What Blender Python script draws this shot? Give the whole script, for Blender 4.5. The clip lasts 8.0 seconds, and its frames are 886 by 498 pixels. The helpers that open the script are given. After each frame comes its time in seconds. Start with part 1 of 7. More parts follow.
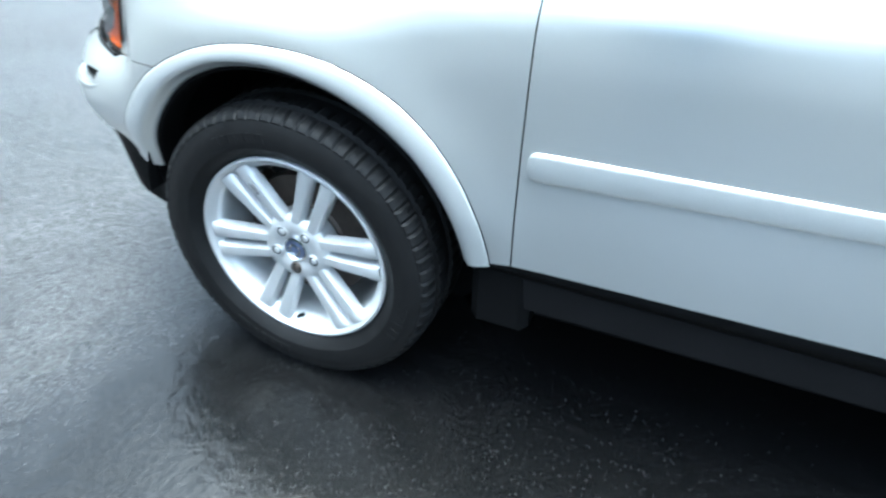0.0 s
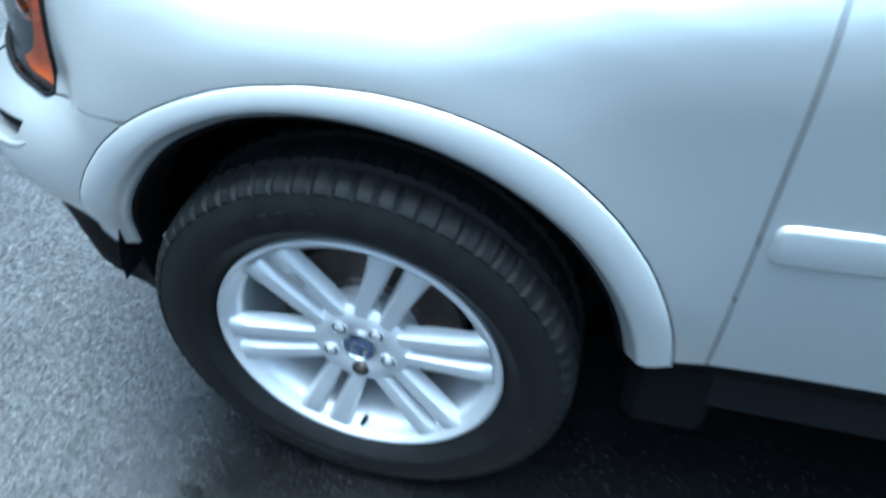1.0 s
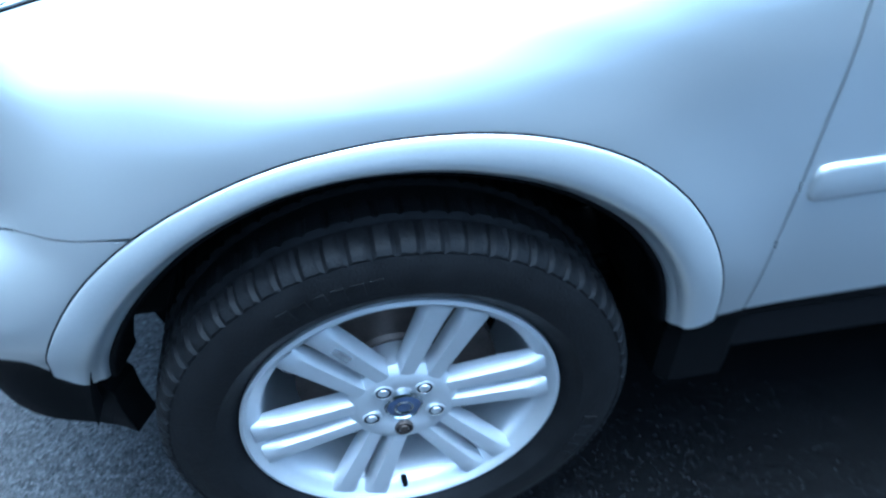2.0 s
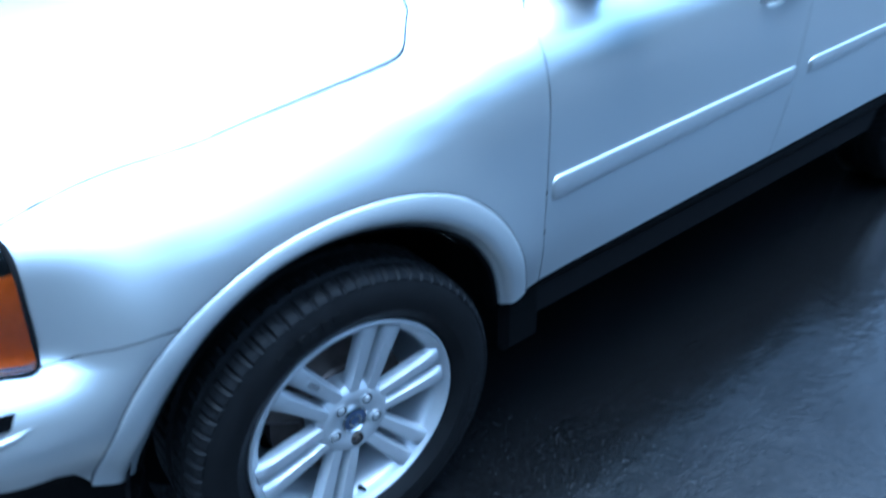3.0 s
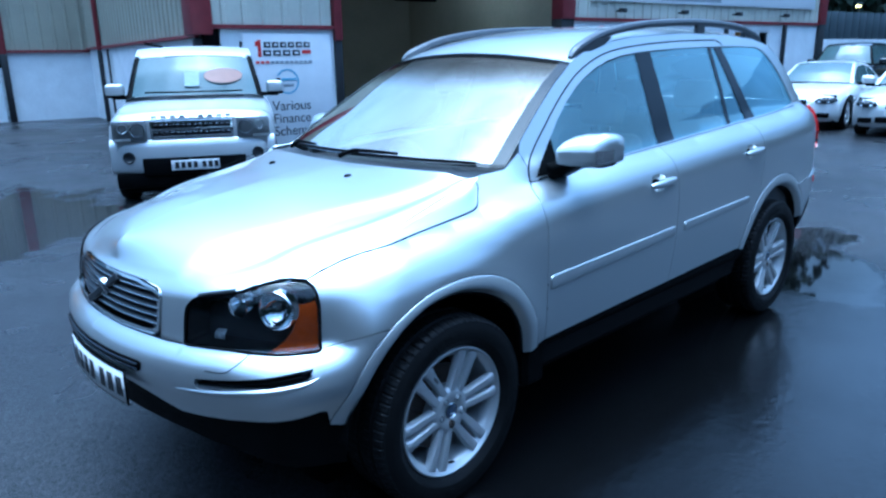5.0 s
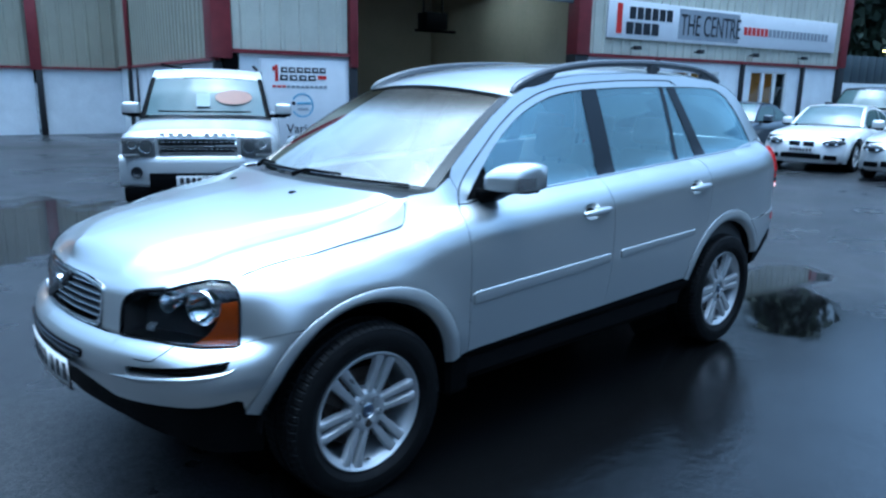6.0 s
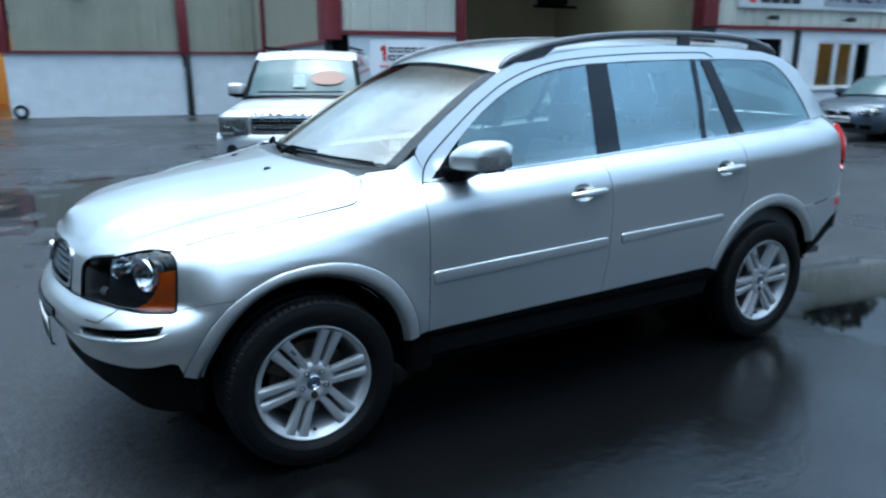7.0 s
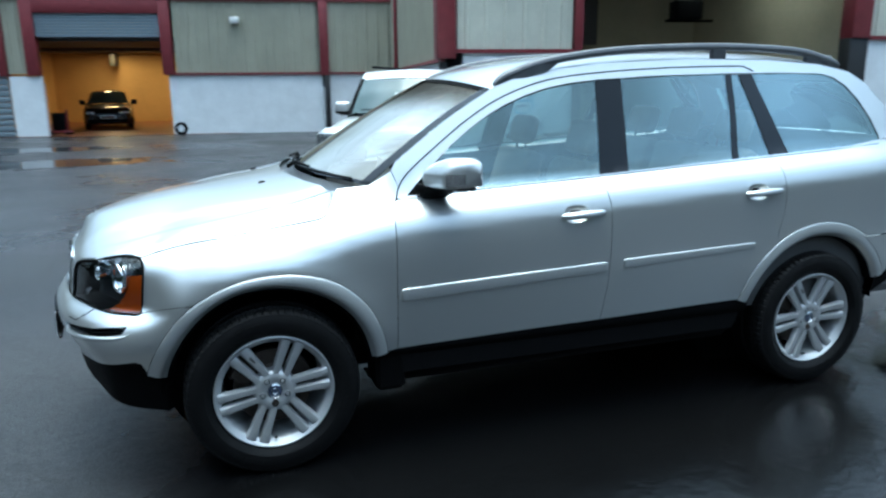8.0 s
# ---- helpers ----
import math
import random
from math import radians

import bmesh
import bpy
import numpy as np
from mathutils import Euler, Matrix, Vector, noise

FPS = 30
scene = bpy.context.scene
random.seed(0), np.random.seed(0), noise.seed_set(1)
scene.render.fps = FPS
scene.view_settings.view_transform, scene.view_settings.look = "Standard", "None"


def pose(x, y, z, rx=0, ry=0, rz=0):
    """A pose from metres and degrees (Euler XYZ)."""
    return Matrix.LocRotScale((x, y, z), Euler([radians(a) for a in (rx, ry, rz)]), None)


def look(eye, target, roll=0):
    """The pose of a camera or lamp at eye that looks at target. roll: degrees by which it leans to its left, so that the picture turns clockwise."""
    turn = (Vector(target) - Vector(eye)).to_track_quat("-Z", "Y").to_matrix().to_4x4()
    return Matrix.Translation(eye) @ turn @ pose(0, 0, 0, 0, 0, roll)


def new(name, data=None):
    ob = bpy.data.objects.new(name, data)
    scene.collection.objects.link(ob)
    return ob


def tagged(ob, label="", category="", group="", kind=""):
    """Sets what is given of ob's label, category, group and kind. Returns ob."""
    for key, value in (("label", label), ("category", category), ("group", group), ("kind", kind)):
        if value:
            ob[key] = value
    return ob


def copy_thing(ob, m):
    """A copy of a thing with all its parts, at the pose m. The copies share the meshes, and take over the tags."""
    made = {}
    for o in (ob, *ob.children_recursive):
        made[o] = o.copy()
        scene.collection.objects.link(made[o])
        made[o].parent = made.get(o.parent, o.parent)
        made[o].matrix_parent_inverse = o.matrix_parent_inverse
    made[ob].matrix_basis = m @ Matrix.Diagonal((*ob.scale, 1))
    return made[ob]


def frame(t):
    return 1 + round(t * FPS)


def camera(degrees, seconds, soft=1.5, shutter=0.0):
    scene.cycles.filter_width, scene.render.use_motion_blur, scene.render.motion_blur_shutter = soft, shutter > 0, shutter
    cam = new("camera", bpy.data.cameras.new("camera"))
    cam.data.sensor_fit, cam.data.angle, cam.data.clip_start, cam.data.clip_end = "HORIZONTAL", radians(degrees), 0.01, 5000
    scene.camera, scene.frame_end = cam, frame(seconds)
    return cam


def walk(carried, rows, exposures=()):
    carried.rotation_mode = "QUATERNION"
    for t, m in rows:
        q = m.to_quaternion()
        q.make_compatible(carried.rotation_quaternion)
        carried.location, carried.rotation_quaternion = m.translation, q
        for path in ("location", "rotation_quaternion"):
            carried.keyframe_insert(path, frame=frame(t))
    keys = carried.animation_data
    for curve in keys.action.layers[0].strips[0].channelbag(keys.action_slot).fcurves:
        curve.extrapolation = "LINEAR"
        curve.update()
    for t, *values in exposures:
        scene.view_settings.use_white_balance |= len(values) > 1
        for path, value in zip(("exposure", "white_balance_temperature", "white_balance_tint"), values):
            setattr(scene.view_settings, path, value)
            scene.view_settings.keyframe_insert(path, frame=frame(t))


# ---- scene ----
from mathutils.geometry import delaunay_2d_cdt

cam = camera(64.2, 8.0, soft=2.4, shutter=0.5)
PATH = [
    (0, (0.856, -2.039, 1.36), (0.236, -0.542, 0.187), 1.2),
    (0.5, (0.574, -1.869, 1.341), (0.21, -0.366, 0.073), 4.2),
    (1, (0.341, -1.636, 1.286), (-0.028, -0.193, -0.05), -0.4),
    (1.2, (0.271, -1.56, 1.266), (-0.05, -0.091, -0.052), -0.5),
    (2.3, (-0.159, -1.631, 1.308), (0.355, -0.215, -0.008), -1.0),
    (2.5, (-0.218, -1.741, 1.355), (0.429, -0.328, 0.095), -2.5),
    (3, (-0.492, -1.912, 1.461), (0.538, -0.557, 0.41), -2.3),
    (3.5, (-0.858, -2.034, 1.611), (0.441, -0.722, 0.842), -1.2),
    (4, (-1.144, -2.27, 1.635), (0.13, -0.892, 0.944), -2.6),
    (4.2, (-1.267, -2.31, 1.597), (0.031, -0.91, 1.002), -3.6),
    (5.3, (-1.678, -2.773, 1.643), (-0.344, -1.373, 1.133), -0.2),
    (5.5, (-1.673, -2.885, 1.655), (-0.36, -1.468, 1.14), -0.2),
    (6, (-1.518, -3.053, 1.63), (-0.217, -1.601, 1.185), 1.0),
    (6.5, (-1.224, -3.243, 1.646), (-0.031, -1.723, 1.13), -1.7),
    (7, (-0.877, -3.489, 1.627), (0.098, -1.817, 1.123), -0.0),
    (7.5, (-0.54, -3.611, 1.598), (0.272, -1.844, 1.131), 1.0),
    (8, (-0.18, -3.762, 1.618), (0.431, -1.913, 1.163), -0.5),
]
walk(cam, [(t, look(eye, target, roll)) for t, eye, target, roll in PATH],
     [(0.0, 2.78, 5250, -9), (0.5, 2.42, 5000, -10), (1.2, 2.2, 4550, -11), (2.4, 1.78, 4030, -6), (3.0, 1.46, 3950, -6), (3.5, 1.16, 3800, -3), (4.0, 0.88, 3730, -2), (5.5, 0.3, 3930, -6), (6.5, 0.36, 4400, -7), (7.2, 0.46, 4800, -9), (8.0, 0.60, 4970, -11)])

# ---- world and light ----
world = bpy.data.worlds.new("sky")
scene.world = world
world.use_nodes = True
sky = world.node_tree.nodes.new("ShaderNodeTexSky")
sky.sky_type, sky.sun_disc = "NISHITA", False
sky.sun_elevation, sky.sun_rotation = radians(86), radians(0)
sky.air_density, sky.dust_density, sky.ozone_density = 1.0, 10.0, 1.0
back = world.node_tree.nodes["Background"]
clouds = world.node_tree.nodes.new("ShaderNodeTexNoise")
clouds.inputs["Scale"].default_value, clouds.inputs["Detail"].default_value = 2.6, 6
layer = world.node_tree.nodes.new("ShaderNodeMapRange")
layer.inputs["From Min"].default_value, layer.inputs["From Max"].default_value = 0.3, 0.7
layer.inputs["To Min"].default_value, layer.inputs["To Max"].default_value = 0.3, 1.7
dim = world.node_tree.nodes.new("ShaderNodeVectorMath")
dim.operation = "SCALE"
world.node_tree.links.new(clouds.outputs["Fac"], layer.inputs["Value"])
# an overcast sky is about three times as bright overhead as at the horizon
where = world.node_tree.nodes.new("ShaderNodeTexCoord")
split = world.node_tree.nodes.new("ShaderNodeSeparateXYZ")
rise = world.node_tree.nodes.new("ShaderNodeMapRange")
rise.inputs["To Min"].default_value, rise.inputs["To Max"].default_value = 0.38, 2.1
both_ = world.node_tree.nodes.new("ShaderNodeMath")
both_.operation = "MULTIPLY"
world.node_tree.links.new(where.outputs["Generated"], split.inputs[0])
world.node_tree.links.new(split.outputs["Z"], rise.inputs["Value"])
world.node_tree.links.new(layer.outputs[0], both_.inputs[0])
world.node_tree.links.new(rise.outputs[0], both_.inputs[1])
world.node_tree.links.new(both_.outputs[0], dim.inputs["Scale"])
world.node_tree.links.new(sky.outputs[0], dim.inputs[0])
world.node_tree.links.new(dim.outputs[0], back.inputs[0])
back.inputs[1].default_value = 0.15
sun = new("sun", bpy.data.lights.new("sun", "SUN"))
sun.data.energy, sun.data.angle, sun.data.color = 0.7, radians(150), (1.0, 0.985, 0.96)
sun.matrix_world = look((0, 0.7, 9.98), (0, 0, 0))


# ---- materials ----
def mat(name, base, rough=0.5, metal=0.0, coat=0.0, vary=0.12, scale=8.0, bump=0.0, bump_scale=60.0, spec=0.5,
        rough_vary=0.1, alpha_tint=None, random=0.0):
    m = bpy.data.materials.new(name)
    m.use_nodes = True
    t = m.node_tree
    n, l = t.nodes, t.links
    b = n["Principled BSDF"]
    b.inputs["Metallic"].default_value = metal
    b.inputs["Coat Weight"].default_value = coat
    b.inputs["Coat Roughness"].default_value = 0.04
    b.inputs["Specular IOR Level"].default_value = spec
    tc = n.new("ShaderNodeTexCoord")
    n1 = n.new("ShaderNodeTexNoise")
    n1.inputs["Scale"].default_value, n1.inputs["Detail"].default_value = scale, 6
    n2 = n.new("ShaderNodeTexNoise")
    n2.inputs["Scale"].default_value, n2.inputs["Detail"].default_value = scale * 9, 3
    l.new(tc.outputs["Object"], n1.inputs["Vector"])
    l.new(tc.outputs["Object"], n2.inputs["Vector"])
    add = n.new("ShaderNodeMath")
    add.operation = "MULTIPLY_ADD"
    add.inputs[1].default_value = 0.4
    l.new(n2.outputs["Fac"], add.inputs[0])
    l.new(n1.outputs["Fac"], add.inputs[2])
    ramp = n.new("ShaderNodeMapRange")
    ramp.inputs["From Min"].default_value, ramp.inputs["From Max"].default_value = 0.4, 1.0
    ramp.inputs["To Min"].default_value, ramp.inputs["To Max"].default_value = 1 - vary, 1 + vary
    l.new(add.outputs[0], ramp.inputs["Value"])
    mul = n.new("ShaderNodeVectorMath")
    mul.operation = "SCALE"
    mul.inputs[0].default_value = base
    l.new(ramp.outputs[0], mul.inputs["Scale"])
    col = mul.outputs[0]
    if random:
        oi = n.new("ShaderNodeObjectInfo")
        r2 = n.new("ShaderNodeMapRange")
        r2.inputs["To Min"].default_value, r2.inputs["To Max"].default_value = 1 - random, 1 + random
        l.new(oi.outputs["Random"], r2.inputs["Value"])
        m2 = n.new("ShaderNodeVectorMath")
        m2.operation = "SCALE"
        l.new(col, m2.inputs[0])
        l.new(r2.outputs[0], m2.inputs["Scale"])
        col = m2.outputs[0]
    l.new(col, b.inputs["Base Color"])
    rr = n.new("ShaderNodeMapRange")
    rr.inputs["To Min"].default_value = max(0.02, rough - rough_vary)
    rr.inputs["To Max"].default_value = min(1.0, rough + rough_vary)
    l.new(n1.outputs["Fac"], rr.inputs["Value"])
    l.new(rr.outputs[0], b.inputs["Roughness"])
    if bump:
        nb = n.new("ShaderNodeTexNoise")
        nb.inputs["Scale"].default_value, nb.inputs["Detail"].default_value = bump_scale, 4
        l.new(tc.outputs["Object"], nb.inputs["Vector"])
        bp = n.new("ShaderNodeBump")
        bp.inputs["Strength"].default_value, bp.inputs["Distance"].default_value = min(1.0, bump), 0.004
        l.new(nb.outputs["Fac"], bp.inputs["Height"])
        l.new(bp.outputs[0], b.inputs["Normal"])
    return m


def glass_mat(name, tint, gloss=1.0, rough=0.0, base=0.02, mist=0.0, coat=(1, 1, 1), fade=None):
    """Thin glass: what is behind it, tinted, under a Fresnel gloss. mist: how much of it is fogged. fade: heights between which the tint sets in."""
    m = bpy.data.materials.new(name)
    m.use_nodes = True
    t = m.node_tree
    n, l = t.nodes, t.links
    n.remove(n["Principled BSDF"])
    tr = n.new("ShaderNodeBsdfTransparent")
    tr.inputs[0].default_value = (*tint, 1)
    gl = n.new("ShaderNodeBsdfGlossy")
    gl.inputs["Roughness"].default_value = rough
    gl.inputs["Color"].default_value = (*coat, 1)
    fr = n.new("ShaderNodeFresnel")
    fr.inputs["IOR"].default_value = 1.5
    mm = n.new("ShaderNodeMath")
    mm.operation, mm.use_clamp = "MULTIPLY_ADD", True
    mm.inputs[1].default_value, mm.inputs[2].default_value = 1.7 * gloss, base
    mx = n.new("ShaderNodeMixShader")
    l.new(fr.outputs[0], mm.inputs[0])
    l.new(mm.outputs[0], mx.inputs[0])
    under = tr.outputs[0]
    if fade:
        co = n.new("ShaderNodeTexCoord")
        up = n.new("ShaderNodeSeparateXYZ")
        grade = n.new("ShaderNodeMapRange")
        grade.inputs["From Min"].default_value, grade.inputs["From Max"].default_value = fade
        grade.interpolation_type = "SMOOTHSTEP"
        blend = n.new("ShaderNodeMix")
        blend.data_type = "RGBA"
        blend.inputs["A"].default_value, blend.inputs["B"].default_value = (1, 1, 1, 1), (*tint, 1)
        l.new(co.outputs["Object"], up.inputs[0])
        l.new(up.outputs["Z"], grade.inputs["Value"])
        l.new(grade.outputs[0], blend.inputs["Factor"])
        l.new(blend.outputs["Result"], tr.inputs[0])
    if mist:
        tc = n.new("ShaderNodeTexCoord")
        fog = n.new("ShaderNodeTexNoise")
        fog.inputs["Scale"].default_value, fog.inputs["Detail"].default_value = 1.6, 3
        l.new(tc.outputs["Object"], fog.inputs["Vector"])
        fr2 = n.new("ShaderNodeMapRange")
        fr2.inputs["From Min"].default_value, fr2.inputs["From Max"].default_value = 0.3, 0.7
        fr2.inputs["To Min"].default_value, fr2.inputs["To Max"].default_value = mist * 0.75, min(1.0, mist * 1.25)
        l.new(fog.outputs["Fac"], fr2.inputs["Value"])
        df = n.new("ShaderNodeBsdfDiffuse")
        df.inputs[0].default_value = (0.93, 0.89, 0.79, 1)
        tl = n.new("ShaderNodeBsdfTranslucent")
        tl.inputs[0].default_value = (0.75, 0.78, 0.77, 1)
        half = n.new("ShaderNodeMixShader")
        half.inputs[0].default_value = 0.3
        l.new(df.outputs[0], half.inputs[1])
        l.new(tl.outputs[0], half.inputs[2])
        mf = n.new("ShaderNodeMixShader")
        l.new(fr2.outputs[0], mf.inputs[0])
        l.new(tr.outputs[0], mf.inputs[1])
        l.new(half.outputs[0], mf.inputs[2])
        under = mf.outputs[0]
    l.new(under, mx.inputs[1])
    l.new(gl.outputs[0], mx.inputs[2])
    l.new(mx.outputs[0], n["Material Output"].inputs["Surface"])
    return m


PAINT = mat("silver_paint", (0.585, 0.606, 0.611), 0.34, 0.84, 1.0, 0.03, 900, 0.0, rough_vary=0.04)
STRIP = mat("painted_plastic", (0.53, 0.55, 0.555), 0.40, 0.7, 0.3, 0.04, 300, 0.05, 900, rough_vary=0.05)
PAINT_W = mat("white_paint", (0.72, 0.73, 0.73), 0.3, 0.0, 0.8, 0.03, 20, rough_vary=0.05)
PAINT_S = mat("pale_silver_paint", (0.53, 0.545, 0.55), 0.38, 0.35, 0.8, 0.03, 300, rough_vary=0.05)
PAINT_G = mat("grey_blue_paint", (0.06, 0.075, 0.10), 0.35, 0.5, 0.8, 0.05, 200, rough_vary=0.05)
PAINT_K = mat("black_paint", (0.012, 0.013, 0.016), 0.25, 0.2, 0.8, 0.1, 50, rough_vary=0.05)
BLACK = mat("black_plastic", (0.003, 0.0031, 0.0034), 0.55, 0, 0, 0.25, 12, 0.25, 400, rough_vary=0.12, spec=0.04)
GLOSSK = mat("gloss_black_trim", (0.005, 0.0065, 0.010), 0.18, 0, 0.0, 0.1, 10, rough_vary=0.05, spec=0.3)
DARK = mat("dark_lining", (0.004, 0.004, 0.0045), 0.9, 0, 0, 0.3, 10, 0.3, 90, spec=0.1)
RUBBER = mat("tyre_rubber", (0.0055, 0.0056, 0.006), 0.5, 0, 0, 0.4, 30, 0.4, 300, rough_vary=0.15, spec=0.12)
ALLOY = mat("alloy", (0.47, 0.48, 0.49), 0.46, 0.6, 0.0, 0.06, 14, rough_vary=0.08)
STEEL = mat("brake_steel", (0.09, 0.075, 0.065), 0.5, 0.8, 0, 0.4, 25, 0.2, 200)
REFLECTOR = mat("lamp_silver", (0.62, 0.64, 0.66), 0.10, 1.0, 0, 0.03, 30, rough_vary=0.05)
CHROME = mat("chrome", (0.80, 0.81, 0.82), 0.10, 1.0, 0, 0.02, 5, rough_vary=0.04)
COWL = mat("cowl_plastic", (0.045, 0.048, 0.054), 0.32, 0, 0, 0.15, 20, 0.1, 200, rough_vary=0.08)
RAIL = mat("graphite_rail", (0.10, 0.105, 0.115), 0.40, 0.45, 0, 0.15, 20, 0.1, 300)
BADGE = mat("badge_blue", (0.055, 0.07, 0.125), 0.35, 0.2, 0.4, 0.3, 60)
GLASS = glass_mat("window_glass", (0.66, 0.80, 0.80), 1.75, 0.0, 0.09, 0.01, (0.74, 0.95, 1.0))
SCREEN = glass_mat("windscreen_glass", (0.70, 0.76, 0.74), 1.7, 0.0, 0.0, 0.18, (1.0, 0.97, 0.89))
SHADE = glass_mat("shade_band", (0.40, 0.375, 0.345), 0.0, 0.0, 0.0, fade=(1.47, 1.60))
PALE = mat("pale_lamp_plastic", (0.58, 0.60, 0.62), 0.25, 0.2, 0.6, 0.25, 60)
CLEAR = mat("clear_lamp_plastic", (0.34, 0.34, 0.345), 0.15, 0.6, 0.6, 0.6, 90, 0.6, 120)
LENS = glass_mat("lamp_lens", (0.92, 0.94, 0.95), 0.55, base=0.01)
ORANGE = mat("indicator_orange", (0.70, 0.125, 0.006), 0.4, 0, 0.0, 0.15, 60, spec=0.2)
RED = mat("tail_lamp_red", (0.50, 0.02, 0.02), 0.2, 0, 0.6, 0.12, 60)
LAMPGREY = mat("lamp_bezel", (0.032, 0.035, 0.040), 0.4, 0.4, 0, 0.1, 30)
SEAT = mat("beige_leather", (0.42, 0.38, 0.32), 0.55, 0, 0, 0.1, 10, 0.15, 120)
CABIN = mat("cabin_grey", (0.07, 0.07, 0.072), 0.7, 0, 0, 0.15, 12, 0.1, 200)
LINER = mat("headlining", (0.45, 0.44, 0.41), 0.9, 0, 0, 0.06, 20)
PLATE = mat("plate_white", (0.75, 0.75, 0.74), 0.4, 0, 0, 0.04, 30)
INK = mat("plate_black", (0.01, 0.01, 0.01), 0.5, 0, 0, 0.1, 30)


# ---- helpers of the build ----
def mesh_of(name, verts, faces, material, normals=None, smooth=True):
    me = bpy.data.meshes.new(name)
    me.from_pydata([tuple(v) for v in verts], [], faces)
    me.update()
    me.materials.append(material)
    if smooth:
        me.polygons.foreach_set("use_smooth", [True] * len(me.polygons))
        if normals:
            me.normals_split_custom_set_from_vertices([tuple(q) for q in normals])
    return me


def piece(name, data, parent=None, label="", m=None):
    ob = new(name, data)
    if m is not None:
        ob.matrix_basis = m
    if parent is not None:
        ob.parent = parent
    if label:
        ob["label"] = label
    return ob


def part(name, bm, material, parent=None, label="", smooth=False, angle=35):
    me = bpy.data.meshes.new(name)
    bmesh.ops.recalc_face_normals(bm, faces=bm.faces)
    if smooth:
        for f in bm.faces:
            f.smooth = True
        for e in bm.edges:
            if len(e.link_faces) == 2 and e.calc_face_angle(0) > radians(angle):
                e.smooth = False
    bm.to_mesh(me)
    bm.free()
    me.materials.append(material)
    return piece(name, me, parent, label)


def empty(name, m, label, category, group="", kind=""):
    ob = new(name)
    ob.matrix_basis = m
    ob.empty_display_size = 0.1
    return tagged(ob, label, category, group, kind)


def box(bm, x0, x1, y0, y1, z0, z1, bevel=0.0, m=None, seg=1):
    made = bmesh.ops.create_cube(bm, size=1)["verts"]
    for v in made:
        v.co = Vector((x0 + (v.co.x + 0.5) * (x1 - x0), y0 + (v.co.y + 0.5) * (y1 - y0), z0 + (v.co.z + 0.5) * (z1 - z0)))
    if bevel:
        es = list({e for v in made for e in v.link_edges})
        r = bmesh.ops.bevel(bm, geom=es, offset=bevel, segments=seg, affect="EDGES", profile=0.5)
        made = list({v for f in r["faces"] for v in f.verts} | {v for v in made if v.is_valid})
    if m is not None:
        bmesh.ops.transform(bm, matrix=m, verts=made)
    return made


def boxpart(name, material, parent, dims, bevel=0.0, label="", m=None, seg=2):
    bm = bmesh.new()
    box(bm, *dims, bevel, m, seg)
    return part(name, bm, material, parent, label, smooth=bevel > 0)


def tube(bm, pts, radius, sides=8, flat=1.0, closed_ends=True):
    """A tube along points; radius may be a list. flat squeezes it in z."""
    rings = []
    pts = [Vector(p) for p in pts]
    for i, p in enumerate(pts):
        d = (pts[min(i + 1, len(pts) - 1)] - pts[max(i - 1, 0)]).normalized()
        a = d.cross(Vector((0, 0, 1)))
        a = a.normalized() if a.length > 1e-4 else Vector((1, 0, 0))
        b = a.cross(d).normalized()
        r = radius[i] if isinstance(radius, (list, tuple)) else radius
        rings.append([bm.verts.new(p + (a * math.cos(k * math.tau / sides) + b * math.sin(k * math.tau / sides) * flat) * r) for k in range(sides)])
    for r0, r1 in zip(rings, rings[1:]):
        for k in range(sides):
            bm.faces.new((r0[k], r0[(k + 1) % sides], r1[(k + 1) % sides], r1[k]))
    if closed_ends:
        bm.faces.new(rings[0][::-1])
        bm.faces.new(rings[-1])


def lathe(bm, profile, segs=48, m=None, notch=None):
    """Turns (radius, y) pairs about the y axis. notch(i, k) changes a radius."""
    rows = []
    for i, (r, y) in enumerate(profile):
        ring = []
        for k in range(segs):
            a = math.tau * k / segs
            q = r + (notch(i, k) if notch else 0.0)
            v = Vector((q * math.cos(a), y, q * math.sin(a)))
            ring.append(bm.verts.new(m @ v if m is not None else v))
        rows.append(ring)
    for r0, r1 in zip(rows, rows[1:]):
        for k in range(segs):
            bm.faces.new((r0[k], r1[k], r1[(k + 1) % segs], r0[(k + 1) % segs]))
    return rows


def curve(*knots):
    """A smooth monotone curve through (x, y) knots, straight past its ends."""
    xs, ys = [k[0] for k in knots], [k[1] for k in knots]
    d = [(ys[i + 1] - ys[i]) / (xs[i + 1] - xs[i]) for i in range(len(xs) - 1)]
    ms = [d[0]] + [0.0 if d[i] * d[i + 1] <= 0 else 2 * d[i] * d[i + 1] / (d[i] + d[i + 1]) for i in range(len(d) - 1)] + [d[-1]]

    def f(x):
        if x <= xs[0]:
            return ys[0] + ms[0] * (x - xs[0])
        if x >= xs[-1]:
            return ys[-1] + ms[-1] * (x - xs[-1])
        i = 0
        while x > xs[i + 1]:
            i += 1
        h = xs[i + 1] - xs[i]
        t = (x - xs[i]) / h
        return ((1 + 2 * t) * (1 - t) ** 2 * ys[i] + t * (1 - t) ** 2 * h * ms[i] + t * t * (3 - 2 * t) * ys[i + 1] + t * t * (t - 1) * h * ms[i + 1])
    return f


def ease(a, b, x):
    t = min(1.0, max(0.0, (x - a) / (b - a)))
    return t * t * (3 - 2 * t)


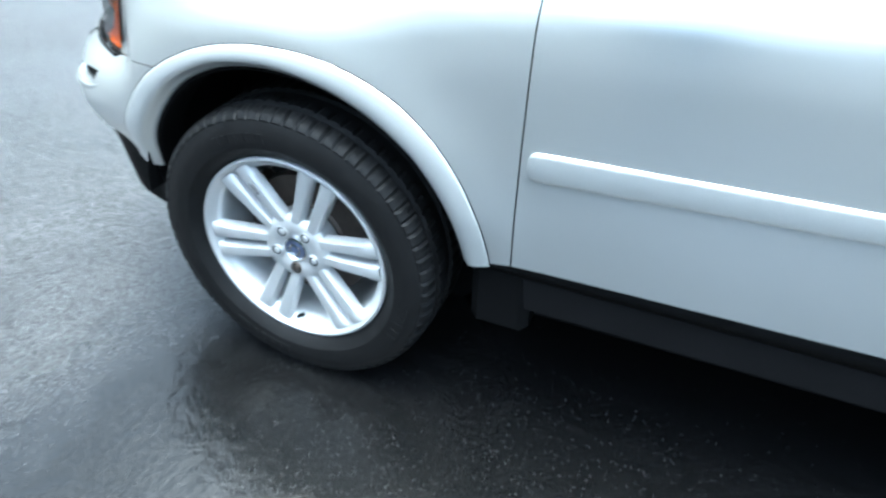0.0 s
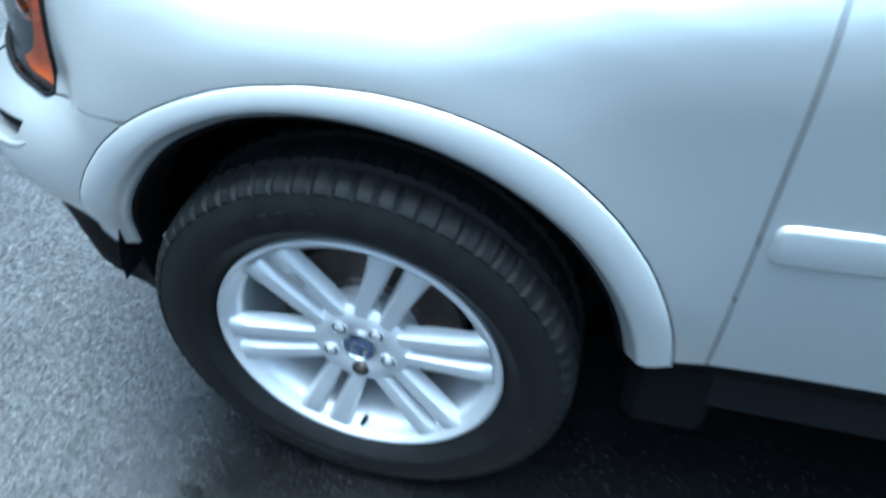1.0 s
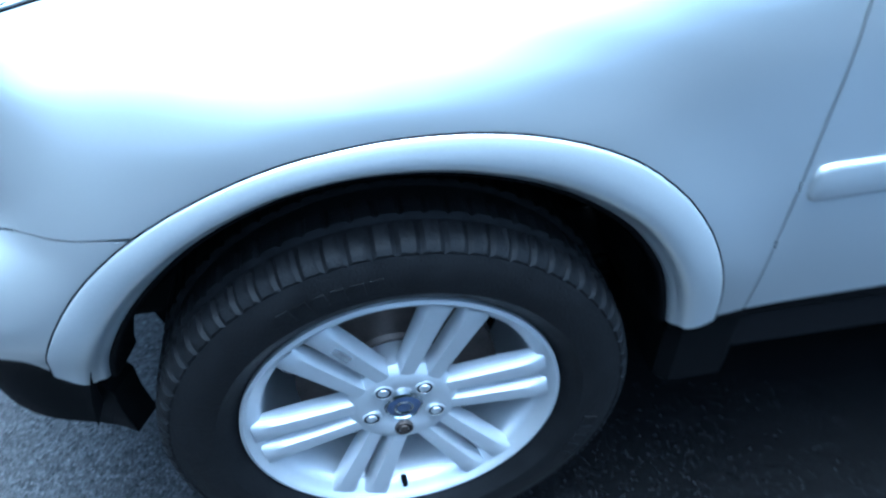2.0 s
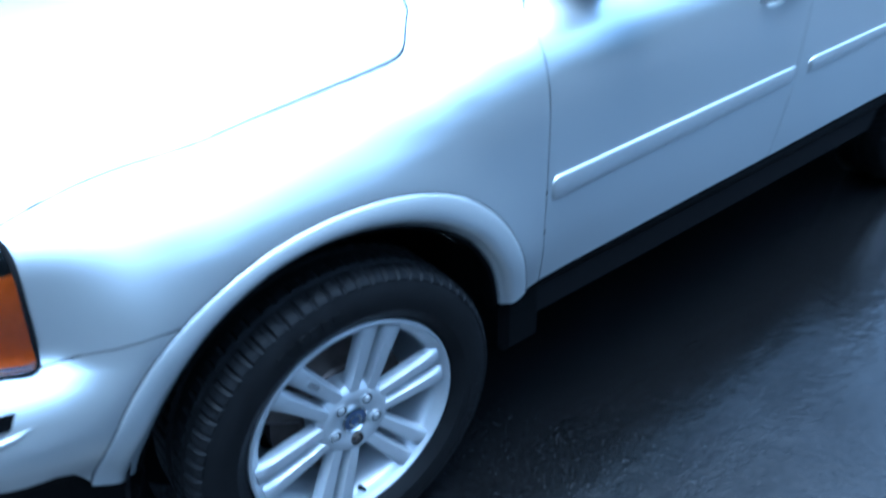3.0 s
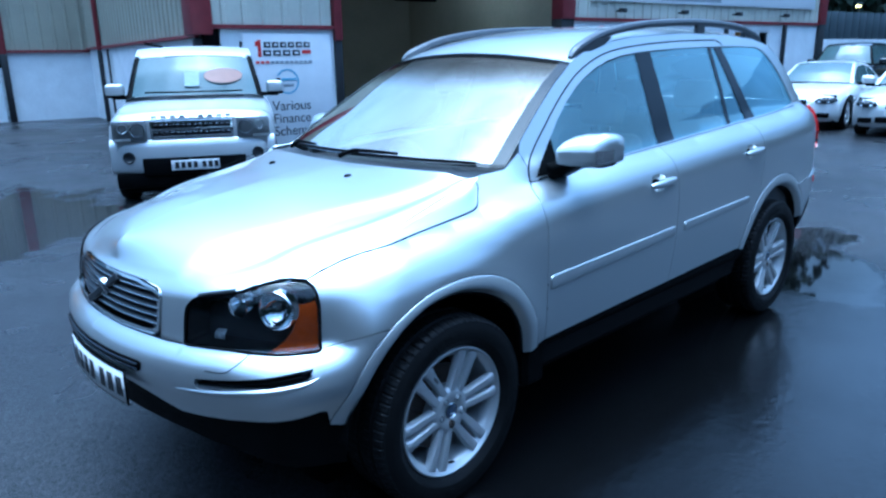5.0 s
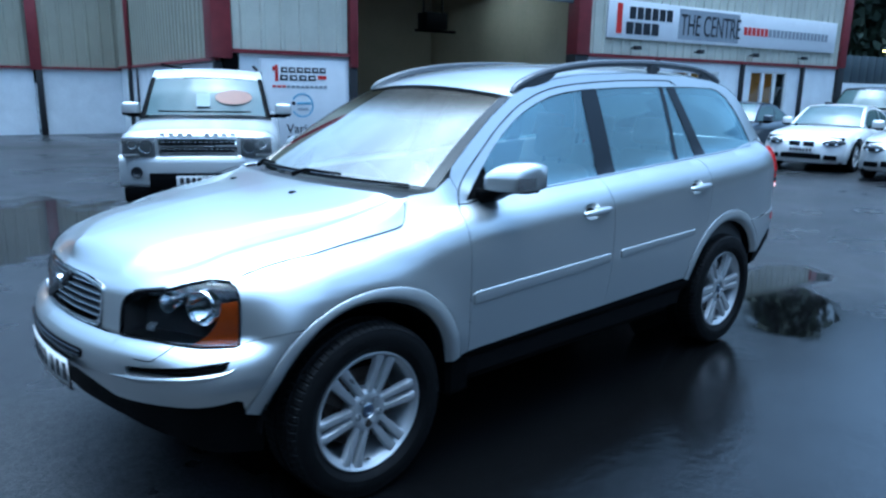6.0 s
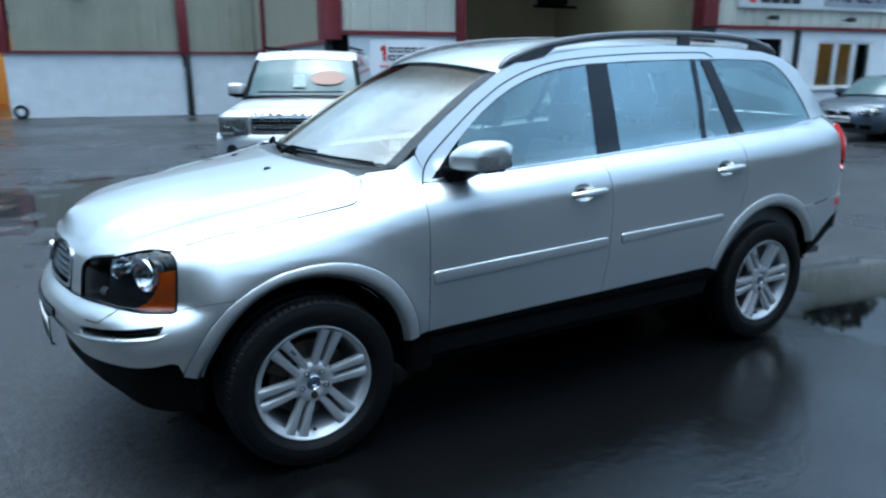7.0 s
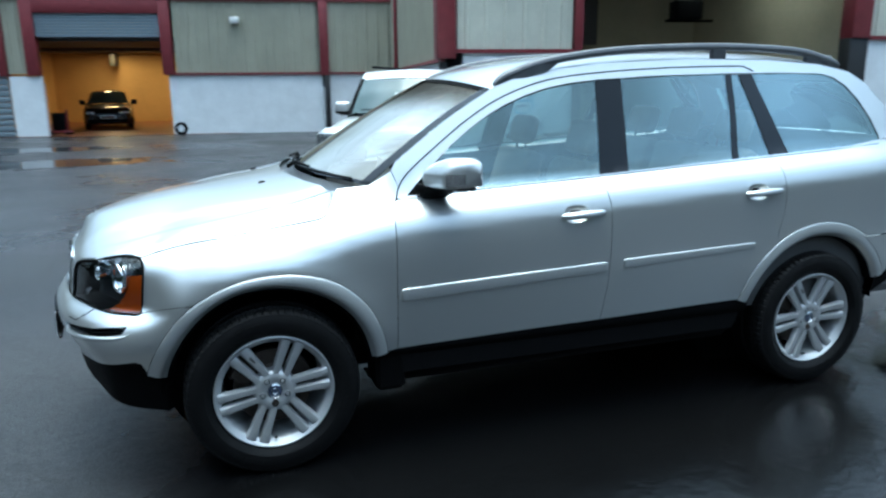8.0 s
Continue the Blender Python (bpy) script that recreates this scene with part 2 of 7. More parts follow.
def smooth_line(pts, n=6):
    """Points of a Catmull-Rom line through pts."""
    out = []
    q = [pts[0]] + list(pts) + [pts[-1]]
    for i in range(1, len(q) - 2):
        p0, p1, p2, p3 = (np.array(p, float) for p in q[i - 1:i + 3])
        for k in range(n):
            t = k / n
            out.append(tuple(0.5 * (2 * p1 + (p2 - p0) * t + (2 * p0 - 5 * p1 + 4 * p2 - p3) * t * t + (3 * p1 - p0 - 3 * p2 + p3) * t ** 3)))
    return out + [tuple(pts[-1])]


def inside(p, poly):
    x, y, c = p[0], p[1], False
    for (x0, y0), (x1, y1) in zip(poly, poly[1:] + poly[:1]):
        if (y0 > y) != (y1 > y) and x < (x1 - x0) * (y - y0) / (y1 - y0) + x0:
            c = not c
    return c


def dense(poly, step):
    out = []
    for (x0, y0), (x1, y1) in zip(poly, poly[1:] + poly[:1]):
        n = max(1, round(math.hypot(x1 - x0, y1 - y0) / step))
        out += [(x0 + (x1 - x0) * k / n, y0 + (y1 - y0) * k / n) for k in range(n)]
    return out


def sheet(poly, at, holes=(), step=0.03, push=0.0, depth=0.012):
    """A trimmed panel on the surface at(u, v): vertices, faces, normals. Its edges turn inwards by depth."""
    loops = [dense(p, step) for p in (poly, *holes)]
    pts, edges = [], []
    for lp in loops:
        b = len(pts)
        pts += lp
        edges += [(b + i, b + (i + 1) % len(lp)) for i in range(len(lp))]
    rim = np.array(pts)
    us, vs = [p[0] for p in poly], [p[1] for p in poly]
    u = min(us) + step * 0.5
    while u < max(us):
        v = min(vs) + step * 0.5
        while v < max(vs):
            if inside((u, v), loops[0]) and not any(inside((u, v), h) for h in loops[1:]):
                if ((rim - (u, v)) ** 2).sum(1).min() > (0.55 * step) ** 2:
                    pts.append((u, v))
            v += step
        u += step
    co, _, tris, *_ = delaunay_2d_cdt([Vector(p) for p in pts], edges, [], 0, 1e-6)
    faces = []
    for f in tris:
        c = sum((co[i] for i in f), Vector((0, 0))) / len(f)
        if inside(c, loops[0]) and not any(inside(c, h) for h in loops[1:]):
            faces.append(tuple(f))
    verts, norms = [], []
    e = 0.004
    for c in co:
        du = at(c.x + e, c.y) - at(c.x - e, c.y)
        dv = at(c.x, c.y + e) - at(c.x, c.y - e)
        n = du.cross(dv)
        n = n.normalized() if n.length > 1e-9 else Vector((0, -1, 0))
        norms.append(n)
        verts.append(at(c.x, c.y) + n * push)
    # make every face look along the surface's outward side
    faces = [f if (verts[f[1]] - verts[f[0]]).cross(verts[f[2]] - verts[f[0]]).dot(norms[f[0]]) > 0 else f[::-1] for f in faces]
    if depth:
        count = {}
        for f in faces:
            for a, b in zip(f, f[1:] + f[:1]):
                count[(a, b)] = count.get((a, b), 0) + 1
        border = [(a, b) for (a, b) in count if (b, a) not in count]
        twin = {}
        for a, b in border:
            side = (verts[b] - verts[a]).cross(norms[a]).normalized()
            for i in (a, b):
                if i not in twin:
                    twin[i] = (len(verts), len(verts) + 1)
                    verts += [verts[i].copy(), verts[i] - norms[i] * depth]
                    norms += [side.copy(), side.copy()]
        for a, b in border:
            faces.append((twin[b][0], twin[a][0], twin[a][1], twin[b][1]))
    return verts, faces, norms


def flip(data):
    v, f, n = data
    return [Vector((p.x, -p.y, p.z)) for p in v], [q[::-1] for q in f], [Vector((p.x, -p.y, p.z)) for p in n]


def joined(*datas):
    v, f, n = [], [], []
    for dv, df, dn in datas:
        b = len(v)
        v += dv
        n += dn
        f += [tuple(i + b for i in q) for q in df]
    return v, f, n


def grid_data(rows):
    """Faces of a grid of points, with normals from its neighbours."""
    h, w = len(rows), len(rows[0])
    v = [Vector(p) for r in rows for p in r]
    f = [(i * w + j, i * w + j + 1, (i + 1) * w + j + 1, (i + 1) * w + j) for i in range(h - 1) for j in range(w - 1)]
    return v, f


def gridpart(name, rows, material, parent, label="", out=(0, 0, 1), thick=0.0):
    bm = bmesh.new()
    v, f = grid_data(rows)
    vs = [bm.verts.new(p) for p in v]
    for q in f:
        try:
            bm.faces.new([vs[i] for i in q])
        except ValueError:
            pass
    bmesh.ops.remove_doubles(bm, verts=bm.verts, dist=1e-5)
    bmesh.ops.recalc_face_normals(bm, faces=bm.faces)
    tot = sum((fc.normal * fc.calc_area() for fc in bm.faces), Vector())
    if tot.dot(Vector(out)) < 0:
        bmesh.ops.reverse_faces(bm, faces=bm.faces)
    if thick:
        bm.normal_update()
        bmesh.ops.solidify(bm, geom=list(bm.faces), thickness=thick)
    me = bpy.data.meshes.new(name)
    for fc in bm.faces:
        fc.smooth = True
    if thick:
        for e in bm.edges:
            if len(e.link_faces) == 2 and e.calc_face_angle(0) > radians(50):
                e.smooth = False
    bm.to_mesh(me)
    bm.free()
    me.materials.append(material)
    return piece(name, me, parent, label)

# ---- ground ----
# standing water on the tarmac: middle and half sizes
PUDDLES = ((4.75, -0.50, 0.80, 0.40), (3.85, -1.02, 0.66, 0.34), (0.0, 6.2, 1.5, 2.2), (-3.2, 13.5, 2.0, 0.9), (-4.2, 17.5, 1.6, 0.8), (1.2, -3.6, 0.7, 0.5))


def wet_ground():
    m = bpy.data.materials.new("wet_tarmac")
    m.use_nodes = True
    n, l = m.node_tree.nodes, m.node_tree.links
    b = n["Principled BSDF"]
    tc = n.new("ShaderNodeTexCoord")

    def noise_node(scale, detail=4.0, rough=0.55):
        q = n.new("ShaderNodeTexNoise")
        q.inputs["Scale"].default_value, q.inputs["Detail"].default_value, q.inputs["Roughness"].default_value = scale, detail, rough
        l.new(tc.outputs["Object"], q.inputs["Vector"])
        return q.outputs["Fac"]

    def remap(src, a, b_, c, d):
        q = n.new("ShaderNodeMapRange")
        q.inputs["From Min"].default_value, q.inputs["From Max"].default_value = a, b_
        q.inputs["To Min"].default_value, q.inputs["To Max"].default_value = c, d
        l.new(src, q.inputs["Value"])
        return q.outputs[0]

    def mix(fac, a, c):
        q = n.new("ShaderNodeMix")
        q.data_type = "RGBA"
        l.new(fac, q.inputs["Factor"])
        q.inputs["A"].default_value, q.inputs["B"].default_value = (*a, 1), (*c, 1)
        return q.outputs["Result"]

    stones = n.new("ShaderNodeTexVoronoi")
    stones.inputs["Scale"].default_value = 150
    l.new(tc.outputs["Object"], stones.inputs["Vector"])
    patches = noise_node(0.55, 5)
    wet = noise_node(0.33, 5)
    speck = noise_node(160, 2)
    wob = noise_node(1.8, 6)
    sep = n.new("ShaderNodeSeparateXYZ")
    l.new(tc.outputs["Object"], sep.inputs[0])

    def math_node(op, a, b_=None):
        q = n.new("ShaderNodeMath")
        q.operation = op
        for i, v in enumerate((a, b_)):
            if v is None:
                continue
            if isinstance(v, (int, float)):
                q.inputs[i].default_value = v
            else:
                l.new(v, q.inputs[i])
        return q.outputs[0]

    pool = None
    for cx, cy, rx, ry in PUDDLES:
        dx = math_node("DIVIDE", math_node("SUBTRACT", sep.outputs[0], cx), rx)
        dy = math_node("DIVIDE", math_node("SUBTRACT", sep.outputs[1], cy), ry)
        d2 = math_node("SQRT", math_node("ADD", math_node("MULTIPLY", dx, dx), math_node("MULTIPLY", dy, dy)))
        d3 = math_node("ADD", d2, math_node("MULTIPLY", math_node("SUBTRACT", wob, 0.5), 2.2))
        pool = d3 if pool is None else math_node("MINIMUM", pool, d3)
    pool = remap(pool, 0.78, 1.12, 1, 0)
    # wet stretch along the car; the car's shade is painted in as darker colour
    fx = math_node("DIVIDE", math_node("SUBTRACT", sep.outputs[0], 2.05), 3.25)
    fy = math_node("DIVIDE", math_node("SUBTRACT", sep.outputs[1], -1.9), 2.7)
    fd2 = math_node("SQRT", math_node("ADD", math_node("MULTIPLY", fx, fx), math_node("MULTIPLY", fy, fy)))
    wet_shade = remap(math_node("ADD", fd2, math_node("MULTIPLY", math_node("SUBTRACT", wob, 0.5), 0.5)), 0.72, 1.1, 1, 0)
    tone = n.new("ShaderNodeSeparateColor")
    l.new(stones.outputs["Color"], tone.inputs[0])
    grain = math_node("MULTIPLY", remap(speck, 0.38, 0.66, 0.12, 1), math_node("POWER", tone.outputs[0], 2.1))
    # in that stretch the stones show less
    grain = math_node("ADD", math_node("MULTIPLY", grain, remap(wet_shade, 0, 1, 1.0, 0.48)), remap(wet_shade, 0, 1, 0.0, 0.06))
    col = mix(grain, (0.004, 0.0043, 0.005), (0.115, 0.118, 0.128))
    darker = n.new("ShaderNodeVectorMath")
    darker.operation = "SCALE"
    l.new(col, darker.inputs[0])
    l.new(remap(patches, 0.35, 0.7, 0.75, 1.3), darker.inputs["Scale"])
    shaded = n.new("ShaderNodeVectorMath")
    shaded.operation = "SCALE"
    l.new(darker.outputs[0], shaded.inputs[0])
    l.new(remap(wet_shade, 0, 1, 1.0, 0.13), shaded.inputs["Scale"])
    l.new(shaded.outputs[0], b.inputs["Base Color"])
    dry = math_node("SUBTRACT", 1.0, pool)
    # a skin of water lies on the tarmac beside and behind the car
    film = None
    for cx, cy, rx, ry, thick in ((3.3, -3.15, 3.2, 2.0, 1.0), (5.9, -1.6, 2.7, 1.9, 0.35)):
        gx = math_node("DIVIDE", math_node("SUBTRACT", sep.outputs[0], cx), rx)
        gy = math_node("DIVIDE", math_node("SUBTRACT", sep.outputs[1], cy), ry)
        gd = math_node("SQRT", math_node("ADD", math_node("MULTIPLY", gx, gx), math_node("MULTIPLY", gy, gy)))
        here = remap(math_node("ADD", gd, math_node("MULTIPLY", math_node("SUBTRACT", wob, 0.5), 0.6)), 0.45, 1.2, thick, 0)
        film = here if film is None else math_node("MAXIMUM", film, here)
    glint = remap(math_node("MULTIPLY", tone.outputs[1], math_node("SUBTRACT", 1.0, math_node("MULTIPLY", wet_shade, 0.8))), 0, 1, 0.45, 1.75)
    l.new(math_node("MULTIPLY", math_node("ADD", math_node("MULTIPLY", remap(wet_shade, 0, 1, 0.23, 0.36), remap(pool, 0, 1, 1, 0.5)), math_node("MULTIPLY", math_node("MULTIPLY", film, 1.3), remap(wet_shade, 0, 1, 0.12, 1.0))), glint), b.inputs["Specular IOR Level"])
    rest = math_node("SUBTRACT", 1.0, math_node("MULTIPLY", film, 0.6))
    rough = math_node("MULTIPLY", remap(wet, 0.38, 0.62, 0.20, 0.40), math_node("MULTIPLY", remap(wet_shade, 0, 1, 1.0, 0.42), math_node("ADD", 1.0, math_node("MULTIPLY", film, 0.5))))
    l.new(math_node("ADD", math_node("MULTIPLY", rough, dry), 0.035), b.inputs["Roughness"])
    bump = n.new("ShaderNodeBump")
    l.new(math_node("MULTIPLY", math_node("MULTIPLY", remap(wet, 0.38, 0.62, 0.35, 0.7), remap(wet_shade, 0, 1, 1.45, 0.14)), math_node("MULTIPLY", dry, rest)), bump.inputs["Strength"])
    bump.inputs["Distance"].default_value = 0.0055
    l.new(noise_node(130, 5), bump.inputs["Height"])
    b2 = n.new("ShaderNodeBump")
    b2.inputs["Distance"].default_value = 0.008
    l.new(math_node("MULTIPLY", dry, 0.34), b2.inputs["Strength"])
    l.new(noise_node(16, 3), b2.inputs["Height"])
    l.new(bump.outputs[0], b2.inputs["Normal"])
    l.new(b2.outputs[0], b.inputs["Normal"])
    return m


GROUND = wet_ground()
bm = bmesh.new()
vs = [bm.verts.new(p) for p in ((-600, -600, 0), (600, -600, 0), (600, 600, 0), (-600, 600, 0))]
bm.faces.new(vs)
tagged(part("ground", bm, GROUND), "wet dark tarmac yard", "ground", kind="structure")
# ---- halls: u runs along the fronts, v away from the yard ----
BT = radians(-9.4)
YARD = Matrix.Rotation(BT, 4, "Z")
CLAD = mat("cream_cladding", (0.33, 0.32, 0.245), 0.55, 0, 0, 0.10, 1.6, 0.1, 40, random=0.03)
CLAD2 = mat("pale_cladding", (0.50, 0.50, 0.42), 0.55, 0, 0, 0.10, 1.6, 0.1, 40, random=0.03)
WHITEWALL = mat("white_rendered_blocks", (0.76, 0.78, 0.79), 0.8, 0, 0, 0.10, 2.2, 0.4, 25)
MAROON = mat("maroon_steel", (0.16, 0.022, 0.028), 0.5, 0, 0, 0.2, 6, 0.1, 60)
DOWNPIPE = mat("black_pipe", (0.012, 0.012, 0.013), 0.5, 0, 0, 0.15, 8)
SHUTTER = mat("grey_shutter", (0.22, 0.26, 0.29), 0.45, 0.3, 0, 0.08, 3)
INNER_ORANGE = mat("warm_painted_wall", (0.62, 0.40, 0.16), 0.8, 0, 0, 0.12, 1.0)
INNER_CREAM = mat("cream_inner_wall", (0.46, 0.41, 0.29), 0.85, 0, 0, 0.12, 1.0)
INNER_FLOOR = mat("red_bay_floor", (0.20, 0.07, 0.035), 0.35, 0, 0, 0.25, 2.0)
CONCRETE = mat("inner_floor", (0.09, 0.085, 0.08), 0.6, 0, 0, 0.2, 2.0)
PVC = mat("white_pvc", (0.72, 0.72, 0.70), 0.4, 0, 0, 0.04, 5)
SIGNW = mat("sign_white", (0.74, 0.75, 0.76), 0.4, 0, 0, 0.05, 4)
SIGNK = mat("sign_black", (0.02, 0.022, 0.028), 0.4, 0, 0, 0.1, 4)
SIGNR = mat("sign_red", (0.55, 0.03, 0.025), 0.4, 0, 0, 0.08, 4)
SIGNB = mat("sign_blue", (0.22, 0.44, 0.62), 0.4, 0, 0, 0.08, 4)
SIGNGREY = mat("sign_grey", (0.30, 0.32, 0.35), 0.4, 0, 0, 0.08, 4)


GLOW = bpy.data.materials.new("lit_tube")
GLOW.use_nodes = True
GLOW.node_tree.nodes["Principled BSDF"].inputs["Emission Color"].default_value = (1.0, 0.93, 0.80, 1)
GLOW.node_tree.nodes["Principled BSDF"].inputs["Emission Strength"].default_value = 45.0
AMBER = bpy.data.materials.new("lit_amber_lamp")
AMBER.use_nodes = True
AMBER.node_tree.nodes["Principled BSDF"].inputs["Emission Color"].default_value = (1.0, 0.62, 0.10, 1)
AMBER.node_tree.nodes["Principled BSDF"].inputs["Emission Strength"].default_value = 8.0


def hall(name, label):
    return empty(name, YARD, label, "building", kind="structure")


def slab(name, material, parent, dims, bevel=0.0, label=""):
    return boxpart(name, material, parent, dims, bevel, label)


def cladding(parent, u0, u1, v, z0, z1, material, pitch=0.333, axis="u"):
    """Ribbed metal sheets, one mesh a sheet about a metre wide."""
    n = max(1, round((u1 - u0) / 1.0))
    w = (u1 - u0) / n
    for k in range(n):
        a0 = u0 + w * k
        ribs = max(1, round(w / pitch))
        p = w / ribs
        prof = [(a0, 0.0)]
        for j in range(ribs):
            b = a0 + j * p
            prof += [(b + p * 0.36, 0.0), (b + p * 0.42, -0.035), (b + p * 0.58, -0.035), (b + p * 0.64, 0.0)]
        prof.append((a0 + w - 0.003, 0.0))
        bm = bmesh.new()
        rows = []
        for z in (z0, z1):
            rows.append([bm.verts.new((a, v + d, z) if axis == "u" else (v + d, a, z)) for a, d in prof])
        for i in range(len(prof) - 1):
            bm.faces.new((rows[0][i], rows[0][i + 1], rows[1][i + 1], rows[1][i]))
        part("cladding_sheet", bm, material, parent)


def block_wall(parent, u0, u1, v, z0, z1, thick=0.2, axis="u"):
    if axis == "u":
        return slab("block_wall", WHITEWALL, parent, (u0, u1, v, v + thick, z0, z1), 0.0)
    return slab("block_wall", WHITEWALL, parent, (v, v + thick, u0, u1, z0, z1), 0.0)


# the far hall with its open bay
VH = 22.1
far = hall("far_hall", "cream clad hall over a white block wall, bay open")
block_wall(far, -4.89, 0.26, VH, -0.1, 2.0)
block_wall(far, 0.50, 2.9, VH, -0.1, 2.0)
block_wall(far, -9.92, -8.93, VH, -0.1, 1.98)
for u0, u1 in ((-4.62, 0.10), (0.52, 2.75), (-9.9, -9.33)):
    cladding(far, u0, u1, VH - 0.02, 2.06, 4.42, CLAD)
slab("wall_back", CLAD, far, (-4.62, 2.9, VH + 0.06, VH + 0.2, 2.0, 4.6))
slab("flashing", MAROON, far, (-4.9, 2.78, VH - 0.09, VH + 0.0, 1.99, 2.055))
slab("eaves_beam", MAROON, far, (-10.4, 2.8, VH - 0.11, VH + 0.03, 4.40, 4.62))
slab("column", MAROON, far, (0.20, 0.50, VH - 0.13, VH + 0.03, 1.95, 4.42), 0.01)
slab("downpipe", DOWNPIPE, far, (0.32, 0.50, VH - 0.16, VH - 0.01, -0.05, 1.95), 0.03)
slab("column", MAROON, far, (-5.05, -4.70, VH - 0.10, VH + 0.25, 2.0, 4.42), 0.01)
slab("column", MAROON, far, (-9.32, -8.95, VH - 0.10, VH + 0.25, 2.0, 4.42), 0.01)
slab("column", MAROON, far, (-10.18, -9.93, VH - 0.10, VH + 0.25, 1.98, 4.42), 0.01)
slab("bay_head", MAROON, far, (-8.95, -5.05, VH - 0.10, VH + 0.2, 3.98, 4.42), 0.01)
for k in range(8):
    slab("shutter_slat", SHUTTER, far, (-8.95, -5.05, VH - 0.02, VH + 0.05, 3.22 + 0.096 * k, 3.31 + 0.096 * k), 0.018)
for k in range(22):
    slab("shutter_slat", SHUTTER, far, (-14.0, -9.95, VH - 0.02, VH + 0.05, 0.0 + 0.19 * k, 0.182 + 0.19 * k), 0.03)
slab("wall_box", PVC, far, (-2.75, -2.45, VH - 0.20, VH - 0.03, 3.66, 3.88), 0.03, "white alarm box")
# bay behind the opening
slab("bay_wall", INNER_ORANGE, far, (-12.0, -2.0, VH + 10.0, VH + 10.2, 0, 4.6))
slab("bay_wall", INNER_ORANGE, far, (-2.6, -2.4, VH + 0.3, VH + 10.0, 0, 4.6))
slab("bay_wall", INNER_ORANGE, far, (-12.2, -12.0, VH + 0.3, VH + 10.0, 0, 4.6))
slab("bay_floor", INNER_FLOOR, far, (-12.0, -2.6, VH - 0.02, VH + 10.0, -0.05, 0.012))
slab("bay_ceiling", CABIN, far, (-12.0, -2.6, VH + 0.3, VH + 10.0, 3.12, 3.25))
slab("bay_beam", CABIN, far, (-12.0, -2.6, VH + 5.0, VH + 5.25, 3.00, 3.12))
slab("bay_beam", CABIN, far, (-9.3, -9.1, VH + 9.2, VH + 9.9, 2.55, 3.12))
for u in (-9.0, -6.0):
    lamp = new("bay_lamp", bpy.data.lights.new("bay_lamp", "AREA"))
    lamp.data.shape, lamp.data.size, lamp.data.size_y = "RECTANGLE", 0.3, 2.4
    lamp.data.energy, lamp.data.color = 52, (1.0, 0.60, 0.24)
    lamp.matrix_world = YARD @ Matrix.Translation((u, VH + 8.0, 3.05))

# the wing towards the yard
VR, UC = 10.4, 2.72
wing = hall("side_wing", "cream clad wing on white block walls, doorway open")
block_wall(wing, VR + 0.1, VH, UC + 0.02, -0.1, 2.05, 0.2, "v")
block_wall(wing, UC + 0.36, 5.33, VR, -0.1, 2.20)
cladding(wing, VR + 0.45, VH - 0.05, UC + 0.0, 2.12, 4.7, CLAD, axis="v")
cladding(wing, UC + 0.25, 5.30, VR - 0.01, 2.28, 4.9, CLAD2)
slab("wall_back", CLAD2, wing, (UC + 0.2, 5.33, VR + 0.08, VR + 0.2, 2.20, 4.9))
slab("wall_back", CLAD, wing, (UC + 0.1, UC + 0.22, VR + 0.1, VH, 2.05, 4.7))
slab("flashing", MAROON, wing, (UC + 0.2, 5.33, VR - 0.07, VR - 0.01, 2.205, 2.275))
slab("flashing", MAROON, wing, (UC - 0.07, UC + 0.01, VR + 0.1, VH, 2.055, 2.115))
slab("corner_column", MAROON, wing, (UC - 0.16, UC + 0.20, VR - 0.13, VR + 0.42, 2.10, 4.9), 0.01)
slab("downpipe", DOWNPIPE, wing, (UC - 0.10, UC + 0.05, VR + 0.02, VR + 0.18, -0.05, 2.05), 0.03)
slab("dark_gap", DARK, wing, (UC + 0.06, UC + 0.34, VR + 0.02, VR + 0.15, -0.05, 2.20))
slab("downpipe", MAROON, wing, (UC - 0.15, UC - 0.03, 19.72, 19.86, 2.0, 4.7), 0.03)
slab("downpipe", DOWNPIPE, wing, (UC - 0.15, UC - 0.03, 19.72, 19.86, -0.05, 2.0), 0.03)
slab("downpipe", DOWNPIPE, wing, (UC - 0.08, UC - 0.02, 18.8, 18.88, -0.05, 2.02), 0.02)
# doorway posts
slab("door_post", MAROON, wing, (5.33, 5.50, VR - 0.10, VR + 0.3, 2.0, 4.9), 0.01)
slab("door_post", DOWNPIPE, wing, (5.33, 5.50, VR - 0.06, VR + 0.3, -0.05, 2.0), 0.01)
slab("door_post", MAROON, wing, (11.45, 11.88, VR - 0.10, VR + 0.3, 2.5, 4.9), 0.01)
slab("door_post", DOWNPIPE, wing, (11.45, 11.88, VR - 0.06, VR + 0.3, -0.05, 2.5), 0.01)
slab("door_head", MAROON, wing, (5.5, 11.45, VR - 0.06, VR + 0.3, 4.6, 4.9), 0.01)
for k in range(10):
    slab("shutter_slat", SHUTTER, wing, (5.5, 11.45, VR + 0.1, VR + 0.17, 3.72 + 0.10 * k, 3.815 + 0.10 * k), 0.018)
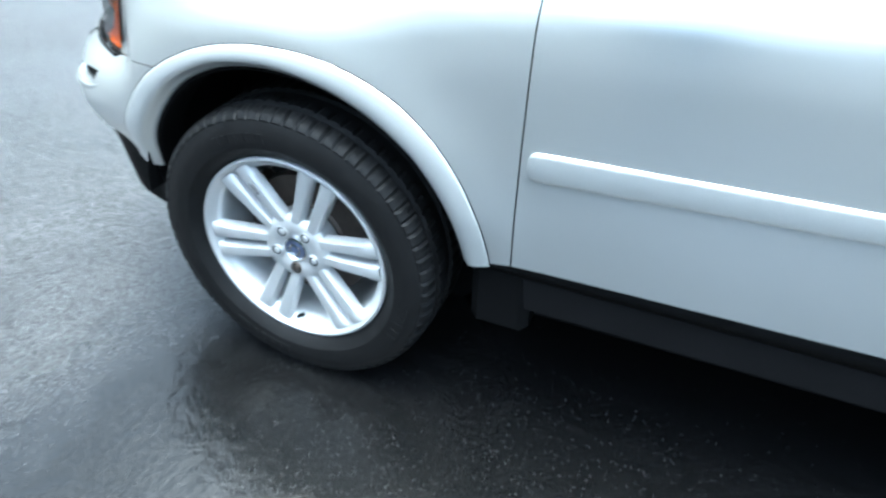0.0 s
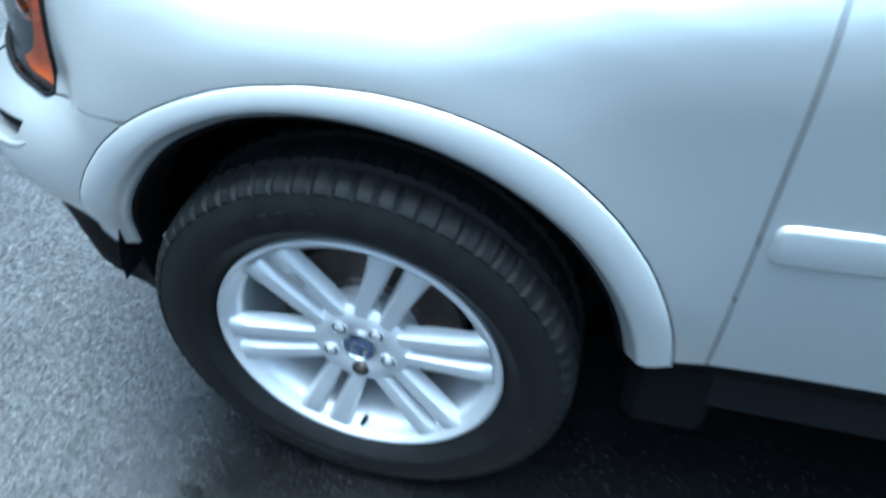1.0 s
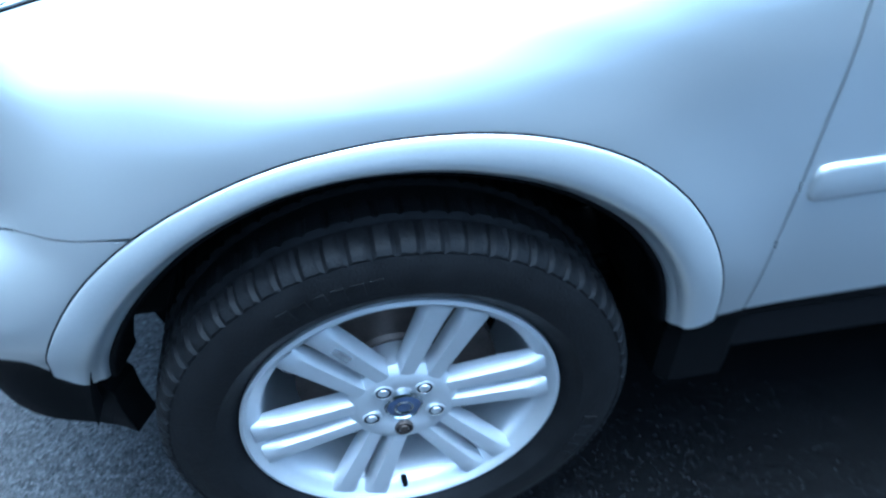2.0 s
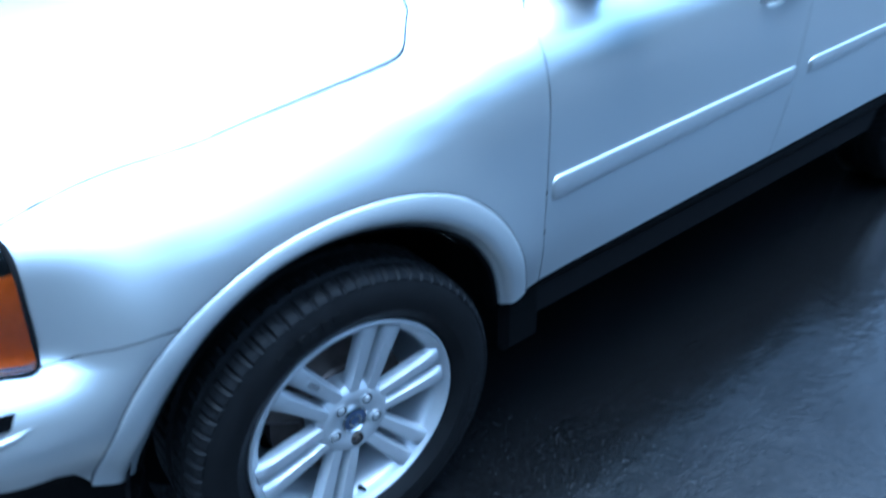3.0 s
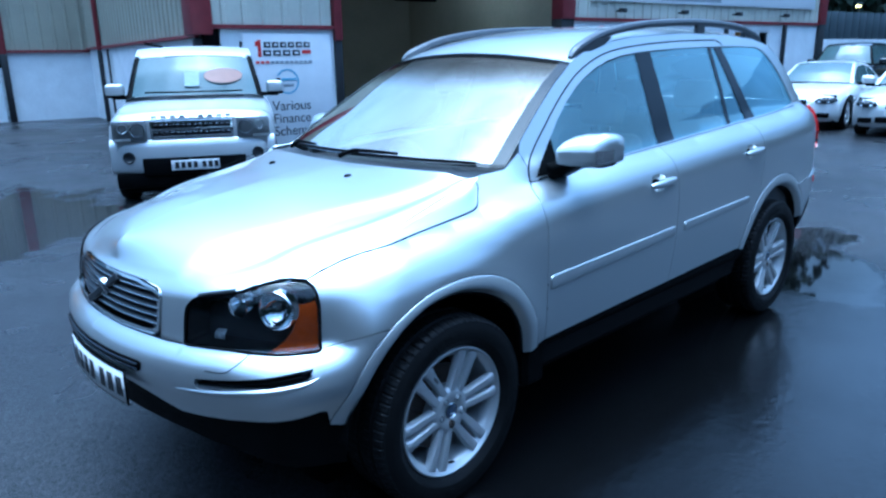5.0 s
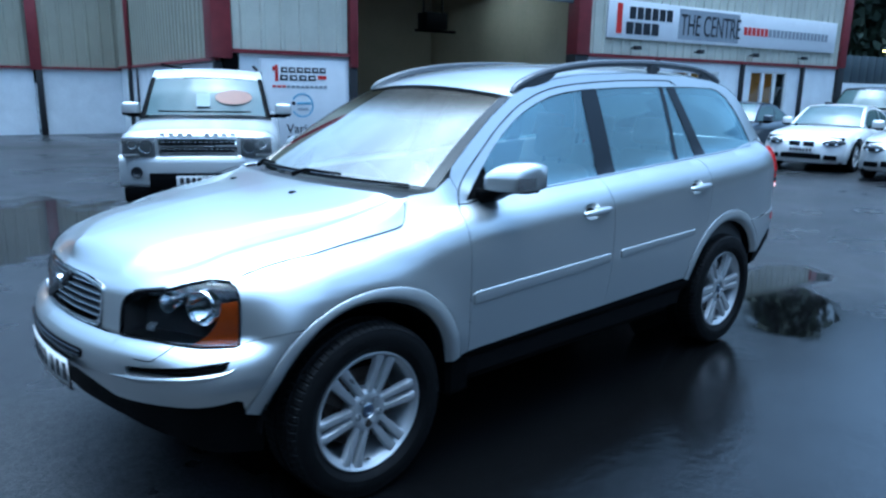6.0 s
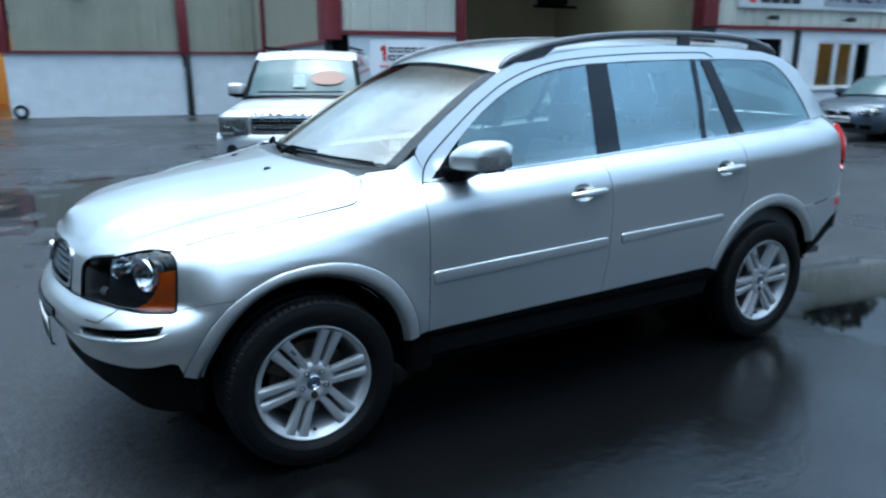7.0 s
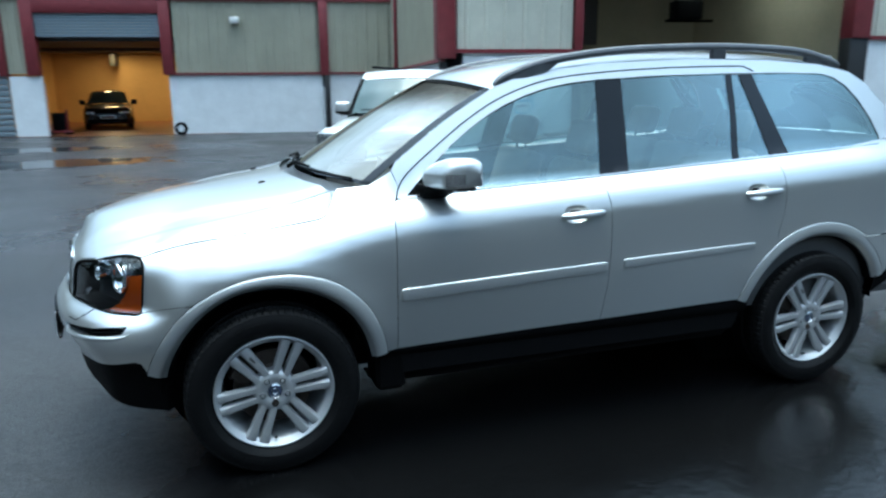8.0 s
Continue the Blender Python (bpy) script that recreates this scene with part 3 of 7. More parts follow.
# east front with its office windows
holes_u = ((13.05, 14.0, 0.0, 2.25), (15.15, 17.1, 1.05, 2.22), (18.6, 20.5, 1.05, 2.30))
cuts = [11.88] + [c for h in holes_u for c in h[:2]] + [23.3]
for a, b in zip(cuts[0::2], cuts[1::2]):
    block_wall(wing, a, b, VR, -0.1, 2.46)
for a, b, z0, z1 in holes_u:
    block_wall(wing, a, b, VR, z1, 2.46)
    if z0 > 0:
        block_wall(wing, a, b, VR, -0.1, z0)
slab("flashing", MAROON, wing, (11.88, 23.4, VR - 0.07, VR - 0.01, 2.465, 2.54))
cladding(wing, 11.9, 23.2, VR - 0.01, 2.55, 4.9, CLAD2)
slab("wall_back", CLAD2, wing, (11.9, 23.3, VR + 0.08, VR + 0.2, 2.46, 4.9))
slab("corner_column", MAROON, wing, (23.2, 23.55, VR - 0.12, VR + 0.3, 2.5, 4.9), 0.01)
slab("corner_column", DOWNPIPE, wing, (23.2, 23.55, VR - 0.10, VR + 0.3, -0.05, 2.5), 0.01)
slab("wall_end", CLAD2, wing, (23.3, 23.5, VR + 0.2, VH, 0.0, 4.9))
for u in (14.42, 18.12, 21.2):
    slab("downpipe", DOWNPIPE, wing, (u - 0.06, u + 0.06, VR - 0.12, VR - 0.01, -0.05, 2.47), 0.03)
# black panel stands in for the shade inside the open doorway
slab("door_shade_panel", BLACK, wing, (13.05, 14.0, VR + 0.05, VR + 0.12, 0.0, 2.25), 0.0, "black panel in place of the shade in an open doorway")
# the amber stands in for warm room light behind the panes
LIT_BLIND = mat("room_light_amber", (0.80, 0.42, 0.08), 0.8, 0, 0, 0.25, 3.0)
PANE = glass_mat("office_glass", (0.75, 0.78, 0.78))
for a, b, z0, z1 in holes_u[1:]:
    w = boxpart("window", PVC, wing, (a, b, VR + 0.02, VR + 0.10, z0, z0 + 0.07), 0.005, "white three-pane window")
    boxpart("window_sill", PVC, w, (a - 0.05, b + 0.05, VR - 0.05, VR + 0.02, z0 - 0.05, z0), 0.005)
    boxpart("window_frame", PVC, w, (a, b, VR + 0.02, VR + 0.10, z1 - 0.07, z1), 0.005)
    for k in range(4):
        u = a + (b - a - 0.08) * k / 3
        boxpart("mullion", PVC, w, (u, u + 0.08 + (0.06 if k in (1, 2) else 0), VR + 0.02, VR + 0.10, z0 + 0.07, z1 - 0.07), 0.005)
    for k in range(3):
        u = a + (b - a - 0.08) * k / 3
        gridpart("pane", [[(q, VR + 0.058, z) for z in (z0 + 0.07, z1 - 0.07)] for q in (u + 0.08, u + (b - a) / 3)], PANE, w, out=(0, -1, 0))
    boxpart("blind", LIT_BLIND, w, (a + 0.06, a + (b - a) * 0.66, VR + 0.075, VR + 0.09, z0 + 0.03, z1 - 0.03), 0.0, "blind whose amber stands in for warm room light")
    boxpart("room_back", CABIN, w, (a - 0.5, b + 0.5, VR + 1.2, VR + 1.25, 0.5, 2.46))
# inside of the workshop
slab("inner_wall", INNER_CREAM, wing, (5.2, 23.3, 18.0, 18.2, 0, 4.9))
slab("inner_wall", INNER_CREAM, wing, (11.9, 12.1, VR + 0.3, 18.0, 0, 4.9))
slab("inner_wall", CABIN, wing, (4.9, 5.1, VR + 0.3, 18.0, 0, 4.9))
slab("inner_floor", CONCRETE, wing, (5.1, 11.9, VR + 0.25, 18.0, -0.05, 0.01))
slab("inner_panel", CABIN, wing, (5.2, 8.6, 17.7, 17.95, 2.75, 4.8))
slab("roof_deck", CLAD, wing, (2.7, 23.5, VR, VH, 4.9, 5.05))
slab("roof_deck", CLAD, far, (-14.0, 2.8, VH, VH + 10.2, 4.6, 4.75))
for u in (6.6, 10.2):
    strip = empty("strip_light", YARD @ Matrix.Translation((u, 13.2, 4.45)), "white fluorescent strip light on the workshop ceiling", "lamp", "workshop lights")
    boxpart("housing", PVC, strip, (-0.06, 0.06, -0.75, 0.75, 0.0, 0.07), 0.01)
    boxpart("tube", GLOW, strip, (-0.02, 0.02, -0.72, 0.72, -0.045, -0.005), 0.015)
slab("inner_beam", CABIN, wing, (5.1, 11.9, 14.0, 14.2, 4.3, 4.6))
for u in (13.4, 15.9, 18.4, 20.9):
    flood = empty("wall_floodlight", YARD @ Matrix.Translation((u, VR - 0.05, 2.72)), "small dark floodlight on the cladding", "lamp", "floodlights")
    boxpart("arm", DOWNPIPE, flood, (-0.02, 0.02, -0.16, 0.02, -0.02, 0.02), 0.005)
    boxpart("head", DOWNPIPE, flood, (-0.11, 0.11, -0.26, -0.14, -0.05, 0.06), 0.02)
heater = empty("unit_heater", YARD @ Matrix.Translation((9.7, 14.3, 3.05)), "black hanging workshop heater on a bracket", "heater")
boxpart("body", BLACK, heater, (-0.35, 0.35, -0.25, 0.25, 0.15, 0.60), 0.03)
boxpart("bracket", BLACK, heater, (-0.55, 0.75, -0.05, 0.05, 0.08, 0.15), 0.01)
for u in (-0.3, 0.3):
    boxpart("hanger", BLACK, heater, (u - 0.02, u + 0.02, -0.02, 0.02, 0.6, 1.45), 0.0)


# ---- signs ----
def text_mesh(words, size, material, parent, m, extrude=0.004):
    cu = bpy.data.curves.new("letters", "FONT")
    cu.body, cu.size, cu.extrude = words, size, extrude
    ob = bpy.data.objects.new("letters", cu)
    scene.collection.objects.link(ob)
    dg = bpy.context.evaluated_depsgraph_get()
    me = bpy.data.meshes.new_from_object(ob.evaluated_get(dg))
    bpy.data.objects.remove(ob)
    me.materials.clear()
    me.materials.append(material)
    return piece("lettering", me, parent, "", m)


def flatbar(name, material, parent, u0, u1, z0, z1, y=-0.012):
    return boxpart(name, material, parent, (u0, u1, y, y + 0.008, z0, z1), 0.0)


FRONT = pose(0, 0, 0, 90, 0, 0)
board = empty("wall_sign", YARD @ Matrix.Translation((3.45, VR - 0.035, 0)), "white printed sign panel fixed to the wall", "sign")
boxpart("panel", SIGNW, board, (0.02, 1.80, 0.0, 0.03, 0.05, 2.12), 0.004)
boxpart("mark", SIGNR, board, (0.30, 0.36, -0.012, -0.002, 1.70, 2.01), 0.0, "red numeral-like bar", Matrix.Rotation(radians(0), 4, "Y"))
boxpart("mark", SIGNR, board, (0.25, 0.31, -0.012, -0.002, 1.90, 1.98), 0.0)
for k, u in enumerate(np.linspace(0.42, 1.22, 6)):
    flatbar("mark", SIGNK, board, u, u + 0.125, 1.870, 1.970)
    flatbar("mark_gap", SIGNW, board, u + 0.035, u + 0.10, 1.900, 1.940, -0.016)
for k, u in enumerate(np.linspace(0.40, 0.98, 4)):
    flatbar("mark", SIGNK, board, u, u + 0.15, 1.720, 1.820)
    flatbar("mark_gap", SIGNW, board, u + 0.04, u + 0.12, 1.750, 1.790, -0.016)
flatbar("mark", SIGNR, board, 1.18, 1.36, 1.755, 1.82)
for u in np.linspace(0.24, 1.3, 12):
    flatbar("mark", SIGNR if u < 0.5 else SIGNGREY, board, u, u + 0.07, 1.58, 1.625)
bm = bmesh.new()
for k in range(40):
    a0, a1 = radians(-150 + 7.5 * k), radians(-150 + 7.5 * (k + 1))
    q = [(0.84 + r * math.cos(a), -0.008, 1.24 + r * math.sin(a)) for a in (a0, a1) for r in (0.205, 0.235)]
    bm.faces.new([bm.verts.new(q[i]) for i in (0, 1, 3, 2)])
part("ring_mark", bm, SIGNB, board)
flatbar("mark", SIGNK, board, 0.62, 0.69, 1.25, 1.31)
flatbar("mark", SIGNB, board, 0.72, 1.02, 1.26, 1.30)
flatbar("mark", SIGNGREY, board, 0.74, 0.96, 1.15, 1.19)
text_mesh("Various", 0.26, SIGNK, board, Matrix.Translation((0.50, -0.003, 0.70)) @ FRONT)
text_mesh("Finance", 0.26, SIGNK, board, Matrix.Translation((0.50, -0.003, 0.46)) @ FRONT)
text_mesh("Schemes", 0.26, SIGNK, board, Matrix.Translation((0.50, -0.003, 0.22)) @ FRONT)
fascia = empty("fascia_sign", YARD @ Matrix.Translation((12.45, VR - 0.06, 2.95)), "long white fascia sign with dark and red lettering", "sign")
boxpart("panel", SIGNW, fascia, (0.0, 10.35, -0.03, 0.03, 0.0, 0.95), 0.01)
boxpart("mark", SIGNR, fascia, (0.30, 0.48, -0.045, -0.032, 0.12, 0.86))
for u in np.linspace(0.75, 2.15, 6):
    boxpart("mark", SIGNK, fascia, (u, u + 0.22, -0.045, -0.032, 0.50, 0.80))
for u in np.linspace(0.65, 1.60, 4):
    boxpart("mark", SIGNK, fascia, (u, u + 0.26, -0.045, -0.032, 0.12, 0.42))
boxpart("dark_field", SIGNGREY, fascia, (2.65, 5.25, -0.040, -0.032, 0.08, 0.88))
text_mesh("THE CENTRE", 0.80, SIGNK, fascia, Matrix.Translation((2.72, -0.044, 0.20)) @ FRONT @ Matrix.Diagonal((0.56, 1.0, 1.0, 1.0)))
for k, u in enumerate(np.linspace(5.5, 9.7, 22)):
    boxpart("mark", SIGNR if k < 6 else SIGNGREY, fascia, (u, u + 0.14, -0.042, -0.032, 0.34, 0.56))

# ---- the silver estate: one body surface, cut into panels ----
# The surface: s runs along the plan outline from the nose's middle round the left flank to the tail, z is the height.
OUTLINE = smooth_line([(-0.915, 0), (-0.907, 0.15), (-0.884, 0.30), (-0.848, 0.45), (-0.797, 0.60), (-0.715, 0.735), (-0.60, 0.830), (-0.45, 0.900),
                       (-0.30, 0.929), (-0.08, 0.937), (0.6, 0.937), (1.5, 0.940), (2.6, 0.940), (3.0, 0.936), (3.3, 0.924), (3.5, 0.898), (3.66, 0.848),
                       (3.79, 0.735), (3.86, 0.5), (3.885, 0.25), (3.89, 0)], 16)
_xy = np.array(OUTLINE)
_len = np.concatenate([[0], np.cumsum(np.hypot(*np.diff(_xy, axis=0).T))])
_tan = np.gradient(_xy, _len, axis=0)
for _ in range(12):
    _tan[1:-1] = 0.25 * _tan[:-2] + 0.5 * _tan[1:-1] + 0.25 * _tan[2:]
_tan /= np.hypot(*_tan.T)[:, None]
S_END = float(_len[-1])

TOP = curve((-0.9, 0.945), (-0.5, 0.978), (0.27, 1.061), (0.40, 1.091), (0.62, 1.127), (1.5, 1.178), (3.32, 1.275), (3.8, 1.30))
ROLL = curve((-0.40, 0), (-0.22, -0.003), (-0.15, -0.010), (-0.10, -0.026), (-0.06, -0.048), (-0.025, -0.085), (0, -0.125), (0.03, -0.144), (0.15, -0.197), (0.6, -0.40))
LOW = curve((0.15, -0.09), (0.30, -0.036), (0.42, -0.022), (0.50, -0.016), (0.62, -0.006), (0.75, 0.0), (0.95, 0.0))
FACE = curve((0.15, -0.15), (0.25, -0.095), (0.34, -0.078), (0.42, -0.066), (0.50, -0.0535), (0.56, -0.029), (0.605, -0.0105), (0.65, 0.0), (0.675, -0.001), (0.692, -0.0055), (0.715, -0.020), (0.735, -0.045),
             (0.755, -0.062), (0.82, -0.070), (0.88, -0.082), (0.925, -0.105), (0.955, -0.140), (0.98, -0.190), (1.0, -0.26))


def body(s, z, push=0.0):
    x, w = np.interp(s, _len, _xy[:, 0]), np.interp(s, _len, _xy[:, 1])
    tx, tw = np.interp(s, _len, _tan[:, 0]), np.interp(s, _len, _tan[:, 1])
    k = 1.0 / math.hypot(tx, tw)
    nx, nw = -tw * k, tx * k
    f = 1 - ease(1.03, 1.22, s) - (ease(1.02, 1.40, s) - ease(1.03, 1.22, s)) * ease(0.72, 0.98, z)
    side = LOW(z) + ROLL(z - TOP(x))
    o = (FACE(z) * f + side * (1 - f) if f > 0 else side) + push
    # the flank swells over the wheel arches
    for hub, swell in ((0.0, 0.015), (2.857, 0.009)):
        if abs(x - hub) < 0.95:
            o += swell * math.exp(-((math.hypot(x - hub, z - 0.365) - 0.50) / 0.085) ** 2) * ease(0.42, 0.62, z)
    if s < 1.45 and z < 0.735:
        o += 0.045 * math.exp(-((s - 0.92) / 0.14) ** 2) * (1 - ease(0.585, 0.745, z))
    return Vector((x + nx * o, -(w + nw * o), z))


def s_at(x, z):
    """The s at which the flank has that x at that height."""
    a, b = 0.2, S_END - 0.2
    for _ in range(40):
        c = (a + b) / 2
        if body(c, z).x < x:
            a = c
        else:
            b = c
    return a


def flank(*pts):
    return [(s_at(x, z), z) for x, z in pts]


def arc(cx, cz, r, a0, a1, n=18):
    return [(cx + r * math.cos(radians(a0 + (a1 - a0) * k / n)), cz + r * math.sin(radians(a0 + (a1 - a0) * k / n))) for k in range(n + 1)]


HUB_F, HUB_R, HUB_Z = 0.0, 2.857, 0.365
estate = empty("estate_car", pose(0, 0, 0), "silver four-by-four estate car, wet, parked on wet tarmac", "car")


def both(name, data, material, label="", parent=None):
    """A panel on the left flank and its mirror image on the right."""
    made = []
    for d in (data, flip(data)):
        made.append(piece(name, mesh_of(name, d[0], d[1], material, d[2]), parent or estate, label))
    return made


def whole(name, data, material, label="", parent=None):
    d = joined(data, flip(data))
    return piece(name, mesh_of(name, d[0], d[1], material, d[2]), parent or estate, label)


# lines shared by the panels
BELT = [(x, TOP(x)) for x in (0.62, 0.9, 1.2, 1.5, 1.8, 2.1, 2.4, 2.7, 3.0, 3.3)]
A_LINE = [(0.47, 1.19), (0.60, 1.285), (0.75, 1.388), (0.92, 1.495), (1.10, 1.592), (1.22, 1.637), (1.40, 1.678), (1.7, 1.712), (2.2, 1.733), (2.7, 1.728), (3.05, 1.705), (3.25, 1.665)]
TAILEDGE = [(3.36, 1.60), (3.46, 1.49), (3.545, 1.37), (3.60, 1.28)]
G1 = [(0.545, 0.49), (0.548, 0.75), (0.552, 1.0), (0.556, 1.075)]
G2 = [(1.548, 0.51), (1.578, 0.70), (1.588, 0.85), (1.588, 1.05), (1.575, 1.181)]
G3 = [(2.575, 1.236), (2.598, 1.18), (2.600, 1.05), (2.592, 0.95), (2.56, 0.86)]
gap = 0.0017


def shift(pts, d):
    return [(x + d, z) for x, z in pts]


# fender, whose upper edge is the bonnet's joint
JOINT = [(-0.42, 0.9605), (-0.35, 0.9778), (-0.25, 0.9970), (-0.15, 1.0135), (-0.05, 1.0272), (0.05, 1.0388), (0.15, 1.0498), (0.20, 1.056), (0.235, 1.0608), (0.258, 1.0655), (0.273, 1.0735),
         (0.283, 1.085), (0.290, 1.100), (0.300, 1.120), (0.312, 1.142), (0.323, 1.162), (0.335, 1.182)]
front_arch = [(x, z) for x, z in arc(HUB_F, HUB_Z, 0.49, 122.5, 13)]
fender = (sheet([(1.0385, 0.7405), (1.0925, 0.7510), (1.137, 0.7625), (1.185, 0.7715), (1.225, 0.7765), *flank(*front_arch, (0.478, 0.479), *shift(G1, -gap),
                           (0.563, 1.108), (0.582, 1.135), (0.60, 1.185), (0.575, 1.246), (0.47, 1.19), *JOINT[::-1]), (1.014, 0.9455), (1.036, 0.9275), (1.0455, 0.893), (1.0435, 0.833), (1.038, 0.772)], body, step=0.026))
# behind the bonnet's corner the wing's top turns flat before it climbs to the pillar
for k, (p, n) in enumerate(zip(fender[0], fender[2])):
    w = 0.5 * ease(1.04, 1.085, p.z) * ease(0.22, 0.29, p.x) * (1 - ease(0.44, 0.60, p.x))
    if w > 0 and n.y < -0.4:
        fender[2][k] = (n + Vector((0, 0, w))).normalized()
both("fender", fender, PAINT)
# doors, with the scoops for their handles cut in
def scoop_line(hx, hz, r=1.0, n=28):
    out = []
    for k in range(n):
        a = math.tau * k / n
        out.append((hx - 0.024 + 0.070 * r * math.copysign(abs(math.cos(a)) ** 0.8, math.cos(a)), hz + 0.000 + 0.043 * r * math.copysign(abs(math.sin(a)) ** 0.85, math.sin(a))))
    return out


HANDLES = ((1.433, 1.030), (2.452, 1.076))
fd = both("front_door", sheet(flank(*shift(G1, gap), (0.568, 1.108), (0.588, 1.128), *BELT[:4], *shift(G2[::-1], -gap), (1.2, 0.505), (0.85, 0.497)), body, [flank(*scoop_line(*HANDLES[0]))], step=0.03), PAINT)
rear_cut = [(2.555, 0.845)] + arc(HUB_R, HUB_Z, 0.517, 116, 162)
rd = both("rear_door", sheet(flank(*shift(G2, gap), *BELT[4:7], (2.53, TOP(2.53)), *shift(G3, -gap), *rear_cut[4:], (2.372, 0.527), (2.0, 0.52)), body, [flank(*scoop_line(*HANDLES[1]))], step=0.03), PAINT)
both("quarter_panel", sheet(flank(*shift(G3, gap), (2.566, 0.800), *[(x + 0.004, z) for x, z in arc(HUB_R, HUB_Z, 0.505, 118, 45)], (3.28, 0.80), (3.45, 0.815), (3.60, 0.83), (3.655, 0.835),
                                  (3.64, 0.96), (3.60, 0.975), (3.585, 1.10), (3.565, 1.22), (3.52, 1.31), (3.42, 1.302), (3.30, 1.295), *[(x, TOP(x)) for x in (3.0, 2.8)], (2.62, TOP(2.62))), body, step=0.03), PAINT)
# roof sides and pillars, with the opening for the side windows
DLO = [(0.632, 1.142), (0.70, 1.205), (0.776, 1.272), (0.87, 1.349), (0.968, 1.418), (1.06, 1.473), (1.158, 1.521), (1.27, 1.563), (1.387, 1.596), (1.52, 1.619), (1.675, 1.634), (2.0, 1.650),
       (2.4, 1.659), (2.75, 1.662), (3.05, 1.656), (3.13, 1.636), (3.20, 1.594), (3.27, 1.515), (3.33, 1.41), (3.362, 1.32), (3.352, 1.285), (3.32, 1.280)] + \
      [(x, TOP(x) + 0.006) for x in (3.0, 2.6, 2.2, 1.8, 1.4, 1.0, 0.8)]
both("roof_side", sheet(flank((0.588, 1.134), (0.603, 1.185), (0.578, 1.25), *A_LINE[1:], *TAILEDGE, (3.535, 1.316), (3.43, 1.306), (3.33, 1.299), *[(x, TOP(x) + 0.003) for x in (3.0, 2.6, 2.2, 1.8, 1.4, 1.0, 0.75, 0.63)]),
                        body, [flank(*DLO)], step=0.03, depth=0.03), PAINT)
# the door frame's dark joint along the A pillar and the roof
bm = bmesh.new()
tube(bm, [body(s_at(x, z), z, 0.0005) for x, z in smooth_line([(0.585, 1.13), (0.606, 1.185), (0.66, 1.245), (0.80, 1.348), (0.97, 1.462), (1.16, 1.560), (1.40, 1.633), (1.7, 1.668), (2.1, 1.690), (2.5, 1.697), (2.56, 1.688), (2.60, 1.67)], 5)], 0.0035, 6)
part("door_seal", bm, DARK, estate, smooth=True)
bm = bmesh.new()
tube(bm, [Vector((p.x, -p.y, p.z)) for p in [body(s_at(x, z), z, 0.0005) for x, z in smooth_line([(0.585, 1.13), (0.66, 1.245), (0.97, 1.462), (1.4, 1.633), (2.1, 1.69), (2.6, 1.67)], 6)]], 0.0035, 6)
part("door_seal", bm, DARK, estate, smooth=True)
# side glass and the dark pillars between
both("front_window", sheet(flank((0.80, 1.285), (0.87, 1.345), (0.968, 1.413), (1.06, 1.468), (1.158, 1.515), (1.27, 1.557), (1.387, 1.590), (1.52, 1.613), (1.66, 1.628), (1.625, 1.40), (1.592, TOP(1.59) + 0.004), (1.2, TOP(1.2) + 0.004), (0.80, TOP(0.8) + 0.004)),
                           body, step=0.06, push=-0.007, depth=0.004), GLASS, "tinted side glass")
both("mirror_sail", sheet(flank((0.634, 1.142), (0.70, 1.203), (0.797, 1.284), (0.797, TOP(0.8) + 0.004)), body, step=0.03, push=-0.003), BLACK)
both("rear_window", sheet(flank((1.748, TOP(1.75) + 0.004), (1.775, 1.40), (1.80, 1.636), (2.1, 1.65), (2.425, 1.656), (2.40, 1.44), (2.352, TOP(2.35) + 0.004)), body, step=0.06, push=-0.007, depth=0.004), GLASS, "tinted side glass")
both("rear_vent_window", sheet(flank((2.392, TOP(2.39) + 0.004), (2.435, 1.44), (2.462, 1.655), (2.505, 1.656), (2.55, 1.46), (2.593, TOP(2.59) + 0.004)), body, step=0.05, push=-0.007, depth=0.004), GLASS, "tinted side glass")
both("quarter_window", sheet(flank((2.712, TOP(2.71) + 0.004), (2.65, 1.45), (2.588, 1.656), (2.80, 1.658), (3.05, 1.652), (3.125, 1.632), (3.195, 1.590), (3.265, 1.512), (3.325, 1.408), (3.357, 1.32), (3.347, 1.287), (3.315, 1.283), (3.0, TOP(3.0) + 0.009)),
                             body, step=0.05, push=-0.005, depth=0.004), GLASS, "tinted quarter glass")
both("centre_pillar", sheet(flank((1.592, TOP(1.59) + 0.003), (1.625, 1.40), (1.66, 1.632), (1.80, 1.640), (1.775, 1.40), (1.748, TOP(1.75) + 0.003)), body, step=0.04, push=-0.004, depth=0.02), GLOSSK)
both("window_divider", sheet(flank((2.352, TOP(2.35) + 0.003), (2.40, 1.44), (2.425, 1.657), (2.462, 1.657), (2.435, 1.44), (2.392, TOP(2.39) + 0.003)), body, step=0.04, push=-0.004, depth=0.02), GLOSSK)
both("rear_pillar", sheet(flank((2.593, TOP(2.59) + 0.003), (2.55, 1.46), (2.505, 1.657), (2.588, 1.658), (2.65, 1.45), (2.712, TOP(2.71) + 0.003)), body, step=0.04, push=-0.003, depth=0.02), GLOSSK)
# bright strip under the windows
for side in (1, -1):
    bm = bmesh.new()
    for k, (dz, pu) in enumerate(((0.0, 0.001),)):
        pts = [body(s_at(x, TOP(x) + 0.004), TOP(x) + 0.004, 0.002) for x in np.linspace(0.632, 3.33, 40)]
        tube(bm, [Vector((p.x, p.y * side, p.z)) for p in pts], 0.0065, 6)
    part("window_strip", bm, CHROME, estate, smooth=True)

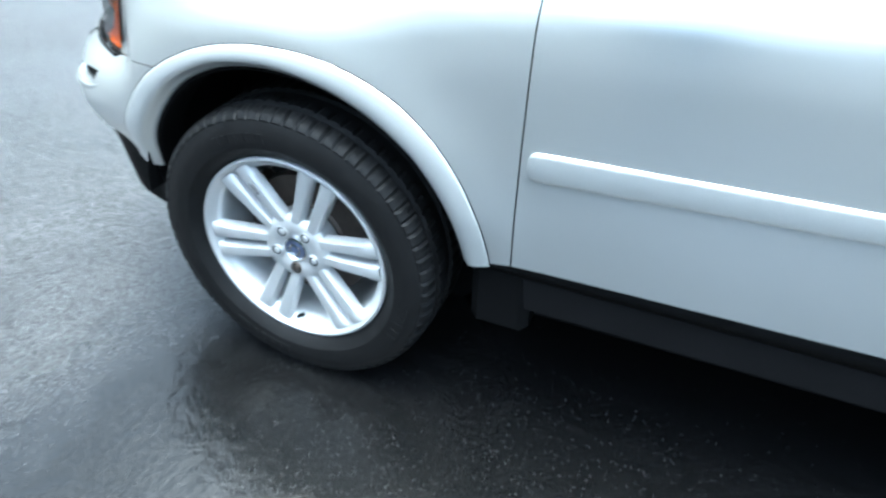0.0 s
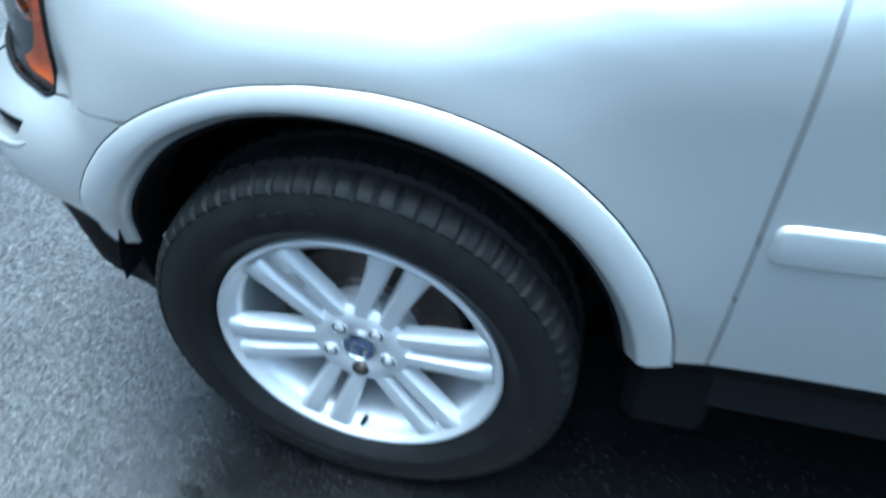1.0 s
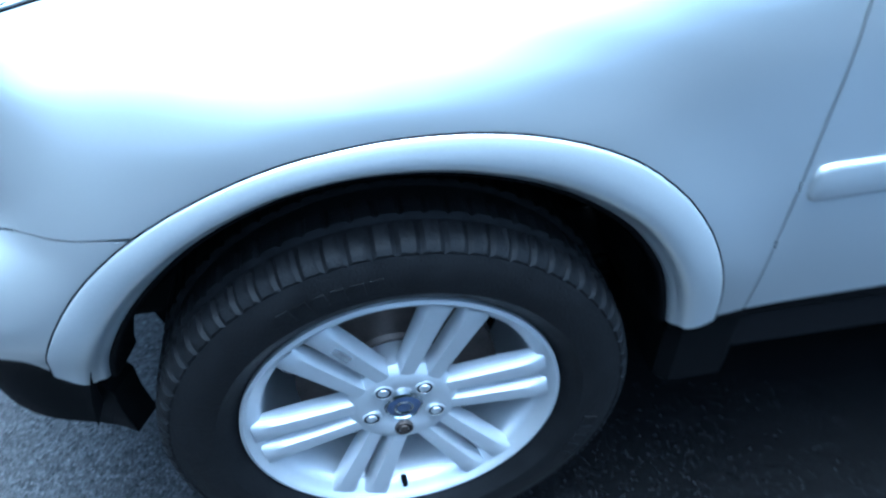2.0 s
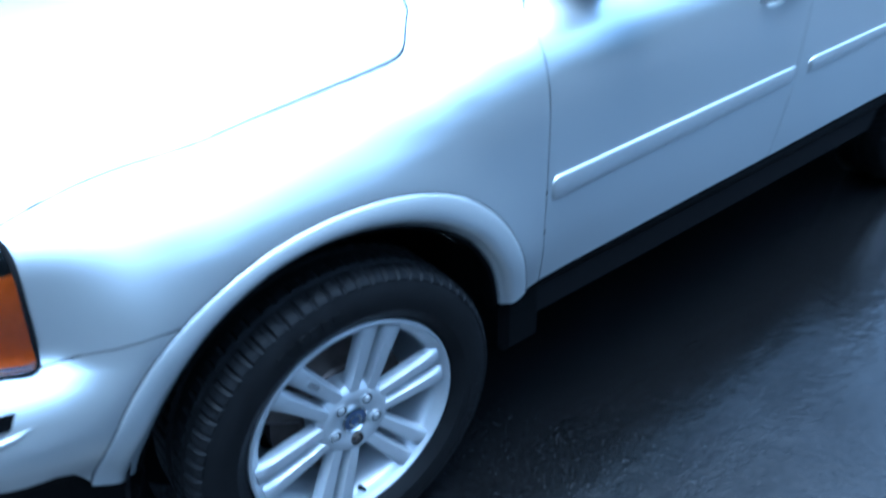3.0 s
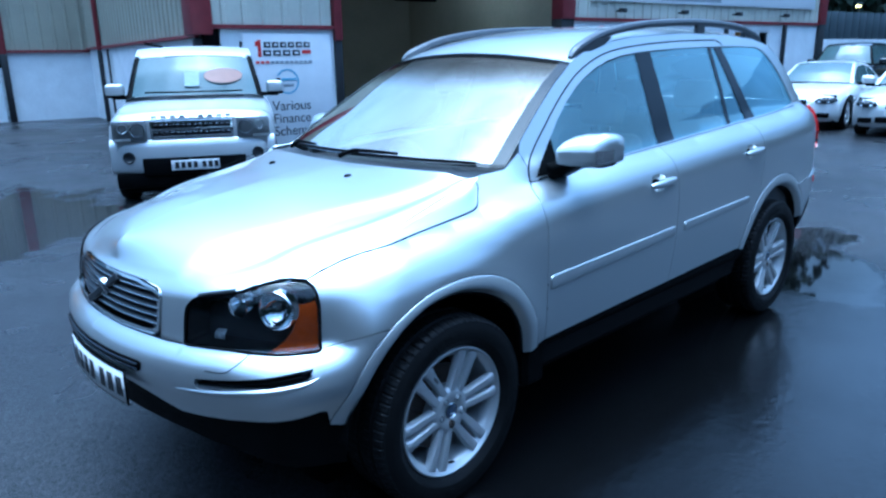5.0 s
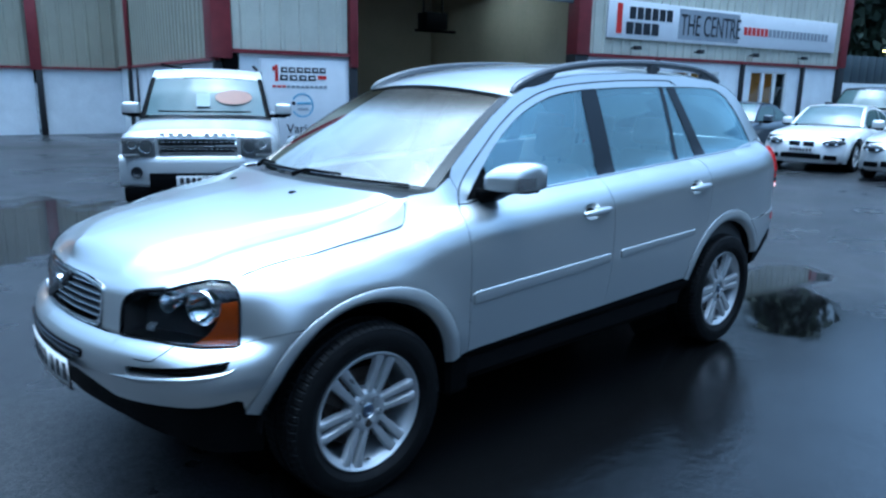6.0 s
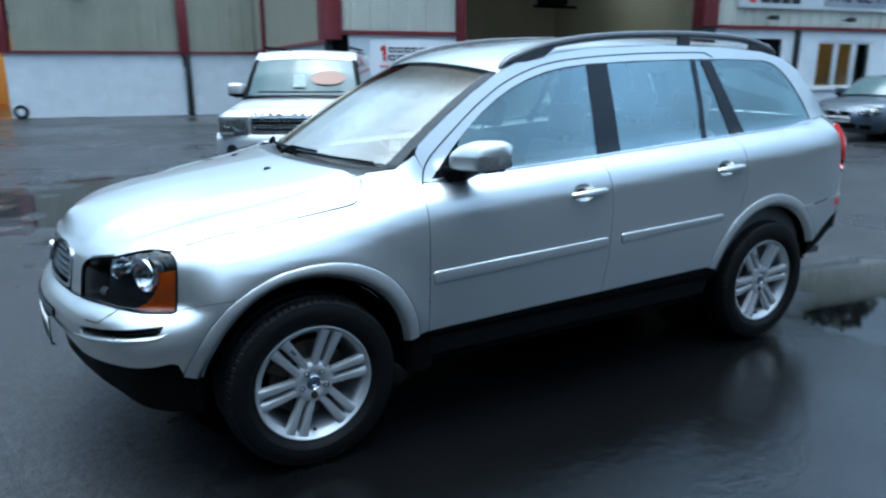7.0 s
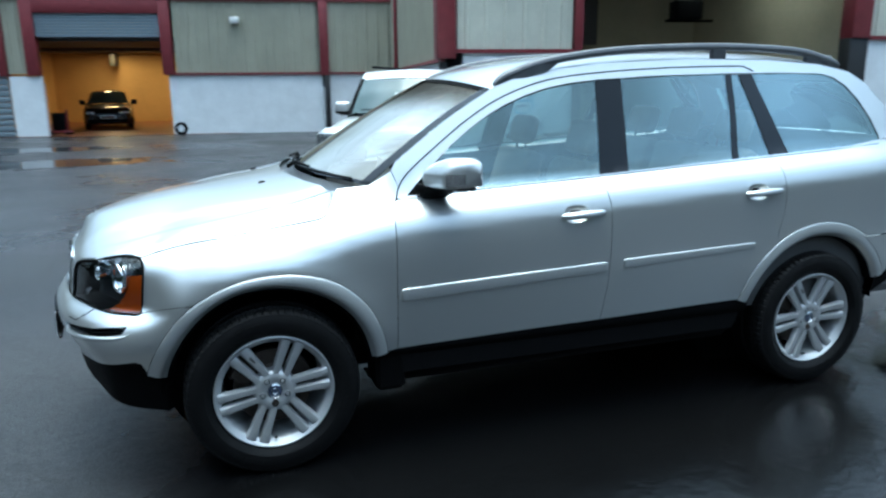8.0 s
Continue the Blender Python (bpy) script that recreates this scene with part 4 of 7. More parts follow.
# wheel arch flares
FLARE = ((0.0, -0.003), (0.02, 0.002), (0.08, 0.0035), (0.25, 0.0055), (0.45, 0.0072), (0.65, 0.0080), (0.82, 0.0068), (0.93, 0.0035), (1.0, -0.002))


def flare_edge(cx, outer, deg):
    """The flare's outer radius at an angle: fuller above and behind the front wheel."""
    if cx > 1:
        return outer
    return float(np.interp(deg, (12, 16, 25, 35, 45, 55, 65, 75, 85, 95, 115, 130, 150, 167), (0.512, 0.516, 0.5245, 0.533, 0.538, 0.538, 0.530, 0.519, 0.5085, 0.502, 0.4975, 0.4975, 0.494, 0.496)))


def flare_inner(cx, deg):
    if cx > 1:
        return 0.470
    return float(np.interp(deg, (12, 18, 30, 45, 60, 75, 105, 120, 135, 150, 167), (0.458, 0.460, 0.468, 0.474, 0.471, 0.466, 0.463, 0.456, 0.445, 0.440, 0.440)))


def flare(cx, outer, a0, a1):
    """A rounded moulding that turns in under its lower edge."""
    rows = []
    for k in range(49):
        deg = a0 + (a1 - a0) * k / 48
        a = radians(deg)
        ro, ri = flare_edge(cx, outer, deg), flare_inner(cx, deg)
        row = []
        for r, pu in [(ro - (ro - ri) * f, pu) for f, pu in FLARE] + [(ri - 0.0045, -0.007), (ri - 0.0065, -0.010), (ri - 0.010, -0.012), (ri - 0.014, -0.020), (ri - 0.016, -0.035), (ri - 0.016, -0.07)]:
            x, z = cx + r * math.cos(a), HUB_Z + r * math.sin(a)
            row.append(body(s_at(x, z), z, pu))
        rows.append(row)
    return rows


for cx, outer, a0, a1 in ((HUB_F, 0.508, 166.5, 12.5), (HUB_R, 0.532, 163, 24)):
    rows = flare(cx, outer, a0, a1)
    for side in (1, -1):
        gridpart("wheel_arch_flare", [[(p.x, p.y * side, p.z) for p in r] for r in rows], STRIP, estate, out=(0, -side, 0))
    lip = []
    for k in range(41):
        deg = a0 + (a1 - a0) * k / 40
        a, inn = radians(deg), flare_inner(cx, deg)
        lip.append([body(s_at(cx + r * math.cos(a), HUB_Z + r * math.sin(a)), HUB_Z + r * math.sin(a), pu) for r, pu in ((inn - 0.012, -0.022), (inn - 0.019, -0.020), (inn - 0.024, -0.026), (inn - 0.025, -0.09))])
    for side in (1, -1):
        gridpart("arch_lip", [[(p.x, p.y * side, p.z) for p in r] for r in lip], BLACK, estate, out=(0, -side, 0))
        bm = bmesh.new()
        tube(bm, [Vector((p.x, p.y * side, p.z)) for p in [body(s_at(cx + r * math.cos(a), HUB_Z + r * math.sin(a)), HUB_Z + r * math.sin(a), 0.0004) for a, r in ((radians(b), flare_edge(cx, outer, b) + 0.0005) for b in np.linspace(a0, a1, 40))]], 0.0013, 5)
        part("arch_joint", bm, DARK, estate, smooth=True)
        # the dark well behind it
        ro = 0.442 if cx < 1 else 0.455
        gridpart("wheel_well", [[(cx + ro * math.cos(radians(b)), side * -y, HUB_Z + ro * math.sin(radians(b))) for y in (0.89, 0.75, 0.60, 0.5)] for b in range(176, 2, -6)], DARK, estate, out=(0, 0, -1))
        bm = bmesh.new()
        ring = [bm.verts.new((cx + (ro + 0.02) * math.cos(radians(b)), side * -0.504, HUB_Z + (ro + 0.02) * math.sin(radians(b)))) for b in range(0, 360, 6)]
        bm.faces.new(ring)
        part("well_back", bm, DARK, estate)

# lining behind the panel joints
lining = [(-0.49, 0.75)] + arc(HUB_F, HUB_Z, 0.47, 126, 8) + [(0.49, 0.36), (1.4, 0.36), (2.36, 0.36)] + arc(HUB_R, HUB_Z, 0.48, 172, 40) + [(3.3, 0.74), (3.5, 0.8), (3.55, 1.15), (3.40, 1.25), (2.7, TOP(2.7) - 0.02), (1.8, TOP(1.8) - 0.02), (0.9, TOP(0.9) - 0.02), (0.5, 1.08), (0.25, 1.02), (-0.48, 0.945)]
both("inner_panel", sheet(flank(*lining), body, step=0.08, push=-0.02, depth=0), DARK)
# black sills
for side in (1, -1):
    rows = []
    for x in np.linspace(0.45, 2.42, 40):
        rows.append([body(s_at(x, z), z, pu) for z, pu in ((0.498 + 0.014 * (x - 0.45), -0.018), (0.489 + 0.014 * (x - 0.45), -0.012), (0.478 + 0.014 * (x - 0.45), -0.006), (0.470, -0.005), (0.462, -0.012), (0.43, -0.030), (0.39, -0.055), (0.34, -0.085), (0.30, -0.13), (0.285, -0.20), (0.285, -0.3))])
    gridpart("sill", [[(p.x, p.y * side, p.z) for p in r] for r in rows], BLACK, estate, "black plastic sill", out=(0, -side, 0))
    bm = bmesh.new()
    ysd = sorted((side * -0.905, side * -0.70))
    box(bm, 0.45, 0.585, *ysd, 0.285, 0.478, 0.02)
    part("mud_flap", bm, BLACK, estate, smooth=True)
boxpart("underbody", DARK, estate, (-0.55, 3.7, -0.55, 0.55, 0.27, 0.42), 0.03)
boxpart("underbody", DARK, estate, (0.48, 2.38, -0.84, 0.84, 0.29, 0.42), 0.03)

# rubbing strips on the doors
for (x0, z0), (x1, z1), h0, h1, door in (((0.562, 0.731), (1.572, 0.772), 0.031, 0.025, 0), ((1.655, 0.776), (2.425, 0.806), 0.025, 0.018, 1)):
    rows = []
    ts = [0.0, 0.003, 0.008, 0.016, *np.linspace(0.03, 0.97, 36), 0.984, 0.992, 0.997, 1.0]
    n = len(ts) - 1
    for k, t in enumerate(ts):
        x, zc = x0 + (x1 - x0) * t, z0 + (z1 - z0) * t
        end = (0.15, 0.6, 0.85, 0.97)[min(k, n - k)] if min(k, n - k) < 4 else 1.0
        h = (h0 + (h1 - h0) * t) * (0.25 + 0.75 * end)
        rows.append([body(s_at(x, zc + dz * h), zc + dz * h, pu * end) for dz, pu in ((1.0, -0.001), (0.95, 0.0035), (0.86, 0.0058), (0.70, 0.0064), (-0.72, 0.0064), (-0.90, 0.0040), (-1.0, -0.001))])
    for side, owner in ((1, (fd, rd)[door][0]), (-1, (fd, rd)[door][1])):
        gridpart("rubbing_strip", [[(p.x, p.y * side, p.z) for p in r] for r in rows], STRIP, owner, out=(0, -side, 0))

# door handles over their scoops
for (hx, hz), doors in zip(HANDLES, (fd, rd)):
    for side, owner in ((1, doors[0]), (-1, doors[1])):
        rows = []
        for r in (0.02, 0.3, 0.55, 0.75, 0.9, 1.0, 1.06):
            line = flank(*scoop_line(hx, hz, r))
            rows.append([body(u, z, -0.028 * max(0.0, 1 - r ** 2.4) - (0.006 if r > 1.01 else 0)) for u, z in line + line[:1]])
        gridpart("handle_scoop", [[(p.x, p.y * side, p.z) for p in r] for r in rows], PAINT, owner, out=(0, -side, 0))
        pts, rad = [], []
        for k in range(15):
            t = k / 14
            x, z = hx - 0.105 + 0.222 * t, hz - 0.006 + 0.010 * t
            pts.append(body(s_at(x, z), z, 0.002 + 0.014 * math.sin(math.pi * t) ** 0.5))
            rad.append(0.009 + 0.0085 * math.sin(math.pi * t) ** 0.35)
        bm = bmesh.new()
        tube(bm, [Vector((p.x, p.y * side, p.z)) for p in pts], rad, 10)
        part("door_handle", bm, PAINT, owner, smooth=True)

# ---- bonnet: its sides lie on the body surface, its top spans from rim to rim ----
S_GR, S_LAMP0, S_LAMP1 = 0.402, 0.522, 1.012
S_COWL = s_at(0.325, 1.15)
RIM = curve((0.0, 0.945), (0.40, 0.945), (0.55, 0.955), (0.8, 0.975), (S_LAMP1, 1.008), (s_at(-0.30, 1.0), 1.045), (s_at(-0.1, 1.0), 1.080), (s_at(0.15, 1.05), 1.130), (S_COWL, 1.176))
_brow = smooth_line([(0.518, 0.845), (0.527, 0.866), (0.545, 0.887), (0.58, 0.904), (0.65, 0.917), (0.74, 0.928), (0.82, 0.942), (0.90, 0.9525), (0.96, 0.9535), (1.005, 0.9475), (1.016, 0.9440)], 8)


def LAMPTOP(s):
    return float(np.interp(s, [q[0] for q in _brow], [q[1] for q in _brow]))



SPINE = curve((-0.83, 0.962), (-0.78, 0.995), (-0.65, 1.045), (-0.45, 1.090), (-0.2, 1.132), (0.05, 1.168), (0.25, 1.192), (0.42, 1.205))


EDGE = [(1.012, 0.9465), *flank(*JOINT)]


def shut(s):
    if s < S_GR:
        return 0.918 - 0.016 * ease(0.25, S_GR, s) - 0.03 * ease(0.385, S_GR, s)
    if s < S_LAMP0 - 0.004:
        return 0.746
    if s < S_LAMP1:
        return LAMPTOP(s) + 0.001
    return float(np.interp(s, [q[0] for q in EDGE], [q[1] for q in EDGE])) + 0.0012


knots = sorted(set([*np.linspace(0, S_GR - 0.001, 14), S_GR + 0.001, *np.linspace(S_GR + 0.006, S_LAMP0 - 0.0075, 4), S_LAMP0 - 0.005, *np.linspace(S_LAMP0, 0.60, 14), *np.linspace(0.62, S_LAMP1, 22), *np.linspace(S_LAMP1 + 0.004, S_COWL, 30), *[q[0] for q in EDGE if S_LAMP1 + 0.006 < q[0] < S_COWL]]))
rows = []
for s in knots:
    z0, z1 = shut(s), RIM(s)
    z0 = min(z0, z1 - 0.004)
    low = 0.746 + (z0 - 0.746) * ease(S_LAMP0, S_LAMP1, s)
    col = [body(s, z0, -0.008)] + [body(s, max(z0, low + (z1 - low) * k / 15)) for k in range(16)]
    e = ease(S_LAMP1 - 0.02, S_LAMP1 + 0.16, s) * (1 - 0.6 * ease(s_at(-0.15, 1.05), S_COWL, s))
    if e > 0:
        for k in range(16):
            t = k / 15
            lean = body(s, z0, -1.15 * (z1 - z0) * t)
            lean.z = z0 + (z1 - z0) * t
            col[k + 1] = col[k + 1].lerp(lean, e)
    r = col[-1]
    q = ease(0, S_COWL, s) * 0.35 + 0.65 * s / S_COWL
    xs = -0.74 + (0.180 + 0.74) * q
    for k in range(1, 31):
        v = k / 30
        g = 1 - (1 - v) ** 2.1
        x = r.x + (xs - r.x) * (v ** 1.25 * (1 - q) + (1 - (1 - v) ** 2) * q)
        col.append(Vector((x, r.y * (1 - v), r.z + (SPINE(xs) - r.z) * g)))
    rows.append(col)
# let the top settle into one even skin between its edges
skin = np.array([[tuple(p) for p in c] for c in rows])
for _ in range(60):
    mid = 0.25 * (skin[:-2, 1:-1] + skin[2:, 1:-1] + skin[1:-1, :-2] + skin[1:-1, 2:])
    blend = np.array([[[0.6 * (ease(4, 15, k + 1) if s > S_LAMP1 + 0.04 else ease(12, 17, k + 1))] for k in range(skin.shape[1] - 2)] for s in knots[1:-1]])
    skin[1:-1, 1:-1] += (mid - skin[1:-1, 1:-1]) * blend
    skin[1:-1, -1, 0] = skin[1:-1, -2, 0] * 0.5 + skin[1:-1, -1, 0] * 0.5
    skin[1:-1, -1, 2] = 0.5 * skin[1:-1, -1, 2] + 0.25 * (skin[:-2, -1, 2] + skin[2:, -1, 2])
# the raised middle ends in a crease that runs from the grille's corner to the pillar's foot
for c in skin[:, 17:]:
    for p in c:
        line = 0.40 + 0.26 * ease(-0.80, 0.25, p[0])
        p[2] += 0.013 * ease(-0.86, -0.55, p[0]) * (1 - ease(line - 0.035, line + 0.035, abs(p[1]))) - 0.006 * ease(-0.86, -0.55, p[0])
rows = [[Vector(p) for p in c] for c in skin]
mirrored = [[Vector((p.x, -p.y, p.z)) for p in c] for c in rows]
bonnet = gridpart("bonnet", [list(c) + list(m[::-1][1:]) for c, m in zip(rows, mirrored)], PAINT, estate, out=(0, 0, 1))
for side in (1, -1):
    bm = bmesh.new()
    tube(bm, [Vector((p.x, p.y * side, p.z)) for p in [body(u, z + 0.0006, 0.0010) for u, z in dense(EDGE, 0.03)[:90] if u < S_COWL - 0.01 and (u, z) != EDGE[-1]] if p.x < 0.335 and p.z < 1.185], 0.0018, 5)
    part("bonnet_joint", bm, DARK, estate, smooth=True)
for y in (-0.29, 0.29):
    bm = bmesh.new()
    box(bm, 0.038, 0.072, y - 0.010, y + 0.010, 1.150, 1.174, 0.006)
    part("washer_jet", bm, BLACK, bonnet, "black washer jet", smooth=True)

# ---- front end ----
# bumper, with its slots cut through
slot_side = [(0.610, 0.665), (0.606, 0.648), (0.610, 0.631), (0.651, 0.630), (0.725, 0.638), (0.805, 0.650), (0.875, 0.658), (0.938, 0.664), (0.976, 0.668), (0.988, 0.677), (0.997, 0.698), (0.928, 0.693), (0.835, 0.684), (0.73, 0.675), (0.66, 0.669)]
bumper_poly = [(0.0, 0.56), (0.24, 0.56), (0.31, 0.545), (0.40, 0.516), (0.47, 0.498), (0.70, 0.511), (0.795, 0.522), (0.94, 0.539), (1.013, 0.550), (1.034, 0.539), (1.043, 0.496), (1.049, 0.481),
               *flank(*arc(HUB_F, HUB_Z, 0.49, 166.5, 124, 9)), (1.225, 0.7742), (1.185, 0.7692), (1.137, 0.7602), (1.0925, 0.7488), (1.0385, 0.7375), (0.98, 0.7325), (0.90, 0.7345), (0.81, 0.7415), (0.70, 0.7475), (0.59, 0.747), (0.52, 0.744), (0.44, 0.742), (0.40, 0.743), (0.0, 0.745)]
d = sheet(bumper_poly, body, [slot_side], step=0.022, depth=0.03)
bumper = whole("front_bumper", d, PAINT, "silver front bumper")
both("bumper_slot", sheet([(0.585, 0.615), (0.80, 0.637), (1.01, 0.66), (1.01, 0.712), (0.80, 0.70), (0.585, 0.68)], body, step=0.05, push=-0.028, depth=0), DARK, "", bumper)
for z in (0.643, 0.655):
    rows = [[body(s, z + 0.09 * (s - 0.6) + dz, -0.014 + pu) for dz, pu in ((-0.0025, -0.01), (-0.0025, 0), (0.0025, 0), (0.0025, -0.01))] for s in np.linspace(0.60, 0.965, 14)]
    for side in (1, -1):
        gridpart("slot_bar", [[(p.x, p.y * side, p.z) for p in r] for r in rows], BLACK, bumper, out=(-1, 0, 0))
# silver lip below each side slot
LIP = curve((0.51, 0.610), (0.595, 0.618), (0.65, 0.621), (0.79, 0.639), (0.906, 0.652), (0.98, 0.660), (1.012, 0.672))
rows = []
for k in range(25):
    t = k / 24
    s = 0.51 + 0.505 * t
    w = 0.0065 * math.sin(math.pi * t) ** 0.5 + 0.0005
    rows.append([body(s, LIP(s) + a * w, b * math.sin(math.pi * t) ** 0.5) for a, b in ((1.2, -0.002), (0.7, 0.006), (0, 0.008), (-1.0, 0.005), (-2.4, -0.0005))])
for side in (1, -1):
    gridpart("bumper_lip", [[(p.x, p.y * side, p.z) for p in r] for r in rows], PAINT, bumper, out=(-1, 0, 0))
# headlamp washer flaps, a joint line on the bumper's shelf
for side in (1, -1):
    bm = bmesh.new()
    tube(bm, [Vector((p.x, side * p.y, p.z)) for p in [body(u, z, 0.0) for u, z in ((0.648, 0.694), (0.70, 0.693), (0.724, 0.696), (0.757, 0.7176), (0.79, 0.740))]], 0.002, 5)
    part("washer_flap_joint", bm, DARK, bumper)
# middle slot as a recessed black band
for z0, z1, pu, mt, nm in ((0.632, 0.673, 0.003, BLACK, "intake_slot"),):
    v, f, nn = sheet([(0.0, z0), (0.33, z0), (0.352, z0 + 0.008), (0.36, z1 - 0.006), (0.345, z1), (0.0, z1)], body, step=0.03, push=pu, depth=0.01)
    whole(nm, (v, f, nn), mt, "", bumper)
for z in (0.643, 0.661):
    rows = [[body(s, z + a, b) for a, b in ((0.004, 0.003), (0.003, 0.009), (-0.003, 0.009), (-0.004, 0.003))] for s in np.linspace(0, 0.345, 12)]
    for side in (1, -1):
        gridpart("slot_bar", [[(p.x, p.y * side, p.z) for p in r] for r in rows], GLOSSK, bumper, out=(-1, 0, 0))
# black chin below the bumper
chin = [(0.0, 0.43), (0.3, 0.425), (0.47, 0.415), (0.69, 0.386), (0.86, 0.352), (0.97, 0.328), (1.04, 0.313), *flank(*arc(HUB_F, HUB_Z, 0.422, 188, 171, 5)), (s_at(-0.438, 0.46), 0.466), (s_at(-0.458, 0.47), 0.475), (1.053, 0.485), (1.046, 0.500), (1.036, 0.546), (1.013, 0.558), (0.94, 0.548), (0.795, 0.532), (0.70, 0.522), (0.47, 0.511), (0.40, 0.53), (0.31, 0.56), (0.24, 0.572), (0.0, 0.572)]
whole("chin_panel", sheet(chin, body, step=0.035, push=-0.008, depth=0.05), BLACK, "black plastic lower bumper", estate)
# grille
ring_o = [(0.0, 0.748), (0.30, 0.748), (0.365, 0.750), (S_GR - 0.008, 0.765), (S_GR - 0.003, 0.80), (S_GR - 0.003, 0.868), (S_GR - 0.012, 0.888), (0.36, 0.9015), (0.25, 0.915), (0.0, 0.9165)]
ring_i = [(0.0, 0.764), (0.30, 0.764), (0.355, 0.766), (S_GR - 0.022, 0.778), (S_GR - 0.014, 0.80), (S_GR - 0.014, 0.864), (S_GR - 0.022, 0.880), (0.35, 0.893), (0.25, 0.906), (0.0, 0.908)]
frame_poly = ring_o[:-1] + [(0.0, 0.9165), (0.0, 0.908)] + ring_i[::-1][1:-1] + [(0.0, 0.764)]
grille = whole("grille", sheet(frame_poly, body, step=0.015, push=0.006, depth=0.03), CHROME, "chrome-framed slatted radiator grille")
whole("grille_back", sheet(ring_o, body, step=0.05, push=-0.035, depth=0), DARK, "", grille)
for k in range(5):
    z = 0.786 + 0.0265 * k
    for side in (1, -1):
        send = np.interp(z, (0.764, 0.784, 0.864, 0.895), (0.35, S_GR - 0.018, S_GR - 0.015, 0.34))
        rows = [[body(s, z + a, b) for a, b in ((0.008, -0.03), (0.005, -0.006), (0.0, -0.001), (-0.006, -0.008), (-0.005, -0.03))] for s in np.linspace(0, send, 14)]
        gridpart("slat", [[(p.x, p.y * side, p.z) for p in r] for r in rows], LAMPGREY, grille, "grey slat with a bright edge", out=(-1, 0, 0))
        rows = [[body(s, z + a, b) for a, b in ((0.0015, -0.001), (0.0, 0.0012), (-0.003, -0.002))] for s in np.linspace(0, send, 14)]
        gridpart("slat_edge", [[(p.x, p.y * side, p.z) for p in r] for r in rows], REFLECTOR, grille, out=(-1, 0, 0))
bm = bmesh.new()
for y0, z0, y1, z1 in ((0.13, 0.772, -0.11, 0.905),):
    a, b = Vector((-0.850, y0, z0)), Vector((-0.822, y1, z1))
    d = (b - a)
    m = Matrix.Translation((a + b) / 2) @ d.to_track_quat("Z", "X").to_matrix().to_4x4()
    box(bm, -0.014, 0.014, -0.012, 0.012, -d.length / 2, d.length / 2, 0.005, m)
part("grille_bar", bm, LAMPGREY, grille, "diagonal grey bar", smooth=True)
bm = bmesh.new()
lathe(bm, [(0.0, -0.006), (0.020, -0.005), (0.024, -0.002), (0.024, 0.01)], 32, Matrix.Translation((-0.842, 0.0, 0.846)) @ pose(0, 0, 0, 0, 0, -90) @ pose(0, 0, 0, 8, 0, 0))
lathe(bm, [(0.026, 0.01), (0.026, -0.005), (0.031, -0.008), (0.035, -0.003), (0.035, 0.012)], 32, Matrix.Translation((-0.842, 0.0, 0.846)) @ pose(0, 0, 0, 0, 0, -90) @ pose(0, 0, 0, 8, 0, 0))
part("grille_badge", bm, REFLECTOR, grille, "round plain chrome badge", smooth=True)

# headlamps
lamp_poly = smooth_line([(0.520, 0.752), (0.522, 0.80), (0.525, 0.850), (0.531, 0.870)], 3)[:-1] + [(u, LAMPTOP(u) - 0.001) for u in (0.545, 0.56, 0.58, 0.61, 0.64, 0.68, 0.72, 0.755, 0.79, 0.82, 0.85, 0.88, 0.91, 0.94, 0.97, 0.995)] + \
            smooth_line([(1.010, 0.9455), (1.033, 0.927), (1.043, 0.892), (1.041, 0.833), (1.036, 0.772), (1.030, 0.7375), (0.98, 0.7350), (0.90, 0.7365), (0.81, 0.7435), (0.70, 0.750), (0.59, 0.7495), (0.535, 0.7475)], 4)
lamps = both("headlamp", sheet(lamp_poly, body, step=0.02, push=-0.002, depth=0.05), LENS, "clear-lensed headlamp with an orange indicator")
inner = [(0.78 + (u - 0.78) * 0.98, 0.84 + (v - 0.84) * 0.965) for u, v in lamp_poly]
for (nm, d, mt, lab) in (("lamp_bowl", sheet(inner, body, step=0.03, push=-0.098, depth=0), LAMPGREY, ""),
                         ("indicator", sheet([(0.976, 0.880), (1.032, 0.888), (1.036, 0.875), (1.036, 0.80), (1.029, 0.743), (0.935, 0.739), (0.848, 0.745), (0.885, 0.755), (0.915, 0.769), (0.943, 0.797), (0.962, 0.837)], body, step=0.02, push=-0.012, depth=0.02), ORANGE, "orange indicator")):
    for dd, owner in ((d, lamps[0]), (flip(d), lamps[1])):
        piece(nm, mesh_of(nm, dd[0], dd[1], mt, dd[2]), owner, lab)
wall = [[body(u, v, pu) for pu in (-0.004, -0.05, -0.099)] for u, v in dense(inner, 0.02) + [inner[0]]]
